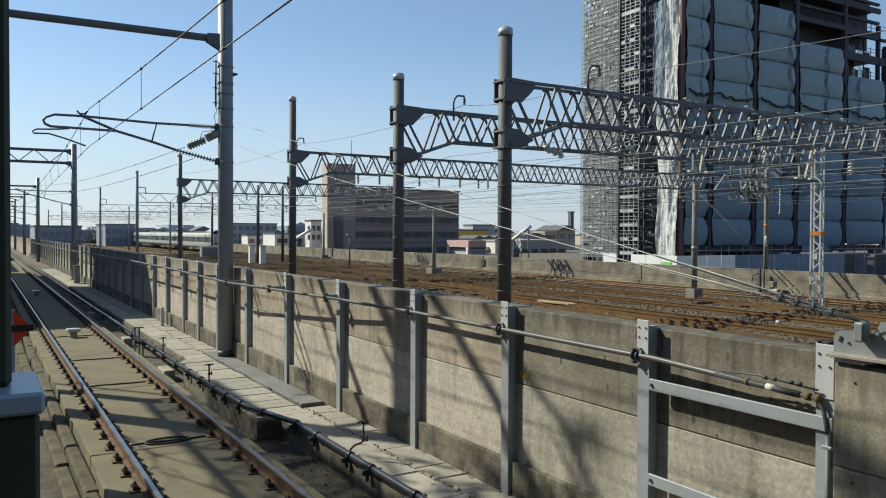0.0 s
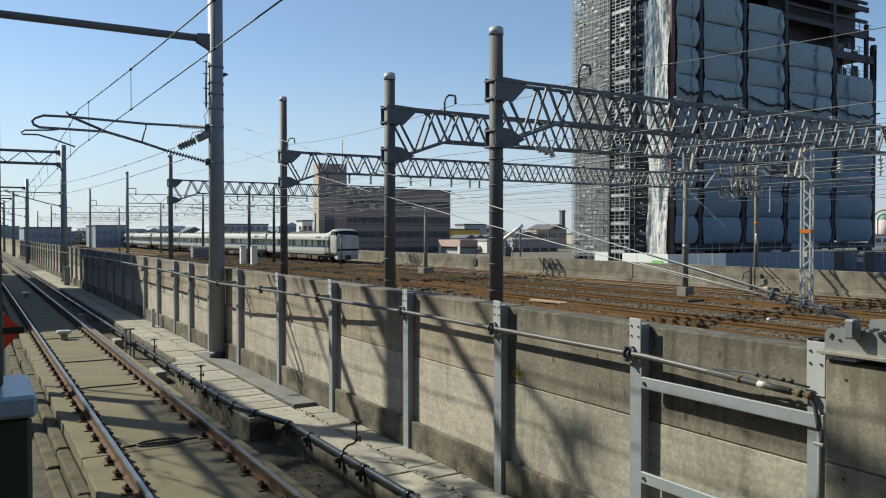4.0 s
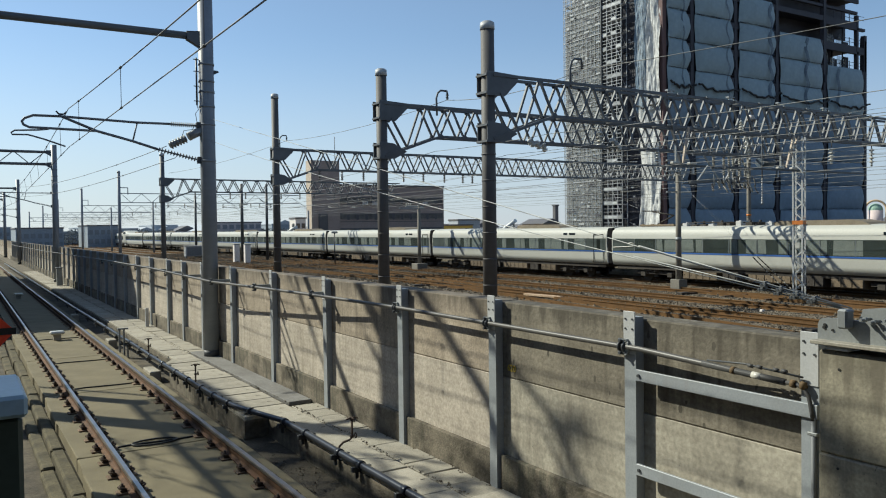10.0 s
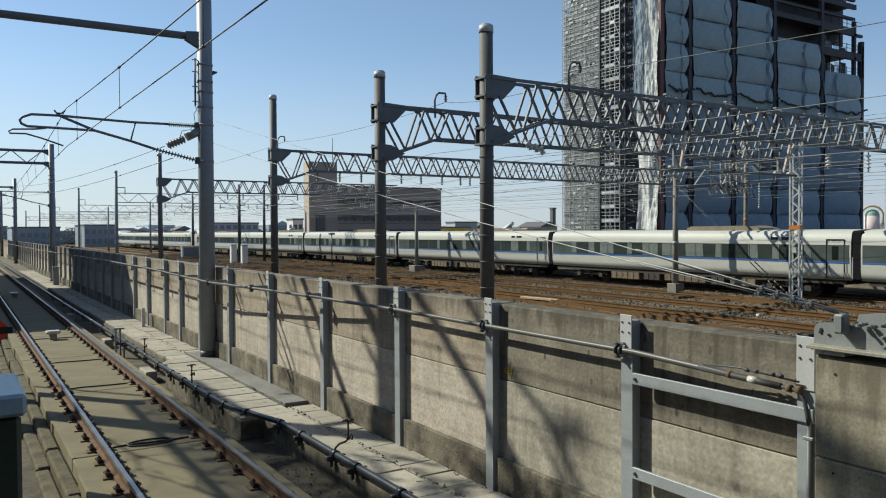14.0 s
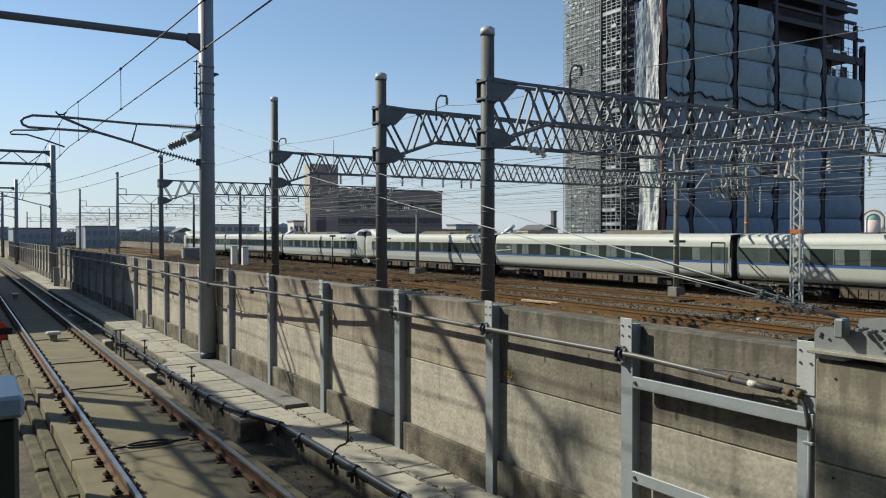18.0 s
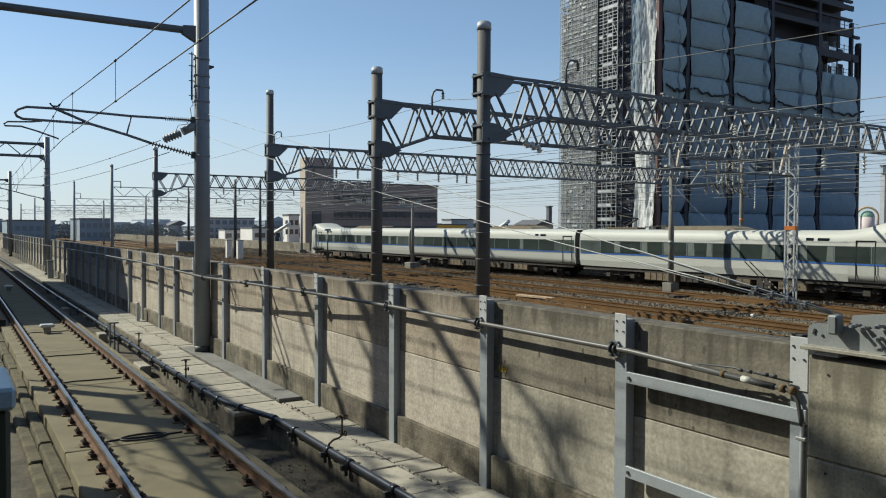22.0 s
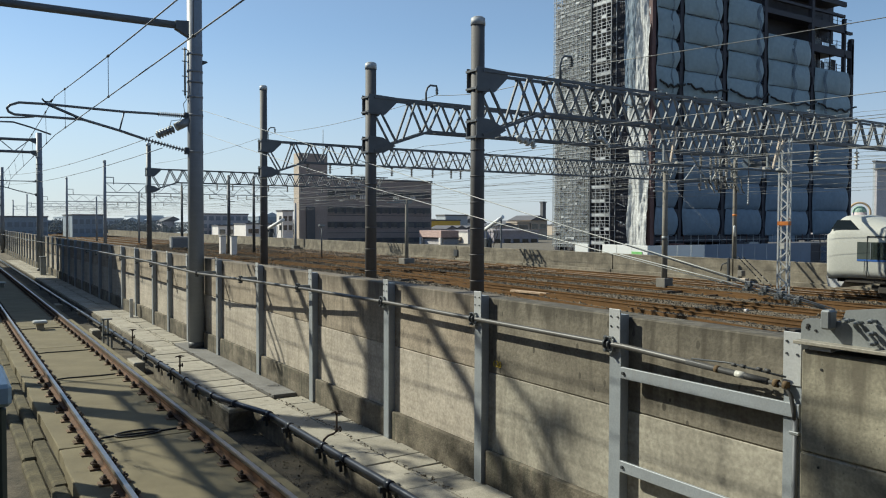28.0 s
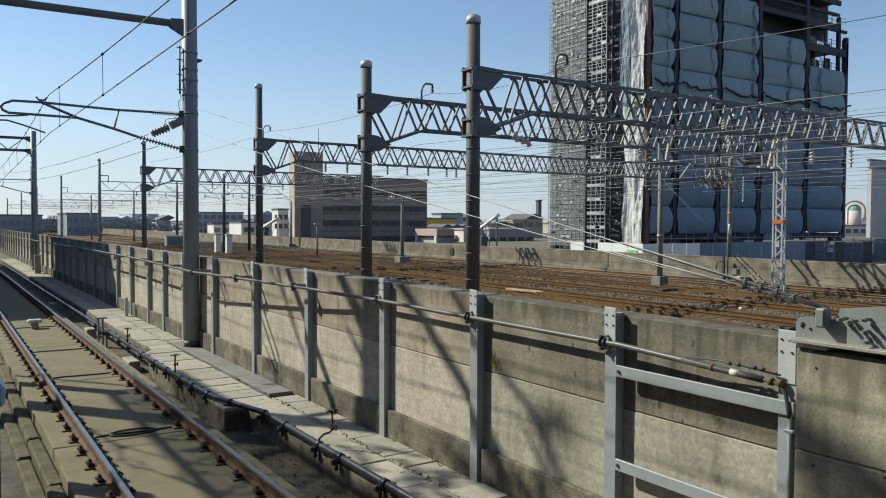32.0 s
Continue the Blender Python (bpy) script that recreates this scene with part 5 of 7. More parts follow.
for k in range(46):
    x = rg.uniform(60, 330)
    y = rg.uniform(170, 330) if x < 200 else rg.uniform(110, 250)
    w = rg.uniform(7, 14)
    house("town_house", x, x + w, y, y + 9, rg.uniform(1.2, 4.0), rg.choice([M["grey"], M["beige"], M["white"], M["bluegrey"]]), "small house in the town beyond the yard", (rg.uniform(0.5, 1.5),), 3, rg.choice(["flat", "gable"]), group="houses of the town")
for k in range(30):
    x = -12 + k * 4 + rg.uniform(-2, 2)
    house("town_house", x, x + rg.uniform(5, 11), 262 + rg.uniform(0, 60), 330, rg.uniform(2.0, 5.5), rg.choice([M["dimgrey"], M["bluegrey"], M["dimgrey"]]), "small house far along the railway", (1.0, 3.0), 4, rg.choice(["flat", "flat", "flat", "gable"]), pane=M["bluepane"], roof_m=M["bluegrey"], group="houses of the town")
# wooded belt behind the yard, its leaf colour paled and blued for haze
M["leaf"] = surf("haze_foliage", (0.125, 0.148, 0.165), (0.095, 0.114, 0.13), 0.4, 0.95, bump=0.3, fine=3)
verts, faces = [], []
for k in range(15000):
    x, y = rg.uniform(18, 170), rg.uniform(240, 262)
    z = rg.uniform(0.2, 3.0 + 1.5 * math.sin(x * 0.23) * math.sin(x * 0.07) + 0.9 * math.sin(x * 0.71)) ** 1.0
    s = rg.uniform(0.08, 0.3)
    j = len(verts)
    for a, b_, c in ((1, 0, 0), (0, 1, 0), (0, 0, 1), (-1, 0, 0), (0, -1, 0), (0, 0, -1)):
        verts.append((x + a * s * rg.uniform(0.6, 1.3), y + b_ * s * rg.uniform(0.6, 1.3), z + c * s * rg.uniform(0.5, 1.1)))
    faces += [tuple(j + i for i in q) for q in ((0, 1, 2), (1, 3, 2), (3, 4, 2), (4, 0, 2), (1, 0, 5), (3, 1, 5), (4, 3, 5), (0, 4, 5))]
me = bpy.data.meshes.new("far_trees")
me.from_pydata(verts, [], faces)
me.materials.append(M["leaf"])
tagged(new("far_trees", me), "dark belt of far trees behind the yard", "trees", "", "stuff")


# ---- beside the slab track ----
def insulator(bm, a, b, r, n=9, core=0.3):
    """A ribbed rod insulator from a to b, in one skin."""
    a, b = Vector(a), Vector(b)
    q = (b - a).to_track_quat("Z", "Y")
    prof = [(0.0, core)]
    for k in range(n):
        prof += [((k + 0.25) / n, core), ((k + 0.35) / n, 1.0), ((k + 0.55) / n, 0.85), ((k + 0.8) / n, core)]
    prof.append((1.0, core))
    prev = None
    for f, rr in prof:
        ring = [bm.verts.new(a.lerp(b, f) + q @ Vector((r * rr * math.cos(i * math.tau / 9), r * rr * math.sin(i * math.tau / 9), 0))) for i in range(9)]
        if prev:
            for i in range(9):
                bm.faces.new((prev[i], prev[(i + 1) % 9], ring[(i + 1) % 9], ring[i])).smooth = True
        else:
            bm.faces.new(ring[::-1])
        prev = ring
    bm.faces.new(prev)
    return bm


PX = 5.1


def ohl_pole(y, top=8.6, double=False):
    """A round mast beside the slab track with its cross beam and hinged cantilever."""
    p = thing("catenary_pole", (PX, y, 0), "grey round steel catenary pole on the walkway by the wall", "catenary pole", "poles beside the slab track")
    shaft = part("shaft", rod(B(), (0, 0, -0.2), (0, 0, top + 1.2), 0.184, 24, 0.172), M["nearpole"], p)
    part("base_band", rod(B(), (0, 0, 0.0), (0, 0, 0.16), 0.19, 24), M["darksteel"], shaft, "dark band at the foot of the pole")
    for z in (5.95, 6.3, 6.55, 6.95, 4.66, 5.52):
        part("band", rod(B(), (0, 0, z), (0, 0, z + 0.05), 0.187, 24), M["nearpole"], shaft)
    for z in ((7.3, 8.05) if double else (7.62,)):
        beam = part("cross_beam", rod(B(), (0, 0, z), (-8.3, 0, z - 0.04), 0.085, 14), M["steel"], p)
        part("haunch", prism(B(), ((-0.45, z + 0.09), (-0.45, z - 0.09), (-0.14, z - 0.26), (-0.14, z + 0.12)), "y", -0.09, 0.09), M["steel"], beam)
    if double:
        for k in range(9):
            part("brace", bar(B(), (-0.5 - k * 0.85, 0, 7.3 if k % 2 else 8.05), (-1.35 - k * 0.85, 0, 8.05 if k % 2 else 7.3), 0.05, 0.05, (0, 1, 0)), M["steel"], p)
    arm = part("cantilever", tube(B(), [(x - PX, 0, z) for x, z in ((2.66, 5.27), (1.67, 5.28), (1.33, 5.28), (1.22, 5.33), (1.19, 5.4), (1.24, 5.47), (1.41, 5.54), (1.94, 5.55), (3.48, 5.51), (4.25, 5.52))], 0.028, 10), M["armsteel"], p, "tubular cantilever with a looped end")
    part("stay", tube(B(), [(x - PX, 0, z) for x, z in ((1.9, 5.57), (2.66, 5.27), (3.41, 5.08), (3.95, 4.92))], 0.03, 10), M["armsteel"], arm)
    part("strut", rod(B(), (3.51 - PX, 0, 5.49), (3.41 - PX, 0, 5.08), 0.018, 8), M["armsteel"], arm)
    part("insulator", insulator(B(), (4.25 - PX, 0, 5.52), (-0.2, 0, 5.52), 0.06, 14), M["armsteel"], arm, "ribbed grey rod insulator")
    part("insulator", insulator(B(), (3.95 - PX, 0, 4.92), (-0.2, 0, 4.7), 0.06, 14), M["armsteel"], arm)
    part("hinge", box(B(), -0.25, -0.1, -0.06, 0.06, 5.46, 5.6, 0.01), M["darksteel"], arm)
    part("hinge", box(B(), -0.25, -0.1, -0.06, 0.06, 4.62, 4.78, 0.01), M["darksteel"], arm)
    part("steady_arm", tube(B(), [(x - PX, 0, z) for x, z in ((1.7, 5.26), (1.5, 5.23), (1.05, 5.2), (0.98, 5.15), (1.0, 5.11), (1.3, 5.12), (1.6, 5.04), (2.02, 4.9))], 0.018, 8), M["armsteel"], arm)
    part("saddle", tube(B(), [(x - PX, 0, z) for x, z in ((1.85, 5.66), (1.9, 5.6), (2.0, 5.6), (2.06, 5.66))], 0.02, 6), M["darksteel"], arm)
    return p


np_ = ohl_pole(18.85)
ohl_pole(54.0, 7.3, True)
ohl_pole(89.5, 7.3)
ohl_pole(118.0, 7.3)
ohl_pole(150.0, 7.3, True)
rodm = part("arrester", rod(B(), (-0.23, 0, 6.0), (-0.23, 0, 7.12), 0.022, 8), M["darksteel"], np_, "thin dark rod on stand-offs")
for z in (6.1, 6.45, 6.8, 7.08):
    part("stand_off", rod(B(), (-0.3, 0, z), (-0.1, 0, z), 0.012, 6), M["darksteel"], rodm)
part("lead_wire", tube(B(), [(-0.23, 0, 6.0), (-0.2, 0, 5.9), (-0.27, 0, 5.8), (-0.24, 0, 5.6), (-0.35, 0, 5.42), (-0.55, 0, 5.38), (-0.6, 0, 5.22)], 0.008, 6), M["black"], np_)
part("drum", rod(B(), (-0.12, 0, 5.42), (-0.45, 0, 5.24), 0.1, 16), M["galv"], np_, "pale grey tensioning drum")
part("strain_insulator", insulator(B(), (-0.5, 0, 5.2), (-0.88, 0, 5.02), 0.11, 6, 0.6), M["galv"], np_, "ribbed pale strain insulator")
part("marker", prism(B(), ((0.15, 6.74), (0.3, 6.82), (0.28, 6.85), (0.15, 6.86)), "y", -0.03, 0.03), M["darksteel"], np_, "small dark marker flag")
part("drain_pipe", tube(B(), [(0.16, 0.05, 0.8), (0.17, 0.05, 0.35), (0.15, 0.0, 0.15), (0.05, -0.15, 0.1)], 0.03, 8), M["galv"], np_)


def sag_line(a, b, sag, n=12):
    a, b = Vector(a), Vector(b)
    return [a.lerp(b, k / n) - Vector((0, 0, sag * 4 * (k / n) * (1 - k / n))) for k in range(n + 1)]


# catenary of the slab track: contact wire, messenger, droppers
cat = thing("overhead_line", (0, 0, 0), "thin dark contact and messenger wires over the slab track", "overhead line", "overhead lines")
SUP = [(2.41, -22.0), (2.1, 18.85), (2.9, 54.0), (2.05, 89.5), (2.9, 118.0), (2.1, 150.0), (2.6, 200)]
for (x0, y0), (x1, y1) in zip(SUP, SUP[1:]):
    part("contact_wire", tube(B(), [(x0, y0, 4.9), (x1, y1, 4.9)], 0.008, 6), M["wire"], cat)
    if y0 < 0:
        line = [Vector((x0 + (x1 - x0) * k / 20, y0 + (y1 - y0) * k / 20, 5.3 + 0.43 * (1 - k / 10) ** 2)) for k in range(21)]
        hung = [17.3, 12.7, 8.1, 3.5, -1.1, -5.7, -10.3]
    else:
        line = sag_line((x0 - (0.0 if y0 < 20 else 0.15), y0, 5.73 if y0 < 20 else 5.58), (x1 - 0.15, y1, 5.58), 0.28, 20)
        hung = [y0 + (y1 - y0) * (k + 0.5) / 8 for k in range(8)]
    part("messenger", tube(B(), line, 0.009, 6), M["wire"], cat)
    for yd in hung:
        f = (yd - y0) / (y1 - y0)
        z = float(np.interp(yd, [q.y for q in line], [q.z for q in line]))
        xm = float(np.interp(yd, [q.y for q in line], [q.x for q in line]))
        part("dropper", rod(B(), (x0 + (x1 - x0) * f, yd, 4.9), (xm, yd, z), 0.005, 5), M["wire"], cat)
        part("clamp", rod(B(), (xm, yd - 0.04, z), (xm, yd + 0.04, z), 0.02, 8), M["darksteel"], cat)
        part("clamp", rod(B(), (x0 + (x1 - x0) * f, yd - 0.03, 4.9), (x0 + (x1 - x0) * f, yd + 0.03, 4.9), 0.018, 8), M["darksteel"], cat)
for a, b in (((4.15, 18.85, 5.0), (3.26, 54, 5.87)), ((4.35, 18.85, 4.74), (3.26, 54, 5.3))):
    line = sag_line(a, b, 0.25)
    part("anchored_wire", tube(B(), line, 0.008, 6), M["wire"], cat)
    for q in line[2:8:2]:
        part("clamp", rod(B(), q - Vector((0, 0.06, 0)), q + Vector((0, 0.06, 0)), 0.016, 8), M["darksteel"], cat)

# two bright stays from the pole down to the bracket on the pier
stay = thing("stay_wires", (0, 0, 0), "two bright stranded stay wires with bolted clamps", "stay wire")
for a, b, off in (((5.15, 18.7, 5.68), (5.15, 3.02, 2.4), 0), ((5.15, 18.7, 5.15), (5.15, 3.1, 2.41), 1)):
    line = sag_line(a, b, 0.0 if off == 0 else 0.1)
    part("strand", tube(B(), line, 0.005, 7), M["wirepale"], stay)
    A, Bq = Vector(line[-1]), Vector(line[-4])
    part("doubled_end", tube(B(), [A + Vector((-0.02, 0, 0.02)), A.lerp(Bq, 0.3) + Vector((-0.016, 0, 0.016)), A.lerp(Bq, 0.5) + Vector((-0.01, 0, 0.012))], 0.005, 7), M["wirepale"], stay)
    for k, y in enumerate((3.294, 3.429, 3.559, 3.695)):
        c = A.lerp(Bq, (y - A.y + off * 0.02) / (Bq.y - A.y)) + Vector((-0.01, 0, 0.008))
        cb = box(B(), c.x - 0.02, c.x + 0.02, c.y - 0.014, c.y + 0.014, c.z - 0.02, c.z + 0.022, 0.005)
        for dy in (-0.012, 0.014):
            rod(cb, c + Vector((-0.035, dy, -0.008)), c + Vector((0.03, dy, 0.012)), 0.006, 6)
            rod(cb, c + Vector((-0.04, dy, -0.01)), c + Vector((-0.03, dy, -0.007)), 0.012, 6)
        part("wire_clamp", cb, M["steel"], stay)

# concrete pier with the steel bracket on it
pier = thing("pier", (0, 0, 0), "stained beige concrete pier standing before the wall", "pier", kind="structure")
part("lower_block", box(B(), 4.98, 5.9, -6, 3.17, -0.6, 1.43, 0.012), M["pier"], pier)
part("upper_block", box(B(), 4.98, 5.9, -6, 3.17, 1.434, 2.14, 0.014), M["pier"], pier)
for y, z in ((3.02, 2.02), (3.03, 1.35), (2.55, 2.0), (2.55, 1.4)):
    part("tie_hole", rod(B(), (4.975, y, z), (4.99, y, z), 0.009, 10), M["black"], pier)
br = thing("anchor_bracket", (5.0, 3.1, 2.18), "grey galvanised angle bracket with bolts on the pier", "bracket")
part("flange", box(B(), -0.075, 0.3, -5, 0.1, 0.0, 0.025, 0.004), M["flange"], br, "weathered tan flange")
pb = prism(B(), ((0.1, 0.025), (0.1, 0.125), (0.09, 0.152), (0.07, 0.168), (0.04, 0.174), (-5, 0.182), (-5, 0.025)), "x", 0.02, 0.045)
part("upright", pb, M["galv"], br)
sl_ = rod(B(), (0.012, 0.052, 0.108), (0.03, 0.052, 0.108), 0.011, 8)
rod(sl_, (0.012, 0.046, 0.126), (0.03, 0.046, 0.126), 0.011, 8)
part("slot", sl_, M["black"], br)
part("slot", rod(B(), (0.012, -0.01, 0.095), (0.03, -0.01, 0.095), 0.009, 8), M["black"], br)
part("packing_plate", box(B(), -0.05, 0.28, -0.16, 0.0, -0.03, 0.0, 0.003), M["headplate"], br)
part("terminal_box", box(B(), -0.07, 0.02, -0.16, -0.09, 0.12, 0.25, 0.012), M["galv"], br, "square grey end block")
pb = prism(B(), ((-0.13, 0.05), (-0.2, 0.25), (-0.5, 0.29), (-1.4, 0.3), (-1.4, 0.05)), "x", 0.05, 0.075)
part("back_plate", pb, M["galv"], br)
for y, z in ((-0.25, 0.19), (-0.31, 0.18), (-0.4, 0.2), (-0.41, 0.125), (-0.42, 0.06)):
    bo = part("bolt", rod(B(), (-0.07, y, z), (0.06, y, z), 0.011, 8), M["galv"], br)
    part("nut", rod(B(), (-0.03, y, z), (-0.005, y, z), 0.017, 6), M["galv"], bo)
# flats between the two posts before the pier
for z in (1.649, 0.79):
    ch = thing("wall_rail", (5.2, 0, z), "grey steel channel bolted between two wall posts", "steel channel", "channels on the wall")
    part("web", box(B(), -0.03, 0.0, 3.3, 5.06, -0.052, 0.052, 0.004), M["post"], ch)
    part("bolt", rod(B(), (-0.045, 5.02, 0), (-0.03, 5.02, 0), 0.016, 6), M["darksteel"], ch)
# cable end: thick sleeve, bindings, label, black tail into a conduit
ce = thing("cable_termination", (5.165, 0, -0.012), "black cable joint with brown tape and a white label", "cable joint")
part("sleeve", tube(B(), [(0, 4.3, 1.875), (0, 4.0, 1.86), (0, 3.75, 1.85), (0, 3.58, 1.84)], 0.026, 12), M["joint"], ce)
part("label", rod(B(), (0, 3.83, 1.854), (0, 3.75, 1.85), 0.0268, 12), M["porcelain"], ce, "blank white label band")
M["tape"] = surf("brown_tape", (0.13, 0.085, 0.04), (0.07, 0.045, 0.022), 20, 0.8)
for y in (4.02, 3.5, 3.42):
    part("binding", rod(B(), (0, y, 1.84 if y < 3.6 else 1.862), (0, y - 0.035, 1.838 if y < 3.6 else 1.86), 0.03, 12), M["tape"], ce)
part("tail", tube(B(), [(0, 3.58, 1.84), (0, 3.46, 1.84), (0, 3.4, 1.82), (0, 3.36, 1.76), (0.0, 3.34, 1.66), (0, 3.33, 1.6)], 0.016, 10), M["joint"], ce)
part("messenger_rod", tube(B(), [(-0.01, 4.25, 1.91), (-0.01, 3.9, 1.93), (-0.01, 3.4, 1.9)], 0.008, 6), M["darksteel"], ce)
for y in (3.84, 3.76, 3.62, 3.55):
    part("knob", rod(B(), (-0.01, y + 0.02, 1.925), (-0.01, y - 0.02, 1.92), 0.015, 8), M["joint"], ce)
part("conduit", rod(B(), (0.01, 3.33, 1.62), (0.01, 3.33, -0.05), 0.02, 12), M["steel"], ce, "grey conduit pipe down the wall")
part("saddle", box(B(), -0.015, 0.1, 3.29, 3.37, 1.49, 1.515, 0.005), M["galv"], ce)
# stencilled number on the wall
M["yellow"] = surf("yellow_paint", (0.5, 0.36, 0.02), (0.3, 0.21, 0.015), 30, 0.8)
fc = bpy.data.curves.new("digits", "FONT")
fc.body, fc.size, fc.extrude = "620", 0.105, 0.001
fc.materials.append(M["yellow"])
mk = tagged(new("wall_number", fc), "yellow stencilled number 620 on the concrete wall", "marking")
mk.matrix_world = pose(5.299, 7.18, 1.365, 90, 0, -90)

# black water pipe along the trough, on brackets, with taps
PIPE = [(4.18, -2), (4.18, 7.0), (4.18, 9.4), (4.19, 10.9), (4.17, 11.5), (3.97, 12.35), (3.85, 12.95), (3.8, 13.9), (3.78, 17.6), (3.8, 21.4), (3.8, 26.5), (3.78, 33), (3.78, 45), (3.78, 90)]
wp = thing("water_pipe", (0, 0, 0.07), "glossy black water pipe along the edge of the walkway", "pipe")
part("pipe", tube(B(), [(x, y, 0) for x, y in PIPE], 0.044, 14), M["pipe"], wp)
for y in (6.2, 7.6, 8.75, 9.4, 10.6, 11.4, 12.4, 13.2, 14.0, 14.8, 15.8, 16.8, 18.0, 19.4, 20.6, 22, 24, 26, 28, 30, 33, 36, 40):
    x = float(np.interp(y, [b for _, b in PIPE], [a for a, _ in PIPE]))
    part("collar", rod(B(), (x, y - 0.05, 0), (x, y + 0.05, 0), 0.056, 14), M["pipe"], wp)
    bb = box(B(), x - 0.07, x + 0.2, y + 0.1, y + 0.16, -0.12, -0.055, 0.004)
    box(bb, x - 0.02, x + 0.02, y + 0.11, y + 0.15, -0.2, -0.055)
    part("bracket", bb, M["darksteel"], wp)
for x, y, h in ((4.18, 9.42, 0.42), (3.79, 15.2, 0.36), (3.79, 19.6, 0.36)):
    tp = thing("standpipe", (x, y, 0.1), "iron standpipe with a cross-handled tap", "standpipe", "standpipes on the water pipe")
    bend = [(0, 0, 0), (0.01, -0.01, 0.05), (0.06, -0.03, 0.1), (0.13, -0.05, 0.12), (0.17, -0.06, 0.15)] if y < 12 else [(0, 0, 0), (0, 0, 0.1), (0, 0, 0.15)]
    top = Vector(bend[-1])
    part("riser", tube(B(), bend + [(top.x, top.y, h)], 0.015, 8), M["clip"], tp)
    for z in (0.05, h - 0.06):
        part("nut", rod(B(), (top.x, top.y, top.z + z - 0.15 + 0.02 if z > 0.1 else top.z), (top.x, top.y, top.z + z - 0.15 + 0.055 if z > 0.1 else top.z + 0.035), 0.027, 6), M["clip"], tp)
    part("tap_wheel", tube(B(), [(top.x + 0.04, top.y - 0.02 + 0.032 * math.cos(a), top.z + 0.03 + 0.032 * math.sin(a)) for a in np.linspace(0, 6.28, 14)], 0.009, 6), M["clip"], tp)
    for d in ((0.085, 0.0), (0.0, 0.085)):
        part("cross_handle", tube(B(), [(top.x - d[0], top.y - d[1], h - 0.02), (top.x, top.y, h), (top.x + d[0], top.y + d[1], h - 0.02)], 0.011, 6), M["clip"], tp)
# frame stand and small concrete blocks on the roadbed
fs = thing("frame_stand", (3.58, 22.3, -0.36), "grey steel frame stand on the roadbed", "stand")
for dx, h in ((0.0, 0.76), (0.11, 0.76), (0.2, 0.42)):
    part("leg", box(B(), dx - 0.022, dx + 0.022, -0.025, 0.025, 0, h, 0.004), M["galv"], fs)
part("top_bar", box(B(), -0.05, 0.22, -0.03, 0.03, 0.76, 0.8, 0.005), M["galv"], fs)
part("cross_bar", box(B(), -0.02, 0.26, -0.03, -0.025, 0.34, 0.4), M["darksteel"], fs)
for x, y, l in ((3.66, 18.6, 0.8), (3.72, 24.6, 0.6), (3.7, 33.0, 0.6)):
    blk = box(B(), x - 0.12, x + 0.12, y - l / 2, y + l / 2, -0.37, -0.12, 0.02)
    solid("concrete_block", blk, M["walkway"], "pale concrete block on the roadbed", "concrete block", group="blocks on the roadbed")
bc = thing("track_beacon", (2.42, 26.0, -0.2), "white plastic track beacon on a short foot", "beacon")
part("plate", box(B(), -0.2, 0.2, -0.2, 0.2, 0.18, 0.27, 0.035), M["porcelain"], bc)
part("foot", box(B(), -0.1, 0.1, -0.1, 0.1, 0.0, 0.2, 0.01), M["walkway"], bc)
copy_thing(bc, Matrix.Translation((2.42, 44.0, -0.2)))
wpst = thing("white_post", (5.0, 26.0, 0), "short white post by the wall", "post")
part("post", box(B(), -0.05, 0.05, -0.05, 0.05, 0, 0.6, 0.01), M["headplate"], wpst)
cab = thing("cabinet", (4.85, 50.0, 0), "narrow white equipment cabinet by the wall", "cabinet")
part("body", box(B(), -0.15, 0.15, -0.2, 0.2, 0, 1.0, 0.02), M["galv"], cab)
part("lid", box(B(), -0.18, 0.18, -0.24, 0.24, 1.0, 1.05, 0.01), M["galv"], cab)

# platform end at the camera: floor, low fence, post, warning board
M["fence"] = surf("fence_paint", (0.045, 0.06, 0.044), (0.03, 0.04, 0.03), 3, 0.5, bump=0.05)
M["capm"] = surf("fence_cap", (0.36, 0.47, 0.54), (0.3, 0.4, 0.46), 3, 0.35, bump=0.03)
pl = box(B(), -6.5, 0.16, -9, 2.45, -0.62, 1.35, 0.02)
solid("platform", pl, M["bed"], "grey concrete platform end", "platform", "structure")
fen = thing("platform_fence", (0, 0, 1.35), "dark green steel fence with a pale cap at the platform end", "fence")
part("panel", box(B(), -2.4, 0.115, 1.98, 2.24, 0, 1.24, 0.01), M["fence"], fen)
part("cap", box(B(), -2.42, 0.125, 1.96, 2.28, 1.24, 1.29, 0.008), M["capm"], fen, "pale blue-grey metal cap")
part("post", box(B(), -0.2, 0.062, 2.06, 2.26, 1.29, 4.6, 0.012), M["fence"], fen, "dark square post")
# block added out of view, only to keep the sun off the fence
hs_ = thing("platform_kiosk", (-4.2, 3.6, -0.62), "unseen block added to shade the platform fence", "kiosk")
part("body", box(B(), 0, 3.5, 0, 2.6, 0, 7.2, 0.02), M["fence"], hs_)
sg = thing("warning_board", (0.24, 8.0, 1.2), "red diamond board with a black bar on a thin post", "sign")
part("post", rod(B(), (0, 0, -1.5), (0, 0, 1.1), 0.025, 8), M["galv"], sg)
part("board", prism(B(), ((0, 0.75), (0.17, 0.93), (0, 1.11), (-0.17, 0.93)), "y", -0.02, -0.008), M["red"], sg, "red diamond plate")
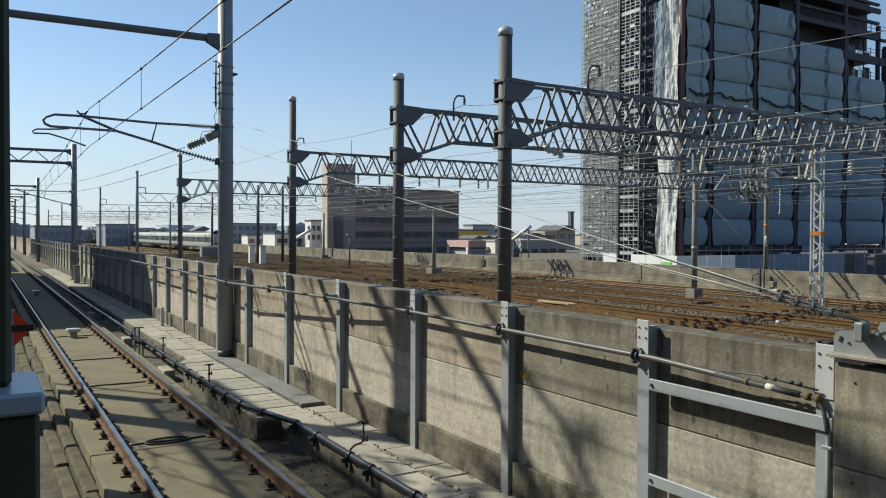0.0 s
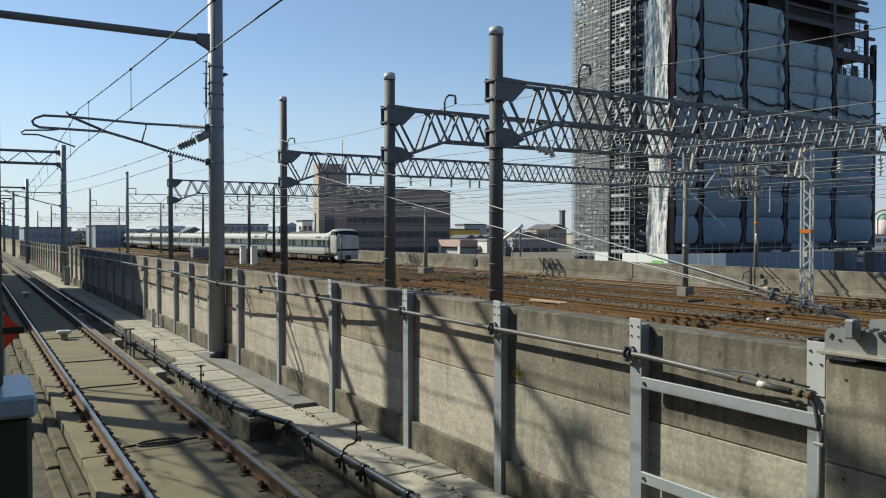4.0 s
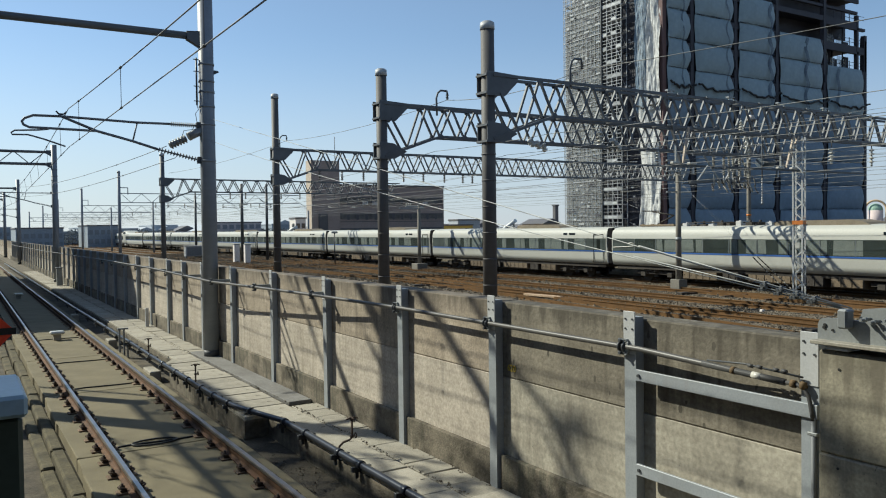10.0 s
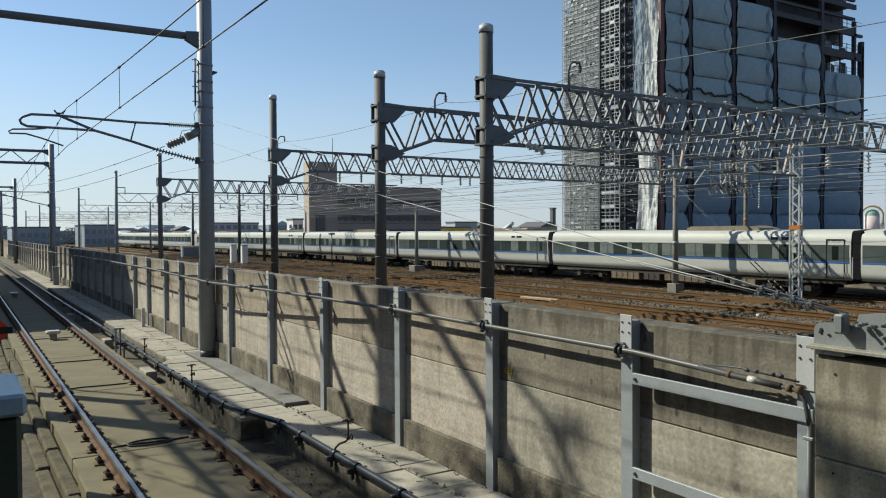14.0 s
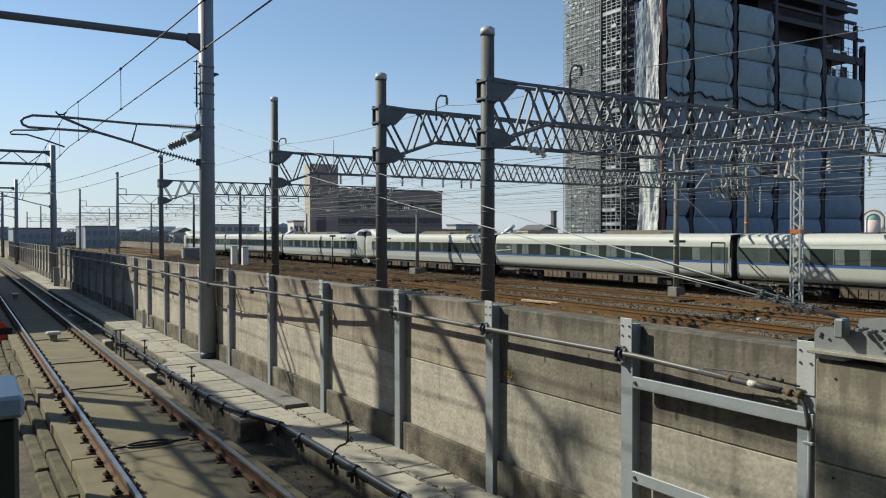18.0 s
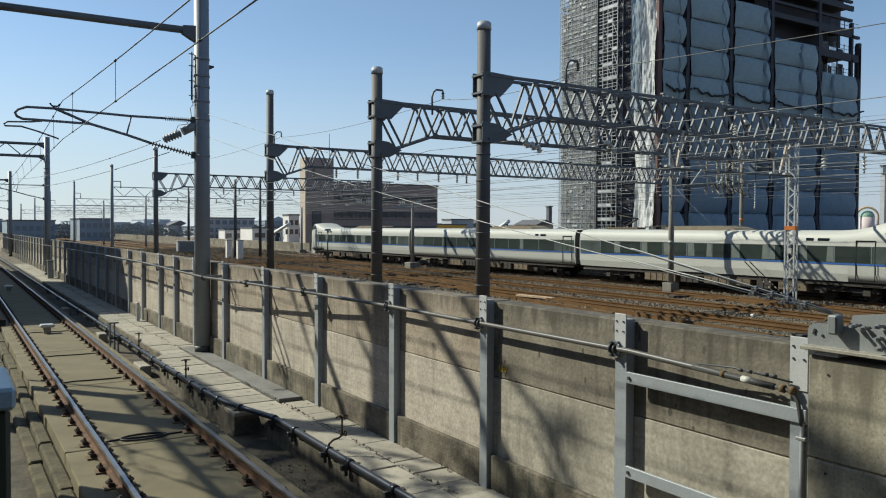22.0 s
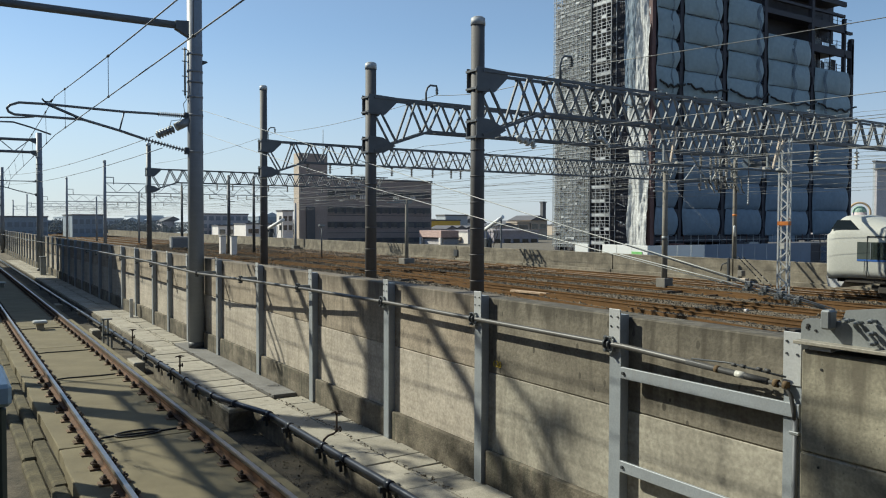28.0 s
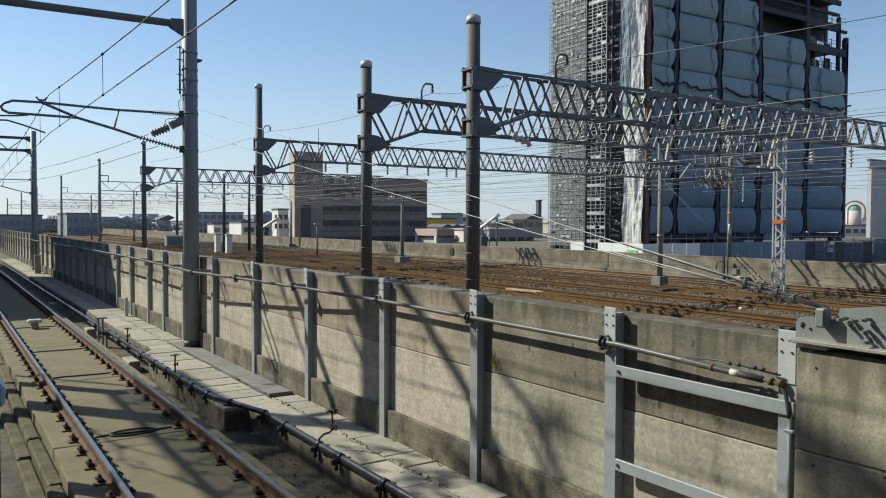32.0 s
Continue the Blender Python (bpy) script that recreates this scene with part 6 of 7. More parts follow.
part("bar", box(B(), -0.19, 0.175, -0.026, -0.021, 0.9, 0.96), M["black"], sg)

# bare trees and station block across the track, unseen, placed by their shadows
M["bark"] = surf("bark", (0.1, 0.08, 0.06), (0.06, 0.05, 0.04), 4, 0.95, bump=0.5, fine=20)


def twigs(bm, p, d, length, r, depth, rg):
    q = p + d * length
    q.x = max(-4.6, min(-1.3, q.x))
    rod(bm, p, q, r, 6, r * 0.65, False)
    if depth:
        for k in range(2):
            nd = (d + Vector((rg.uniform(-0.5, 0.3), rg.uniform(-0.8, 0.8), rg.uniform(-0.5, 0.5)))).normalized()
            twigs(bm, p.lerp(q, rg.uniform(0.5, 1.0)), nd, length * rg.uniform(0.6, 0.85), r * 0.6, depth - 1, rg)


tree = thing("bare_tree", (0, 0, 0), "leafless tree with a few long grey-brown limbs", "tree", "bare trees")
def above(pts, k=8.3):
    """The way up along the sun's rays from places (y, z) on the face of the wall."""
    return [(WALL_X - k, y + 1.3 * k, z + 1.28 * k) for y, z in pts]


def limb(pts, r0, r1, n=8):
    """A tapering bough through pts."""
    b = B()
    pts = [Vector(p) for p in pts]
    for k, (a, c) in enumerate(zip(pts, pts[1:])):
        f0, f1 = k / (len(pts) - 1), (k + 1) / (len(pts) - 1)
        rod(b, a, c + (c - a) * 0.04, r0 + (r1 - r0) * f0, n, r0 + (r1 - r0) * f1, False)
    return b


part("trunk", limb([(-3, 20.8, -0.6), (-3, 20.8, 9.0)] + above([(9.98, 0.1), (10.0, 0.7), (10.04, 1.3), (10.04, 1.9), (10.0, 2.6), (10.1, 4.2)]), 0.27, 0.2, 10), M["bark"], tree)
for pts, r0, r1 in (([(10.1, 1.2), (10.3, 1.45), (10.6, 1.73), (10.88, 1.95), (11.15, 2.18), (11.9, 3.0)], 0.17, 0.09),
                    ([(10.15, 0.8), (10.4, 1.02), (10.68, 1.22), (10.9, 1.38)], 0.09, 0.03),
                    ([(10.1, 1.2), (9.75, 1.75), (9.5, 2.3), (9.1, 3.2)], 0.07, 0.04),
                    ([(6.7, 0.1), (7.12, 0.5), (7.7, 1.05), (8.23, 1.43), (8.6, 1.73), (9.15, 2.11), (9.9, 2.7), (10.3, 3.6)], 0.1, 0.085),
                    ([(12.45, 0.6), (12.85, 1.0), (13.26, 1.43), (13.52, 1.78), (13.78, 2.11), (14.5, 3.0)], 0.04, 0.055),
                    ([(12.89, 1.19), (13.2, 1.42), (13.54, 1.7), (13.84, 1.9), (14.12, 2.11), (14.8, 2.9)], 0.022, 0.04),
                    ([(16.69, 1.32), (16.95, 1.55), (17.24, 1.8), (17.7, 2.4)], 0.03, 0.045),
                    ([(6.0, 0.5), (6.35, 0.95), (6.75, 1.2), (7.15, 1.46), (7.5, 1.78), (7.9, 2.1), (8.6, 2.9)], 0.05, 0.06)):
    part("limb", limb(above(pts), r0, r1), M["bark"], tree)
b_ = B()
rg = random.Random(12)
for k in range(10):      # soft clumps of far twigs near the pier
    y, z = rg.gauss(6.15, 0.16), rg.gauss(0.85, 0.2)
    p_ = Vector(above([(y, z)], 11.0)[0])
    for q in range(3):
        rod(b_, p_, p_ + Vector((rg.uniform(-0.1, 0.1), rg.uniform(-0.35, 0.35), rg.uniform(-0.3, 0.3))), 0.035, 6, 0.015, False)
for k in range(22):      # boughs that shade the walkway
    y = rg.uniform(5.6, 8.6)
    p_ = Vector((rg.uniform(4.3, 5.2) - 7.8, y + 1.3 * 7.8, 1.28 * 7.8))
    twigs(b_, p_, Vector((rg.uniform(-0.3, 0.3), rg.uniform(-0.8, 0.8), rg.uniform(-0.2, 0.4))).normalized(), 0.55, 0.05, 2, rg)
for k in range(16):
    y, z = rg.uniform(6.4, 12.2), rg.uniform(2.3, 4.6)
    twigs(b_, Vector(above([(y, z)])[0]), Vector((rg.uniform(-0.4, 0.4), rg.uniform(-0.8, 0.8), rg.uniform(0.1, 0.8))).normalized(), 0.9, 0.022, 3, rg)
for k in range(7):
    twigs(b_, Vector((-2.6, rg.uniform(13.0, 19.0), rg.uniform(5.5, 8.5))), Vector((rg.uniform(-0.4, 0.4), rg.uniform(-0.8, 0.8), rg.uniform(-0.3, 0.7))).normalized(), 1.1, 0.03, 3, rg)
part("crown", b_, M["bark"], tree, "open crown of bare twigs")
tree2 = thing("bare_tree", (0, 0, 0), "tall leafless tree with long grey-brown limbs", "tree", "bare trees")
part("trunk", tube(B(), [(-8, 14, -0.6), (-8, 14, 10), (-8.2, 13.8, 15), (-8.4, 13.4, 19)], 0.22, 10), M["bark"], tree2)
part("limb", tube(B(), [(-8, 14, 15.6), (-8, 17, 16.8), (-8, 19.1, 17.75), (-8, 19.6, 18.0), (-8, 20.1, 18.25)], 0.12, 8), M["bark"], tree2)
b_ = B()
for k in range(16):
    f = rg.uniform(0.55, 1.0)
    p_ = Vector((-8, 14, 15.6)).lerp(Vector((-8, 20.1, 18.2)), f)
    for q in range(2):
        e_ = p_ + Vector((rg.uniform(-0.2, 0.2), rg.uniform(-0.6, 0.4), rg.uniform(-0.45, 0.35)))
        rod(b_, p_, e_, 0.07, 6, 0.04, False)
        rod(b_, e_, e_ + Vector((0, rg.uniform(-0.3, 0.3), rg.uniform(-0.3, 0.1))), 0.05, 6, 0.02, False)
part("crown", b_, M["bark"], tree2, "open crown of bare twigs")
# unseen slatted roof on two posts, added to lay lattice shade on the slab
cn = thing("platform_canopy", (0.17, 0, 0), "unseen slatted roof added to shade the slab track", "canopy")
for k in range(9):
    x = -5.6 + k * 0.17
    part("slat", box(B(), x, x + 0.085, 14.0, 26.2, 10.2, 10.23), M["darksteel"], cn)
part("chord", rod(B(), (-5.63, 26.3, 10.2), (-5.63, 14.0, 10.2), 0.07, 8), M["steel"], cn)
part("chord", rod(B(), (-4.1, 26.3, 10.2), (-4.1, 14.0, 10.2), 0.06, 8), M["steel"], cn)
for k in range(9):
    a_, b2_, c_ = Vector((-5.63, 26.3 - k * 1.35, 10.2)), Vector((-4.1, 25.6 - k * 1.35, 10.2)), Vector((-5.63, 24.95 - k * 1.35, 10.2))
    part("brace", rod(B(), a_, b2_, 0.035, 6), M["steel"], cn)
    part("brace", rod(B(), b2_, c_, 0.035, 6), M["steel"], cn)
for x, y in ((-4.8, 14.4), (-4.8, 26.0)):
    part("post", rod(B(), (x, y, -0.6), (x, y, 10.15), 0.05, 10), M["steel"], cn)
# two plain poles out of view, added for the shadow bars they cast
for x, y, h in ((-1.2, 20.6, 5.6), (-1.0, 13.2, 4.2)):
    cpn = thing("canopy_post", (x, y, -0.6), "unseen steel post added to cast a bar of shadow", "post", "canopy posts")
    part("shaft", box(B(), -0.12, 0.12, -0.12, 0.12, 0, h), M["steel"], cpn)
# added out of view to bound the skylight: hall behind the platform end, street beyond
hall = thing("station_hall", (0, -8, -0.62), "unseen wide roof added behind the platform end to block skylight", "station")
part("roof", box(B(), -22, 34, -70, 0, 9.2, 9.8), M["darksteel"], hall)
part("rear_wall", box(B(), -22, 34, -70.4, -70, 0, 9.8), M["parapet"], hall)
for x in (-21.5, -7, 33):
    for y in (-60, -40, -20, -1):
        part("column", box(B(), x - 0.2, x + 0.2, y - 0.2, y + 0.2, 0, 9.2), M["steel"], hall)
for k, (y0, y1, h) in enumerate(((-60, -32, 13), (-30, -6, 15), (-4, 18, 14), (19, 38, 13.5), (58, 82, 15), (84, 110, 13), (112, 150, 14))):
    house("street_block", -34.0, -17.0 if y0 < 50 else -8.0, y0, y1, h, M[("brick", "grey", "beige")[k % 3]], "unseen plain block added to bound the skylight", (3.0, 6.0, 9.0), 4, group="street buildings")
sb = thing("station_block", (-13.0, 39.3, -0.6), "plain concrete station building beside the track", "building")
part("wall", box(B(), 0, 11.6, 0.3, 15.7, 0, 10.9), M["walkway"], sb)
part("roof", box(B(), -0.3, 11.9, 0, 16, 10.9, 11.2), M["darksteel"], sb)


# ---- yard equipment and wires ----
def round_pole(name, x, y, top, r, mat, label, cat, foot=0.0, group=""):
    p = thing(name, (x, y, -0.6), label, cat, group)
    part("shaft", rod(B(), (0, 0, 0), (0, 0, top + 0.6), r * 1.15, 16, r * 0.9), mat, p)
    if foot:
        part("footing", box(B(), -foot, foot, -foot, foot, -0.1, 0.66, 0.02), M["conc_pole"], p, "square concrete footing")
    return p


cp = round_pole("concrete_pole", 33.2, 29.28, 5.9, 0.145, M["conc_pole"], "pale concrete pole on a square footing beside the track", "pole", 0.32)
part("band", rod(B(), (0, 0, 2.75), (0, 0, 2.95), 0.165, 16), M["galv"], cp)
for z in (5.4, 6.5, 7.1):
    part("crossarm", box(B(), -0.9, 0.9, -0.05, 0.05, z - 0.04, z + 0.04), M["galv"], cp)
cp2 = round_pole("concrete_pole", 40.65, 30.4, 8.0, 0.13, M["conc_pole"], "pale concrete pole behind the parapet with switchgear", "pole")
part("band", rod(B(), (0, 0, 4.1), (0, 0, 4.22), 0.142, 16), M["orange"], cp2, "orange marker band")
part("floodlight", tube(B(), [(-0.1, -0.1, 2.9), (-0.35, -0.25, 3.15), (-0.5, -0.35, 3.5)], 0.06, 8), M["hoard"], cp2, "small white lamp arm")
# switch rack: bars, tall porcelain stacks, loops and struts
rack = thing("switch_rack", (38.0, 30.2, 0), "crowded rack of white and brown insulators with copper loops", "switchgear")
rk = random.Random(5)
for a, b in (((-3.1, -0.25, 5.4), (2.5, -0.25, 5.75)), ((-3.1, 0.3, 5.35), (2.5, 0.3, 5.7)), ((-2.2, -0.25, 7.02), (3.4, -0.25, 7.12)), ((-2.2, 0.3, 7.02), (3.4, 0.3, 7.12)), ((-1.4, -0.3, 6.25), (5.2, -0.3, 6.35))):
    part("bar", bar(B(), a, b, 0.09, 0.08, (0, 1, 0)), M["steel"], rack)
for x, z0, z1, r in ((-1.27, 6.95, 6.3, 0.14), (-0.4, 6.95, 5.85, 0.13), (0.05, 6.95, 5.75, 0.13), (0.42, 6.95, 5.9, 0.14), (1.02, 6.98, 5.8, 0.15), (1.5, 6.6, 5.75, 0.13), (1.92, 6.5, 5.7, 0.13)):
    part("insulator", insulator(B(), (x, -0.4, z0), (x + rk.uniform(-0.04, 0.04), -0.4, z1), r * 0.78, 9, 0.6), M["worn_porcelain"], rack, "tall stacked porcelain insulator")
    part("contact", rod(B(), (x, -0.4, z1), (x + 0.02, -0.42, 5.2), 0.035, 6), M["galv"], rack)
for x, z, m in ((-0.68, 5.4, "brownins"), (-0.15, 5.55, "porcelain"), (0.25, 5.6, "brownins"), (0.75, 5.5, "brownins"), (1.25, 5.6, "porcelain"), (1.75, 5.55, "brownins"), (2.2, 5.6, "porcelain")):
    part("insulator", insulator(B(), (x, 0.2, z), (x + rk.uniform(-0.08, 0.08), 0.1, z - 0.45), 0.09, 4, 0.5), M[m if m == "brownins" else "worn_porcelain"], rack)
for k in range(13):
    x, z = -0.7 + k * 0.25, rk.uniform(5.3, 5.9)
    part("link", tube(B(), [(x, -0.45, z), (x + 0.12, -0.55, z - rk.uniform(0.2, 0.5)), (x + 0.3, -0.5, z - rk.uniform(0.3, 0.7)), (x + rk.uniform(0.2, 0.6), -0.2, z - 0.2)], 0.03, 6), M["wirelight" if k % 3 else "under"], rack)
for a, b in (((-2.0, -0.3, 6.97), (-0.5, -0.3, 5.4)), ((-1.4, -0.1, 6.4), (-2.3, -0.1, 5.5)), ((2.06, -0.3, 6.84), (2.95, -0.3, 7.85)), ((1.7, -0.2, 6.9), (2.5, -0.2, 7.9)), ((0.5, 0.2, 5.6), (1.5, 0.2, 6.9)), ((2.4, -0.1, 5.7), (1.6, -0.1, 6.9))):
    part("strut", bar(B(), a, b, 0.075, 0.075, (0, 1, 0)), M["galv"], rack, "pale galvanised strut")
part("tall_insulator", insulator(B(), (1.67, -0.4, 8.2), (1.67, -0.4, 7.1), 0.27, 4, 0.35), M["porcelain"], rack, "large four-skirt porcelain insulator")
part("drum", rod(B(), (3.25, -0.1, 6.74), (4.4, -0.1, 6.78), 0.3, 16), M["drumblue"], rack, "blue-grey drum")

p67 = round_pole("concrete_pole", 33.2, 57.4, 5.0, 0.145, M["conc_pole"], "brown concrete pole with crossarms beside the track", "pole", 0.5)
for z, x0 in ((5.35, -1.9), (5.5, -1.3)):
    part("crossarm", box(B(), x0, 0.5, -0.05, 0.05, z - 0.05, z + 0.05), M["galv"], p67)
for x in (-1.2, -1.0, -0.8):
    part("pin_insulator", rod(B(), (x, 0, 5.55), (x, 0, 5.78), 0.05, 8), M["porcelain"], p67)
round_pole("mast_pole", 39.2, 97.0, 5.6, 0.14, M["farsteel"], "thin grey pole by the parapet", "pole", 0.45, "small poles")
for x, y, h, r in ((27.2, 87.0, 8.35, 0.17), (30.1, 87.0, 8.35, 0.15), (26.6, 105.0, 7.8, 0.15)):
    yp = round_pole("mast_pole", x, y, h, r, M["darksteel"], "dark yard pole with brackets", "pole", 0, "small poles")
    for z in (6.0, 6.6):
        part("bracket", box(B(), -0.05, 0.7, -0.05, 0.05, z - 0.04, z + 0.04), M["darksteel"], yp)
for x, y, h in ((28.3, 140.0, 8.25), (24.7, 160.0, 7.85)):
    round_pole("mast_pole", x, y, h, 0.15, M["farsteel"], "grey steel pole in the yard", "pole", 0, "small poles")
lp = round_pole("yard_lamp", 31.9, 72.1, 2.7, 0.06, M["darksteel"], "low yard lamp on a thin post", "lamp")
part("head", box(B(), -0.3, 0.3, -0.15, 0.15, 3.25, 3.45, 0.04), M["galv"], lp)
for x, y in ((26.2, 86.1), (26.35, 82.7)):
    rb = thing("relay_box", (x, y, -0.6), "tall white trackside relay box", "equipment box", "relay boxes")
    part("case", box(B(), -0.3, 0.3, -0.3, 0.3, 0, 2.1, 0.03), M["white"], rb)
    part("lid", box(B(), -0.34, 0.34, -0.34, 0.34, 2.1, 2.2, 0.02), M["galv"], rb)
gb_ = thing("equipment_cabinet", (25.6, 102.5, -0.6), "wide grey equipment cabinet on legs", "cabinet")
part("case", box(B(), -1.1, 1.1, -0.5, 0.5, 0.45, 1.75, 0.03), M["nosegrey"], gb_)
part("front_panel", box(B(), -0.92, 0.92, -0.53, -0.5, 0.52, 1.62, 0.01), M["panelgrey"], gb_, "dull grey front panel")
part("lid", box(B(), -1.18, 1.18, -0.58, 0.58, 1.75, 1.82, 0.01), M["white"], gb_)
for sx in (-1, 1):
    part("leg", box(B(), sx * 1.0 - 0.05, sx * 1.0 + 0.05, -0.4, 0.4, 0, 0.45), M["darksteel"], gb_)
pm = thing("point_machine", (39.2, 28.6, -0.55), "tan trackside box with a pale hose by the parapet", "equipment box")
part("case", box(B(), -0.2, 0.2, -0.2, 0.2, 0.0, 0.42, 0.02), M["beige"], pm)
part("upper_case", box(B(), -0.05, 0.3, 0.15, 0.45, 0.5, 0.85, 0.02), M["conc_pole"], pm)
part("stem", box(B(), 0.08, 0.16, 0.26, 0.34, 0, 0.5), M["darksteel"], pm)
part("hose", tube(B(), [(-0.2, 0.2, 0.2), (-0.5, 0.5, 0.05), (-0.7, 0.9, 0.25), (-0.8, 1.2, 0.1)], 0.04, 8), M["galv"], pm)
vp = thing("valve_post", (39.6, 30.0, -0.5), "dark valve post against the parapet", "valve")
part("post", box(B(), -0.07, 0.07, -0.07, 0.07, 0, 1.5, 0.02), M["darksteel"], vp)
part("arm", tube(B(), [(-0.05, 0.05, 1.2), (-0.2, 0.3, 1.1), (-0.2, 0.4, 0.7)], 0.035, 8), M["darksteel"], vp)
sgn = thing("signal_sign", (39.7, 60.0, -0.5), "dark plate on the parapet", "sign")
part("plate", box(B(), 0.2, 0.27, -0.3, 0.3, 0.5, 1.1), M["darksteel"], sgn)
pc = thing("white_stone", (27.0, 19.6, -0.5), "small white marker stone on the ballast", "marker")
part("stone", box(B(), -0.07, 0.07, -0.08, 0.08, 0, 0.12, 0.03), M["white"], pc)
ps = thing("weathered_plank", pose(24.27, 29.9, -0.42, 0, 0, 6), "pale weathered plank lying along the track", "plank")
part("board", box(B(), -0.14, 0.14, -1.25, 1.25, 0, 0.1, 0.01), M["plank"], ps)
# chevron-striped guard on a stay
gu = thing("pole_guy", (0, 0, 0), "two thin guy wires with black and pale striped guards", "guy wire")
for foot in (Vector((34.3, 23.3, -0.5)), Vector((34.6, 23.1, -0.5))):
    head = Vector((33.2, 29.15, 5.3))
    part("wire", rod(B(), foot, head, 0.004, 6), M["wire"], gu)
    for k in range(13):
        a, b = foot.lerp(head, 0.02 + 0.3 * k / 13), foot.lerp(head, 0.02 + 0.3 * (k + 1) / 13)
        part("stripe", rod(B(), a, b, 0.03, 8), M["black"] if k % 2 == 0 or k > 6 else M["conc_pole"], gu)

# drop arms with insulators under the gantries
da = {}
da["stay"] = mesh_of("stay_tube", rod(B(), (0.05, 0, 6.4), (1.5, 0, 5.5), 0.025, 6), M["galv"])
da["arm"] = mesh_of("arm_tube", rod(B(), (0.05, 0, 5.5), (1.7, 0, 5.35), 0.025, 6), M["galv"])
da["ins"] = mesh_of("insulator", insulator(B(), (0.1, 0, 5.5), (0.55, 0, 5.46), 0.07, 6), M["porcelain"])
da["ins2"] = mesh_of("insulator", insulator(B(), (0, 0, 6.9), (0, 0, 6.3), 0.11, 5, 0.4), M["brownins"])
GY = [g[1] for g in GANTRIES]
for gx0, gy, gx1, _ in GANTRIES[2:7]:
    for off in OFFS:
        x = yard_x(gy) + off - 1.9
        if gy < 60:
            x *= 48.0 / gy
        if x < gx0 + 2:
            continue
        d = thing("drop_arm", LARGER @ Matrix.Translation((x, 48.0, 0)) if gy < 60 else (x, gy, 0), "drop arm with ribbed insulators below the gantry", "drop arm", "drop arms")
        if gy > 60:
            piece("stay_tube", da["stay"], d)
            piece("arm_tube", da["arm"], d)
            piece("insulator", da["ins"], d)
        piece("insulator", da["ins2"], d, Matrix.Translation((0.9, 0, 0)))
        piece("insulator", da["ins2"], d, Matrix.Translation((2.5, 0, 0)))

# wires of the yard
yw = thing("yard_overhead_lines", (0, 0, 0), "web of thin overhead wires above the yard", "overhead line", "overhead lines")
WY = [-12] + GY
for off in OFFS:
    for y0, y1 in zip(WY, WY[1:]):
        xa, xb = yard_x(y0) + off, yard_x(y1) + off
        part("contact_wire", tube(B(), [(xa + 0.15, y0, 4.75), (xb - 0.15, y1, 4.75)], 0.008, 5), M["wirelight"], yw)
        part("messenger", tube(B(), sag_line((xa, y0, 5.65), (xb, y1, 5.65), 0.3 if y1 - y0 > 20 else 0.05, 8), 0.009, 5), M["wirelight"], yw)
for dx, z, m in ((2.6, 6.35, "wirelight"), (6.5, 6.35, "wire"), (9.6, 6.35, "wirelight"), (14.0, 6.4, "wire"), (18.5, 6.3, "wire"), (22.5, 6.4, "wirelight"), (24.0, 8.75, "wirelight")):
    for (gx0, y0, _, _), (gx1, y1, _, _) in zip([(15.4, -12, 0, 0)] + GANTRIES, GANTRIES):
        part("feeder", tube(B(), sag_line((gx0 + dx, y0, z), (gx1 + dx, y1, z), 0.35 if y1 - y0 > 20 else 0.05, 8), 0.01, 5), M[m], yw)
hk = [(21.4, 57.1, 10.0), (18.25, 29.0, 8.75), (19.75, 22.0, 8.95)]
for (x, y, z) in hk:
    g = thing("gooseneck", (x, y, z), "curved steel gooseneck with an insulator", "bracket", "goosenecks")
    part("neck", tube(B(), [(-0.5, 0, -0.85), (-0.52, 0, -0.1), (-0.45, 0, 0.12), (-0.3, 0, 0.25), (0.02, 0, 0.25), (0.04, 0, 0.15)], 0.045, 8), M["steel"], g)
    part("insulator", insulator(B(), (0.04, 0, 0.15), (0.04, 0, -0.12), 0.08, 4, 0.5), M["darksteel"], g)
for a, b in zip([(17.5, 79.0, 8.9)] + hk, hk + [(25.5, -6.0, 9.4)]):
    part("feeder", tube(B(), sag_line((a[0], a[1], a[2] - 0.15), (b[0], b[1], b[2] - 0.15), 0.3, 8), 0.014, 5), M["wirelight"], yw)
# porcelain saddles on the nearest gantry
for x in (24.5, 28.2, 31.6, 35.0):
    s_ = thing("saddle_insulator", (x, 22.0, 8.25), "white saddle insulator on the gantry", "insulator", "saddle insulators")
    part("body", rod(B(), (0, 0, 0), (0, 0, 0.16), 0.1, 8), M["porcelain"], s_)
    part("cap", box(B(), -0.2, 0.2, -0.08, 0.08, 0.16, 0.22), M["galv"], s_)
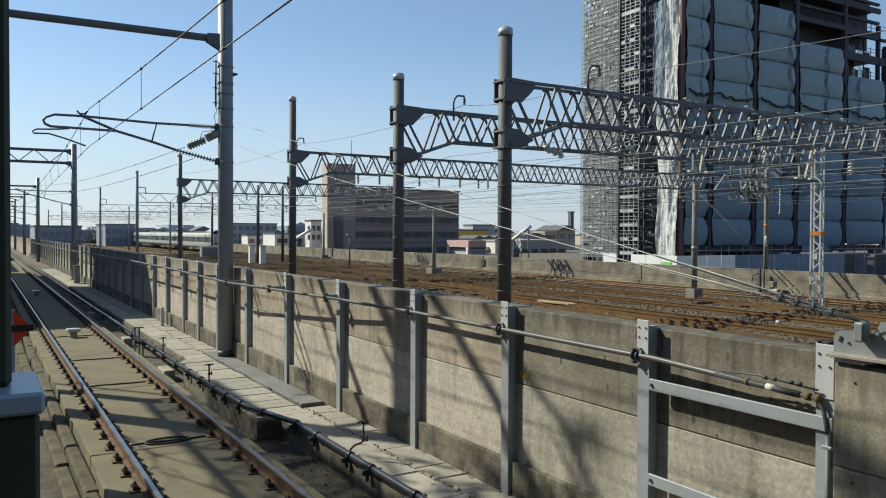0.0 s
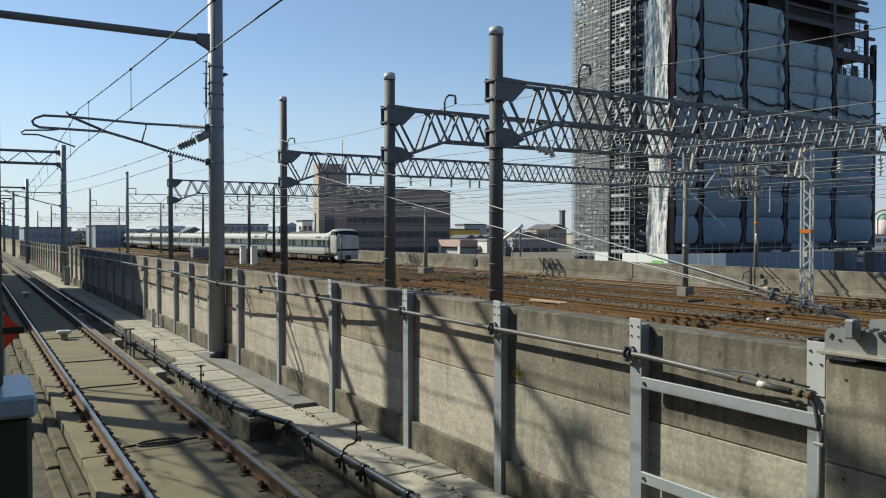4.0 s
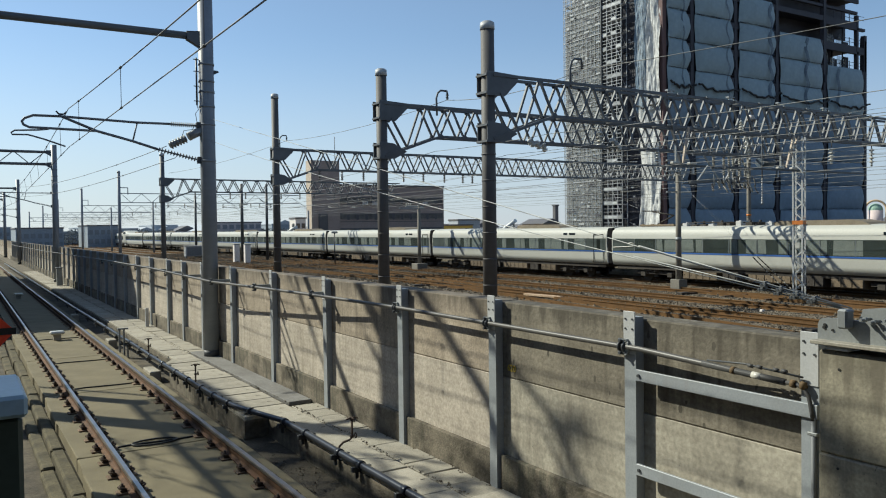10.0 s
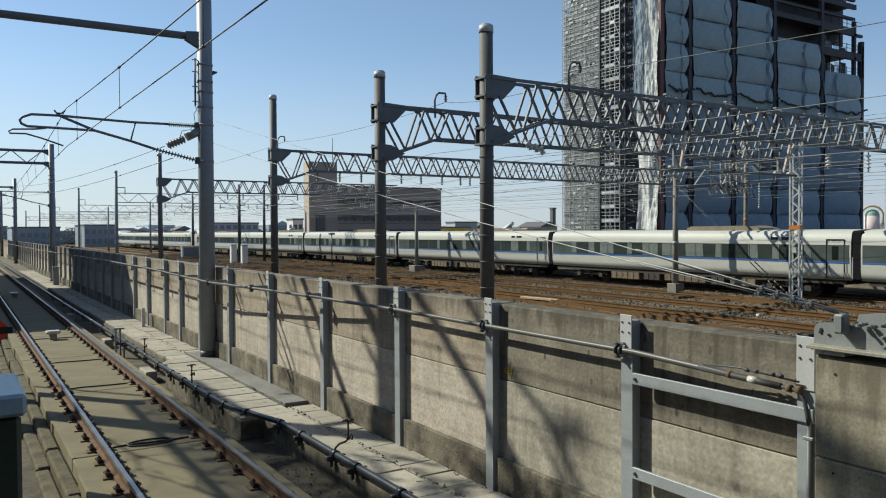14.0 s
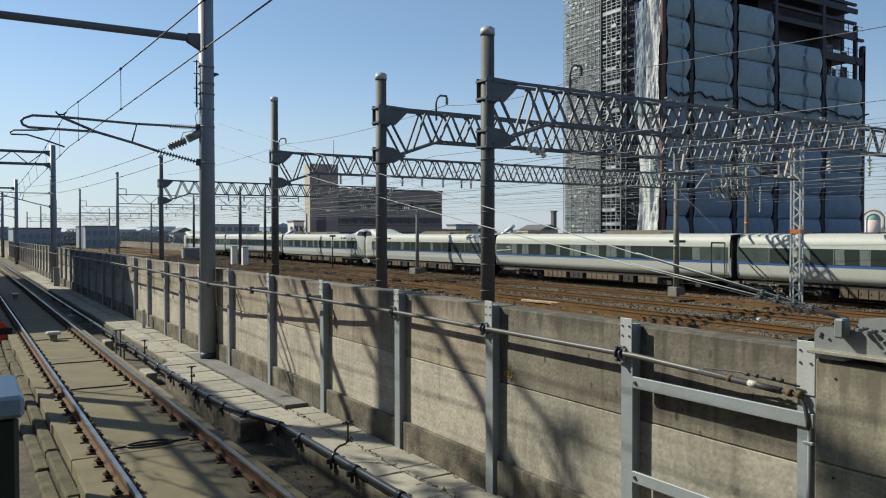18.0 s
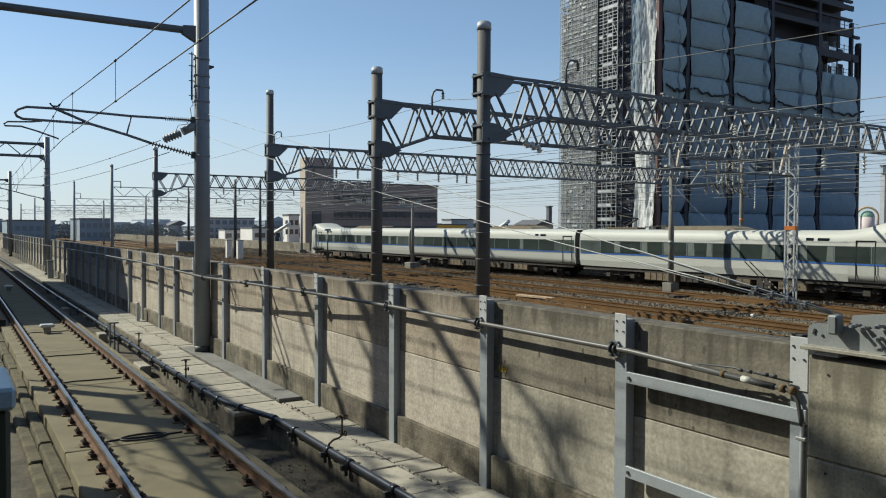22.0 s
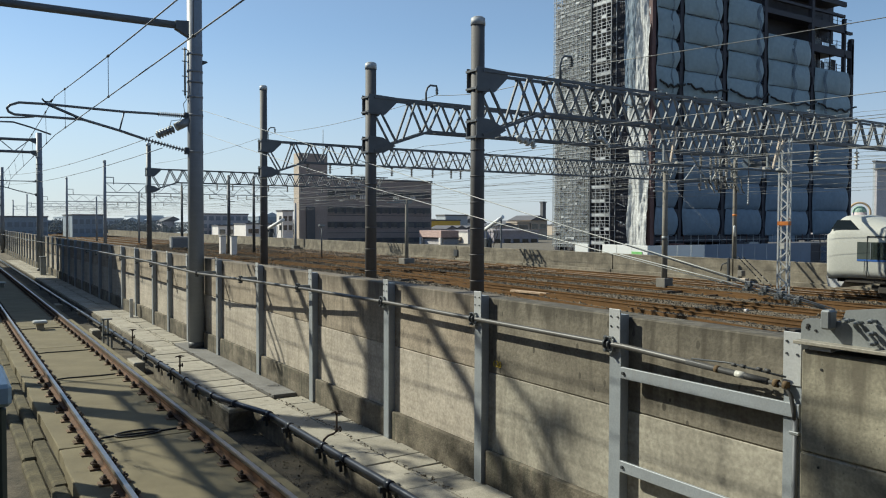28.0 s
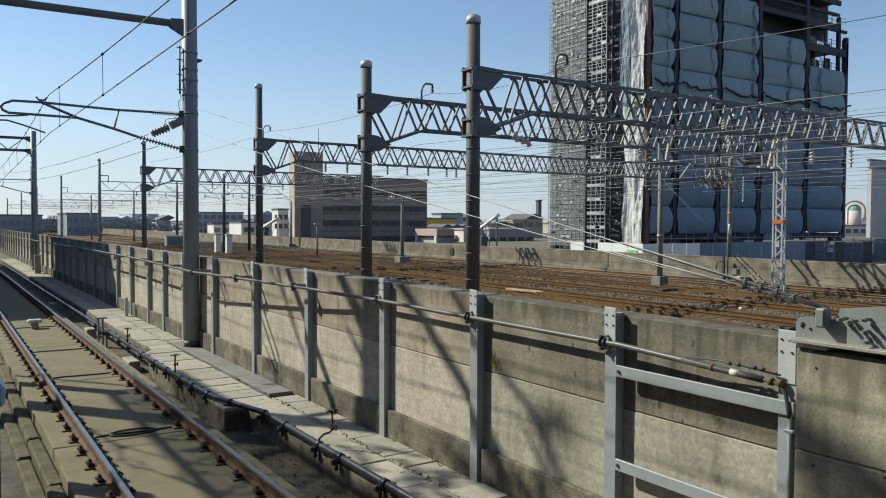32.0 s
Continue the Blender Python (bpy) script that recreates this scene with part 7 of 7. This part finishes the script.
# V hangers with white ends below the second gantry
for x, w in ((24.72, 0.4), (31.45, 0.6)):
    v = thing("v_hanger", (x, 21.62, 0), "V-shaped steel hanger below the gantry", "hanger", "V hangers")
    part("leg", bar(B(), (-w - 0.15, 0, 7.0), (-0.05, 0, 5.45), 0.11, 0.09, (0, 1, 0)), M["steel"], v)
    # sunlit legs take beige in place of steel: the light is in the colour
    part("leg", bar(B(), (w + 0.02, 0, 6.95), (0.08, 0, 5.5), 0.085, 0.09, (0, 1, 0)), M["beige"], v, "hanger leg with sunlight put into its pale colour")
    if w > 0.5:
        part("leg", bar(B(), (w + 0.42, 0.05, 6.95), (0.25, 0.05, 5.75), 0.07, 0.08, (0, 1, 0)), M["beige"], v, "hanger leg with sunlight put into its pale colour")
    part("arm", box(B(), -0.9 if w < 0.5 else -4.1, 1.4 if w < 0.5 else 6.2, -0.05, 0.05, 5.36, 5.44), M["darksteel"], v)
    for dx in (-0.38, 0.6):
        part("end_block", box(B(), dx - 0.2, dx + 0.2, -0.09, 0.09, 5.44, 5.54, 0.02), M["porcelain"], v)
    part("foot", box(B(), -0.36, -0.28, -0.04, 0.04, 5.5, 6.4), M["galv"], v)

# slanted white tubes on small frames behind the parapet, with hanging cables
for x, y0, z0, y1, z1 in ((41.0, 56.9, 2.45, 54.2, 3.6), (41.0, 112.2, 2.2, 106.0, 3.5)):
    r_ = thing("cable_riser", (x, y0, -0.6), "slanted white cable tube on a steel frame behind the parapet", "cable riser", "cable risers")
    part("tube", rod(B(), (0, 0, z0 + 0.6), (0, y1 - y0, z1 + 0.6), 0.16 if y0 < 80 else 0.22, 12), M["hoard"], r_, "white cable tube")
    for f in (0.1, 0.9):
        part("post", box(B(), -0.06, 0.06, (y1 - y0) * f - 0.06, (y1 - y0) * f + 0.06, 0, z0 + 0.6 + (z1 - z0) * f), M["steel"], r_)
    part("box", box(B(), -0.3, 0.3, (y1 - y0) * 0.15 - 0.3, (y1 - y0) * 0.15 + 0.3, 1.2, 2.3, 0.03), M["darksteel"], r_, "dark cable box")
    for k in range(3):
        e = (y1 - y0) * (0.35 + 0.18 * k)
        part("cable", tube(B(), [(-0.2, e, z0 + 0.9), (-0.3, e - 0.4, z0 + 0.2), (-0.3, e + 0.1, z0 - 0.6), (-0.25, e + 0.3, 1.0)], 0.035, 6), M["black"], r_)
# dark mesh fence and stacked scrap beside the site
sf_ = thing("site_fence", (61.3, 38.4, -0.62), "dark mesh fence with posts beside the building site", "fence")
for k in range(12):
    part("post", box(B(), k * 1.5 - 0.04, k * 1.5 + 0.04, 0, 0.08, 0, 2.3 if k % 2 else 2.05), M["darksteel"], sf_)
    part("mesh_panel", box(B(), k * 1.5 + 0.05, k * 1.5 + 1.45, 0.03, 0.05, 0.0, 1.75 if k % 3 else 1.95), M["frame"] if k % 3 == 0 else M["darknet"], sf_)
for z in (0.5, 1.3, 2.0):
    part("rail", box(B(), 0, 17.5, -0.03, 0.0, z, z + 0.05), M["darksteel"], sf_)
# low dark sheds behind the fence
for x, w, h in ((64.0, 5.0, 1.7), (70.0, 6.0, 1.5), (77.0, 4.0, 1.8)):
    house("site_shed", x, x + w, 41.0, 44.0, h - 0.62, M["dimgrey"], "low dark shed on the building site", (), 0, group="site sheds")

# worn white lamps and clamps clustered below the nearest gantry beams
for x, y, z, tilt in ((22.6, 28.6, 6.9, 35), (22.98, 28.6, 6.82, 40), (23.35, 28.6, 6.72, 65), (27.8, 28.6, 7.2, 30), (28.1, 28.6, 6.95, 50)):
    c_ = thing("beam_insulator", pose(x, y, z, 0, tilt, 0), "pale bell insulator slung at the gantry beam", "insulator", "beam insulators")
    part("body", insulator(B(), (-0.2, 0, 0), (0.2, 0, 0), 0.17, 3, 0.6), M["porcelain"], c_)
    part("hook", rod(B(), (0, 0, -0.02), (0, 0.12, 0.2), 0.03, 6), M["steel"], c_)
# tall insulators that stand on and hang from the nearest gantries
for x, y, z0, z1, r in ((28.92, 22.0, 7.5, 7.05, 0.12), (27.3, 29.0, 7.75, 6.98, 0.22), (35.42, 21.9, 6.6, 5.95, 0.16), (38.82, 21.9, 6.7, 5.95, 0.13), (31.0, 28.7, 6.9, 6.3, 0.13), (30.2, 21.9, 5.05, 4.0, 0.04)):
    c_ = thing("stack_insulator", (x, y, 0), "stacked porcelain insulator at the gantry", "insulator", "stack insulators")
    part("body", insulator(B(), (0, 0, z1), (0, 0, z0), r, 4 if r > 0.1 else 9, 0.35), M["porcelain"], c_)
    part("cap", rod(B(), (0, 0, z1 - 0.14), (0, 0, z1), 0.05, 8), M["galv"], c_)
    part("hanger", rod(B(), (0, 0, z0), (0, 0, max(z0 + 0.1, 6.98)), 0.025, 6), M["steel"], c_)
bl = thing("bell_insulator", (29.6, 22.0, 0), "white mushroom-shaped bell insulator in the gantry", "insulator")
part("hood", rod(B(), (0, 0, 7.58), (0, 0, 7.78), 0.19, 16, 0.1), M["white"], bl)
part("rim", rod(B(), (0, 0, 7.52), (0, 0, 7.58), 0.2, 16), M["brownins"], bl)
part("stem", rod(B(), (0, 0, 7.0), (0, 0, 7.52), 0.09, 10), M["brownins"], bl)
# small bright clamps along the chords
ck = mesh_of("clip", box(B(), -0.09, 0.09, -0.03, 0.03, -0.035, 0.035, 0.01), M["galv"])
for gy, gx in ((22.0, 24.0), (29.0, 29.0)):
    cg = thing("chord_clips", (0, gy - 0.38, 0), "row of pale clips along the gantry chord", "clips")
    for k in range(9):
        piece("clip", ck, cg, Matrix.Translation((gx + k * 1.55, 0, 6.98)))
        piece("clip", ck, cg, Matrix.Translation((gx + 0.6 + k * 1.7, 0, 8.24)))


# ---- the train: nine cars coupled to three, all on one line ----
def section(w, top, low=1.0, k=0.0):
    """Half a cross section: k blends from the round shoulder of the body to the square one of the cab."""
    soft = [(w * 0.985, 2.76), (w * 0.945, 3.06), (w * 0.82, top - 0.085), (w * 0.45, top - 0.015), (0, top)]
    hard = [(w * 0.99, min(2.9, top - 0.2)), (w * 0.945, top - 0.16), (w * 0.74, top - 0.05), (w * 0.36, top - 0.012), (0, top)]
    return [(w * 0.925, low), (w * 0.985, low + 0.36), (w, 2.3)] + [(a + (c - a) * k, b + (d - b) * k) for (a, b), (c, d) in zip(soft, hard)]


NOSE = [(6.6, 1.45, 3.3, 0.93, 0), (7.6, 1.45, 3.36, 0.93, 0.15), (8.5, 1.45, 3.52, 0.93, 0.5), (9.2, 1.45, 3.71, 0.93, 0.9), (9.7, 1.45, 3.81, 0.92, 1), (10.12, 1.445, 3.8, 0.9, 1), (10.42, 1.43, 3.58, 0.88, 1), (10.74, 1.4, 3.13, 0.86, 1), (10.88, 1.34, 3.06, 0.82, 1), (10.97, 1.16, 2.98, 0.8, 1)]


def body_mesh(nose):
    b = B()
    secs = [(-10.7, 1.45, 3.3, 0.93, 0)] + ([(10.7, 1.45, 3.3, 0.93, 0)] if not nose else NOSE)
    prev = None
    for x, w, top, low, k_ in secs:
        half = section(w, top, low, k_)
        ring = [b.verts.new((x, p[0], p[1])) for p in half] + [b.verts.new((x, -p[0], p[1])) for p in half[-2::-1]]
        if prev:
            for k in range(len(ring) - 1):
                b.faces.new((prev[k], prev[k + 1], ring[k + 1], ring[k])).smooth = 3 <= k <= 10 or x > 8
            b.faces.new((prev[-1], prev[0], ring[0], ring[-1]))
        else:
            b.faces.new([b.verts.new(v.co) for v in ring])
        prev = ring
    b.faces.new([b.verts.new(v.co) for v in prev[::-1]])
    return mesh_of("body", b, M["train"])


def wind_mesh():
    b = B()
    rows = []
    for x, w, top, low, k_ in NOSE[6:8]:
        half = section(w, top, low, k_)[4:]
        pts = [(x + 0.012, p[0], p[1] + 0.015) for p in half] + [(x + 0.012, -p[0], p[1] + 0.015) for p in half[-2::-1]]
        rows.append([b.verts.new(p) for p in pts])
    for a, c in zip(rows, rows[1:]):
        for k in range(len(a) - 1):
            b.faces.new((a[k], a[k + 1], c[k + 1], c[k])).smooth = True
    return mesh_of("windscreen", b, M["noseglass"])


def cab_side_mesh(s):
    b = B()
    pts = ((9.3, 3.14), (10.62, 3.14), (10.34, 3.56), (9.72, 3.56))
    ring = [[b.verts.new((x, s * (1.4355 - (z - 2.9) * 0.086 + o), z)) for x, z in pts] for o in (0.028, -0.03)]
    b.faces.new(ring[0]), b.faces.new(ring[1][::-1])
    for k in range(4):
        b.faces.new((ring[0][k], ring[0][(k + 1) % 4], ring[1][(k + 1) % 4], ring[1][k]))
    return mesh_of("cab_side_window", b, M["noseglass"])


T = {"cabside": {s: cab_side_mesh(s) for s in (-1, 1)}, "mid": body_mesh(False), "lead": body_mesh(True), "wind": wind_mesh()}
T["glass"] = mesh_of("window", box(B(), -0.85, 0.85, -0.003, 0.003, 1.81, 2.555, 0.002), M["paneglass"])
for key, x1 in (("bandm", 10.62), ("bandl", 9.35)):
    b = box(B(), -10.62, x1, -0.003, 0.003, 1.795, 2.57)
    dark = set(b.faces)
    for k in range(11):
        x = -7.85 - 0.8725 + k * 1.745
        box(b, x - 0.022, x + 0.022, -0.018, 0.018, 1.8, 2.565)
    for f in b.faces:
        f.material_index = 0 if f in dark else 1
    T[key] = mesh_of("window_band", b, [M["bandglass"], M["mullion"]])
T["stripem"] = mesh_of("blue_stripe", box(B(), -10.62, 10.62, -0.003, 0.003, 1.71, 1.79), M["blue"])
T["stripel"] = mesh_of("blue_stripe", box(B(), -10.62, 9.35, -0.003, 0.003, 1.71, 1.79), M["blue"])


def curtain_mesh(w):
    """A pleated curtain hung inside the glass."""
    b = B()
    rp = random.Random(int(w * 100))
    xs = [0.0]
    while xs[-1] < w:
        xs.append(xs[-1] + rp.uniform(0.03, 0.11))
    xs = [x * w / xs[-1] for x in xs]
    off = [rp.uniform(-0.002, 0.002) for _ in xs]
    hem = [(x + rp.uniform(-0.05, 0.05)) for x in xs]
    rows = [[b.verts.new((h_ if z < 1.9 else x, o, z)) for x, h_, o in zip(xs, hem, off)] for z in (1.83, 2.54)]
    for i in range(len(xs) - 1):
        b.faces.new((rows[0][i], rows[0][i + 1], rows[1][i + 1], rows[1][i]))
    return mesh_of("curtain", b, M["curtain"])


T["curtain"] = [curtain_mesh(w) for w in (0.3, 0.45, 0.65, 1.0)]
T["display"] = mesh_of("display", box(B(), -0.29, 0.29, -0.02, 0.02, 2.79, 2.93, 0.01), M["noseglass"])
T["display_small"] = mesh_of("display", box(B(), -0.19, 0.19, -0.02, 0.02, 2.79, 2.93, 0.01), M["noseglass"])
T["hood"] = mesh_of("end_plate", box(B(), 10.74, 10.8, -1.43, 1.43, 1.0, 2.0, 0.02), M["nosegrey"])
lb_ = tube(B(), [(-1.1, 0, 2.02), (-0.5, 0, 2.05), (0.1, 0, 2.07), (0.55, 0, 2.1), (0.85, 0, 2.15)], 0.035, 6)
tube(lb_, [(0.2, 0, 2.28), (0.45, 0, 2.31), (0.7, 0, 2.27), (0.6, 0, 2.17), (0.9, 0, 2.15)], 0.03, 6)
T["emblem"] = mesh_of("emblem", lb_, M["porcelain"])
db = B()
for x0, x1, z0, z1 in ((-0.46, -0.41, 1.02, 2.84), (0.42, 0.45, 1.02, 2.84), (-0.46, 0.45, 2.79, 2.84), (-0.46, 0.45, 1.0, 1.02)):
    box(db, x0, x1, -0.006, 0.006, z0, z1)
rod(db, (0.56, 0, 1.2), (0.56, 0, 1.75), 0.01, 6)
T["door"] = mesh_of("door_frame", db, M["bellows"])
T["doorglass"] = mesh_of("door_window", box(B(), -0.17, 0.17, -0.007, 0.007, 1.86, 2.52, 0.01), M["trainglass"])
T["frame"] = mesh_of("underframe", box(B(), -10.4, 10.4, -1.25, 1.25, 0.72, 0.94), M["under"])
wb = B()
rod(wb, (0, -0.56, 0.43), (0, -0.69, 0.43), 0.43, 20)
rod(wb, (0, 0.56, 0.43), (0, 0.69, 0.43), 0.43, 20)
rod(wb, (0, -0.9, 0.43), (0, 0.9, 0.43), 0.1, 10)
T["wheelset"] = mesh_of("wheelset", wb, M["under"])
gb = B()
for s in (1,):
    box(gb, -1.6, 1.6, s * 0.98 - 0.07, s * 0.98 + 0.07, 0.42, 0.62, 0.02)
    for x in (-1.05, 1.05):
        box(gb, x - 0.2, x + 0.2, s * 1.02 - 0.1, s * 1.02 + 0.1, 0.28, 0.6, 0.03)
        rod(gb, (x - 0.3, s * 1.05, 0.5), (x - 0.3, s * 1.05, 0.82), 0.08, 8)
    rod(gb, (0, s * 1.0, 0.55), (0, s * 1.0, 0.9), 0.2, 12)
    bar(gb, (-0.9, s * 1.1, 0.75), (0.9, s * 1.1, 0.6), 0.06, 0.06)
T["bogie"] = mesh_of("side_frame", gb, M["under"])
def gear_mesh(w, low, mat):
    """An equipment box with proud doors and bolts on its long sides."""
    b = box(B(), -w / 2, w / 2, -1.24, 1.24, low, 0.76, 0.03)
    n = max(2, round(w / 0.5))
    for s in (-1, 1):
        for k in range(n):
            x0, x1 = -w / 2 + w * k / n + 0.03, -w / 2 + w * (k + 1) / n - 0.03
            box(b, x0, x1, s * 1.25 - 0.02, s * 1.25 + 0.02, low + 0.05, 0.72)
            box(b, x0 + 0.04, x0 + 0.1, s * 1.28 - 0.012, s * 1.28 + 0.012, 0.5, 0.56)
    return mesh_of("equipment_box", b, mat)


T["gear"] = [gear_mesh(w, 0.27 + 0.03 * (k % 3), M["under"] if k in (1, 3) else M["underbrown"]) for k, w in enumerate((2.4, 1.3, 3.0, 0.9, 1.6))]
T["bellow"] = mesh_of("gangway_bellows", box(B(), 10.66, 11.25, -1.40, 1.40, 0.9, 3.24, 0.1), M["bellows"])
T["bellow_rear"] = mesh_of("gangway_bellows", box(B(), -11.0, -10.66, -1.4, 1.4, 0.92, 3.22, 0.1), M["bellows"])
T["ac"] = mesh_of("roof_unit", prism(B(), ((-2.4, 3.25), (2.6, 3.25), (2.3, 3.4), (1.6, 3.52), (-2.1, 3.5), (-2.4, 3.4)), "y", -0.85, 0.85), M["roofbrown"])
T["vent"] = mesh_of("roof_vent", box(B(), -0.45, 0.45, -0.4, 0.4, 3.25, 3.4, 0.04), M["under"])
sb = B()
prism(sb, ((9.9, 0.95), (10.95, 0.95), (10.85, 0.45), (10.55, 0.4), (10.2, 0.5)), "y", -1.25, 1.25)
T["skirt"] = mesh_of("skirt", sb, M["nosegrey"])
T["panel"] = mesh_of("nose_door", box(B(), 10.95, 11.0, -0.42, 0.42, 0.85, 2.9, 0.02), M["nosegrey"])
T["lamps"] = mesh_of("lamp_band", prism(B(), ((10.9, -1.3), (10.985, -1.12), (11.005, -0.5), (11.005, 0.5), (10.985, 1.12), (10.9, 1.3)), "z", 1.38, 1.6), M["noseglass"])
T["coupler"] = mesh_of("coupler", box(B(), 10.7, 11.0, -0.3, 0.3, 0.35, 0.95, 0.05), M["under"])


def car(lead):
    c = thing("train_car", (0, 0, YARD_Z), "white express train car with a dark window band and blue stripe", "train car", "cars of the express train")
    body = piece("body", T["lead" if lead else "mid"], c)
    if lead:
        tagged(c, "white leading train car with a dark windscreen and blue stripe")
        tagged(piece("windscreen", T["wind"], c), "dark sloping cab windscreen")
        for s in (-1, 1):
            tagged(piece("cab_side_window", T["cabside"][s], c), "grey wedge-shaped cab side window")
        piece("skirt", T["skirt"], c)
        piece("gangway_bellows", T["bellow_rear"], c)
        piece("nose_door", T["panel"], c)
        tagged(piece("lamp_band", T["lamps"], c), "dark band with the headlamps")
        piece("coupler", T["coupler"], c)
    else:
        piece("gangway_bellows", T["bellow"], c)
    for s in (-1, 1):
        at = Matrix.Translation((0, s * 1.452, 0))
        band = piece("window_band", T["bandl" if lead else "bandm"], c, at)
        for k in range(10):
            piece("window", T["glass"], band, Matrix.Translation((-7.85 + k * 1.745, s * 0.013, 0)))
        tagged(piece("blue_stripe", T["stripel" if lead else "stripem"], c, at), "thin blue stripe under the windows")
        for q, x in (("display", 7.4), ("display_small", 6.7)):
            tagged(piece("display", T[q], c, Matrix.Translation((x - (1.0 if lead else 0.0), s * 1.418, 0))), "dark destination display")
        for x in ((8.45,) if lead else (9.95,)):
            d = piece("door_frame", T["door"], c, Matrix.Translation((x, s * 1.452, 0)))
            piece("door_window", T["doorglass"], d)
    tagged(piece("underframe", T["frame"], c), "black underframe with brown equipment boxes")
    for x in (-7.3, 7.3):
        for turn in (0, 180):
            piece("side_frame", T["bogie"], c, pose(x, 0, 0, 0, 0, turn))
        for dx in (-1.05, 1.05):
            piece("wheelset", T["wheelset"], c, Matrix.Translation((x + dx, 0, 0)))
    for k, x in enumerate((-3.9, -1.7, 0.8, 3.1, 4.7)):
        piece("equipment_box", T["gear"][k], c, Matrix.Translation((x, 0, 0)))
    tagged(piece("roof_unit", T["ac"], c, Matrix.Translation((-1.5 if lead else 3.0, 0, 0))), "low brown roof unit with a sloping end")
    for x in (-7.5, -4.2):
        piece("roof_vent", T["vent"], c, Matrix.Translation((x, 0, -0.05)))
    if not lead:
        tagged(piece("end_plate", T["hood"], c), "pale plate at the car's end")
    return c


TAIL = [(0, 366.6), (2, 343.8), (3, 333.0), (6, 293.7), (7, 279.3), (9, 253.0), (13, 196.4), (19, 113.8), (22, 77.3), (24, 55.9), (25.5, 40.8), (27.5, 23.6), (28, 19.75), (32, -8.0)]
CAR_L = 21.9
lead_car, mid_car = car(True), car(False)
cars = [lead_car, mid_car] + [copy_thing(lead_car, Matrix()) for _ in range(3)] + [copy_thing(mid_car, Matrix()) for _ in range(7)]
leads, mids = [cars[0], *cars[2:5]], [cars[1], *cars[5:]]
CONSIST = [(leads[0], -1), (mids[0], 1), (leads[1], 1), (leads[2], -1), *[(m, 1) for m in mids[1:]], (leads[3], 1)]
rt = random.Random(5)
for place, (c, _) in enumerate(CONSIST):
    drawn, kinds_ = ((0.3, (0, 0, 1)), (0.6, (0, 0, 1, 1, 2)), (0.78, (0, 1, 1, 2, 2, 3)))[0 if place < 4 else 1 if place < 8 else 2]
    for band in [o for o in c.children if o.name.startswith("window_band")]:
        for k in range(10):
            x = -7.85 + k * 1.745
            for side in (-1, 1):
                if rt.random() < drawn:
                    q = rt.choice(kinds_)
                    w = (0.3, 0.45, 0.65, 1.0)[q]
                    s = 1 if band.location.y > 0 else -1
                    piece("curtain", T["curtain"][q], band, Matrix.Translation((x - 0.82 if side < 0 else x + 0.82 - w, s * 0.0075, 0)))
for c in (CONSIST[4][0], CONSIST[10][0]):
    for s in (-1, 1):
        tagged(piece("emblem", T["emblem"], c, Matrix.Translation((-9.45, s * 1.46, 0)) if s < 0 else pose(-9.45, 1.46, 0, 0, 0, 0)), "pale sweeping emblem on the dark band")
# folded current collectors on two of the cars
def roof_equipment(c, count, seed):
    arm = rod(B(), (-8.2, 0, 3.42), (-6.9, 0, 3.95), 0.05, 8)
    rod(arm, (-6.9, 0, 3.95), (-8.6, 0, 4.2), 0.04, 8)
    bar(arm, (-8.7, -0.8, 4.25), (-8.7, 0.8, 4.25), 0.12, 0.06, (1, 0, 0))
    part("current_collector", arm, M["under"], c, "dark folded arm that takes the current")
    base = box(B(), -9.2, -6.4, -0.55, 0.55, 3.3, 3.42, 0.02)
    for x in (-9.0, -7.6, -6.6):
        for y in (-0.4, 0.4):
            rod(base, (x, y, 3.2), (x, y, 3.45), 0.09, 8)
    part("collector_base", base, M["underbrown"], c)
    eq = random.Random(seed)
    for k in range(count):
        x = -5.8 + k * 0.62
        b = box(B(), x, x + eq.uniform(0.2, 0.5), -0.5, 0.5, 3.25, 3.36 + eq.uniform(0.03, 0.2), 0.02)
        rod(b, (x + 0.1, -0.2, 3.3), (x + 0.1, -0.2, 3.5 + eq.uniform(0.0, 0.12)), 0.07, 8)
        part("roof_gear", b, M["under"] if k % 3 else M["nosegrey"], c)
    part("roof_cable", tube(B(), [(-6.0, -0.3, 3.45), (-4.6, -0.3, 3.5), (-5.8 + 0.62 * count, -0.3, 3.42)], 0.03, 6), M["under"], c)


roof_equipment(CONSIST[10][0], 11, 9)
roof_equipment(CONSIST[2][0], 3, 4)


def tail_at(t):
    return float(np.interp(t, [a for a, _ in TAIL], [1.07 * b for _, b in TAIL]))


def car_pose(s, way):
    a, b = Vector((yard_x(s - 7.3), s - 7.3, 0)), Vector((yard_x(s + 7.3), s + 7.3, 0))
    d = (a - b) * way
    mid = (a + b) / 2
    return pose(mid.x, mid.y, YARD_Z, 0, 0, math.degrees(math.atan2(d.y, d.x)))


def motions():
    for k, (c, way) in enumerate(CONSIST):
        walk(c, [(t, car_pose(tail_at(t) - (k + 0.5) * CAR_L, way)) for t in range(33)])


motions()
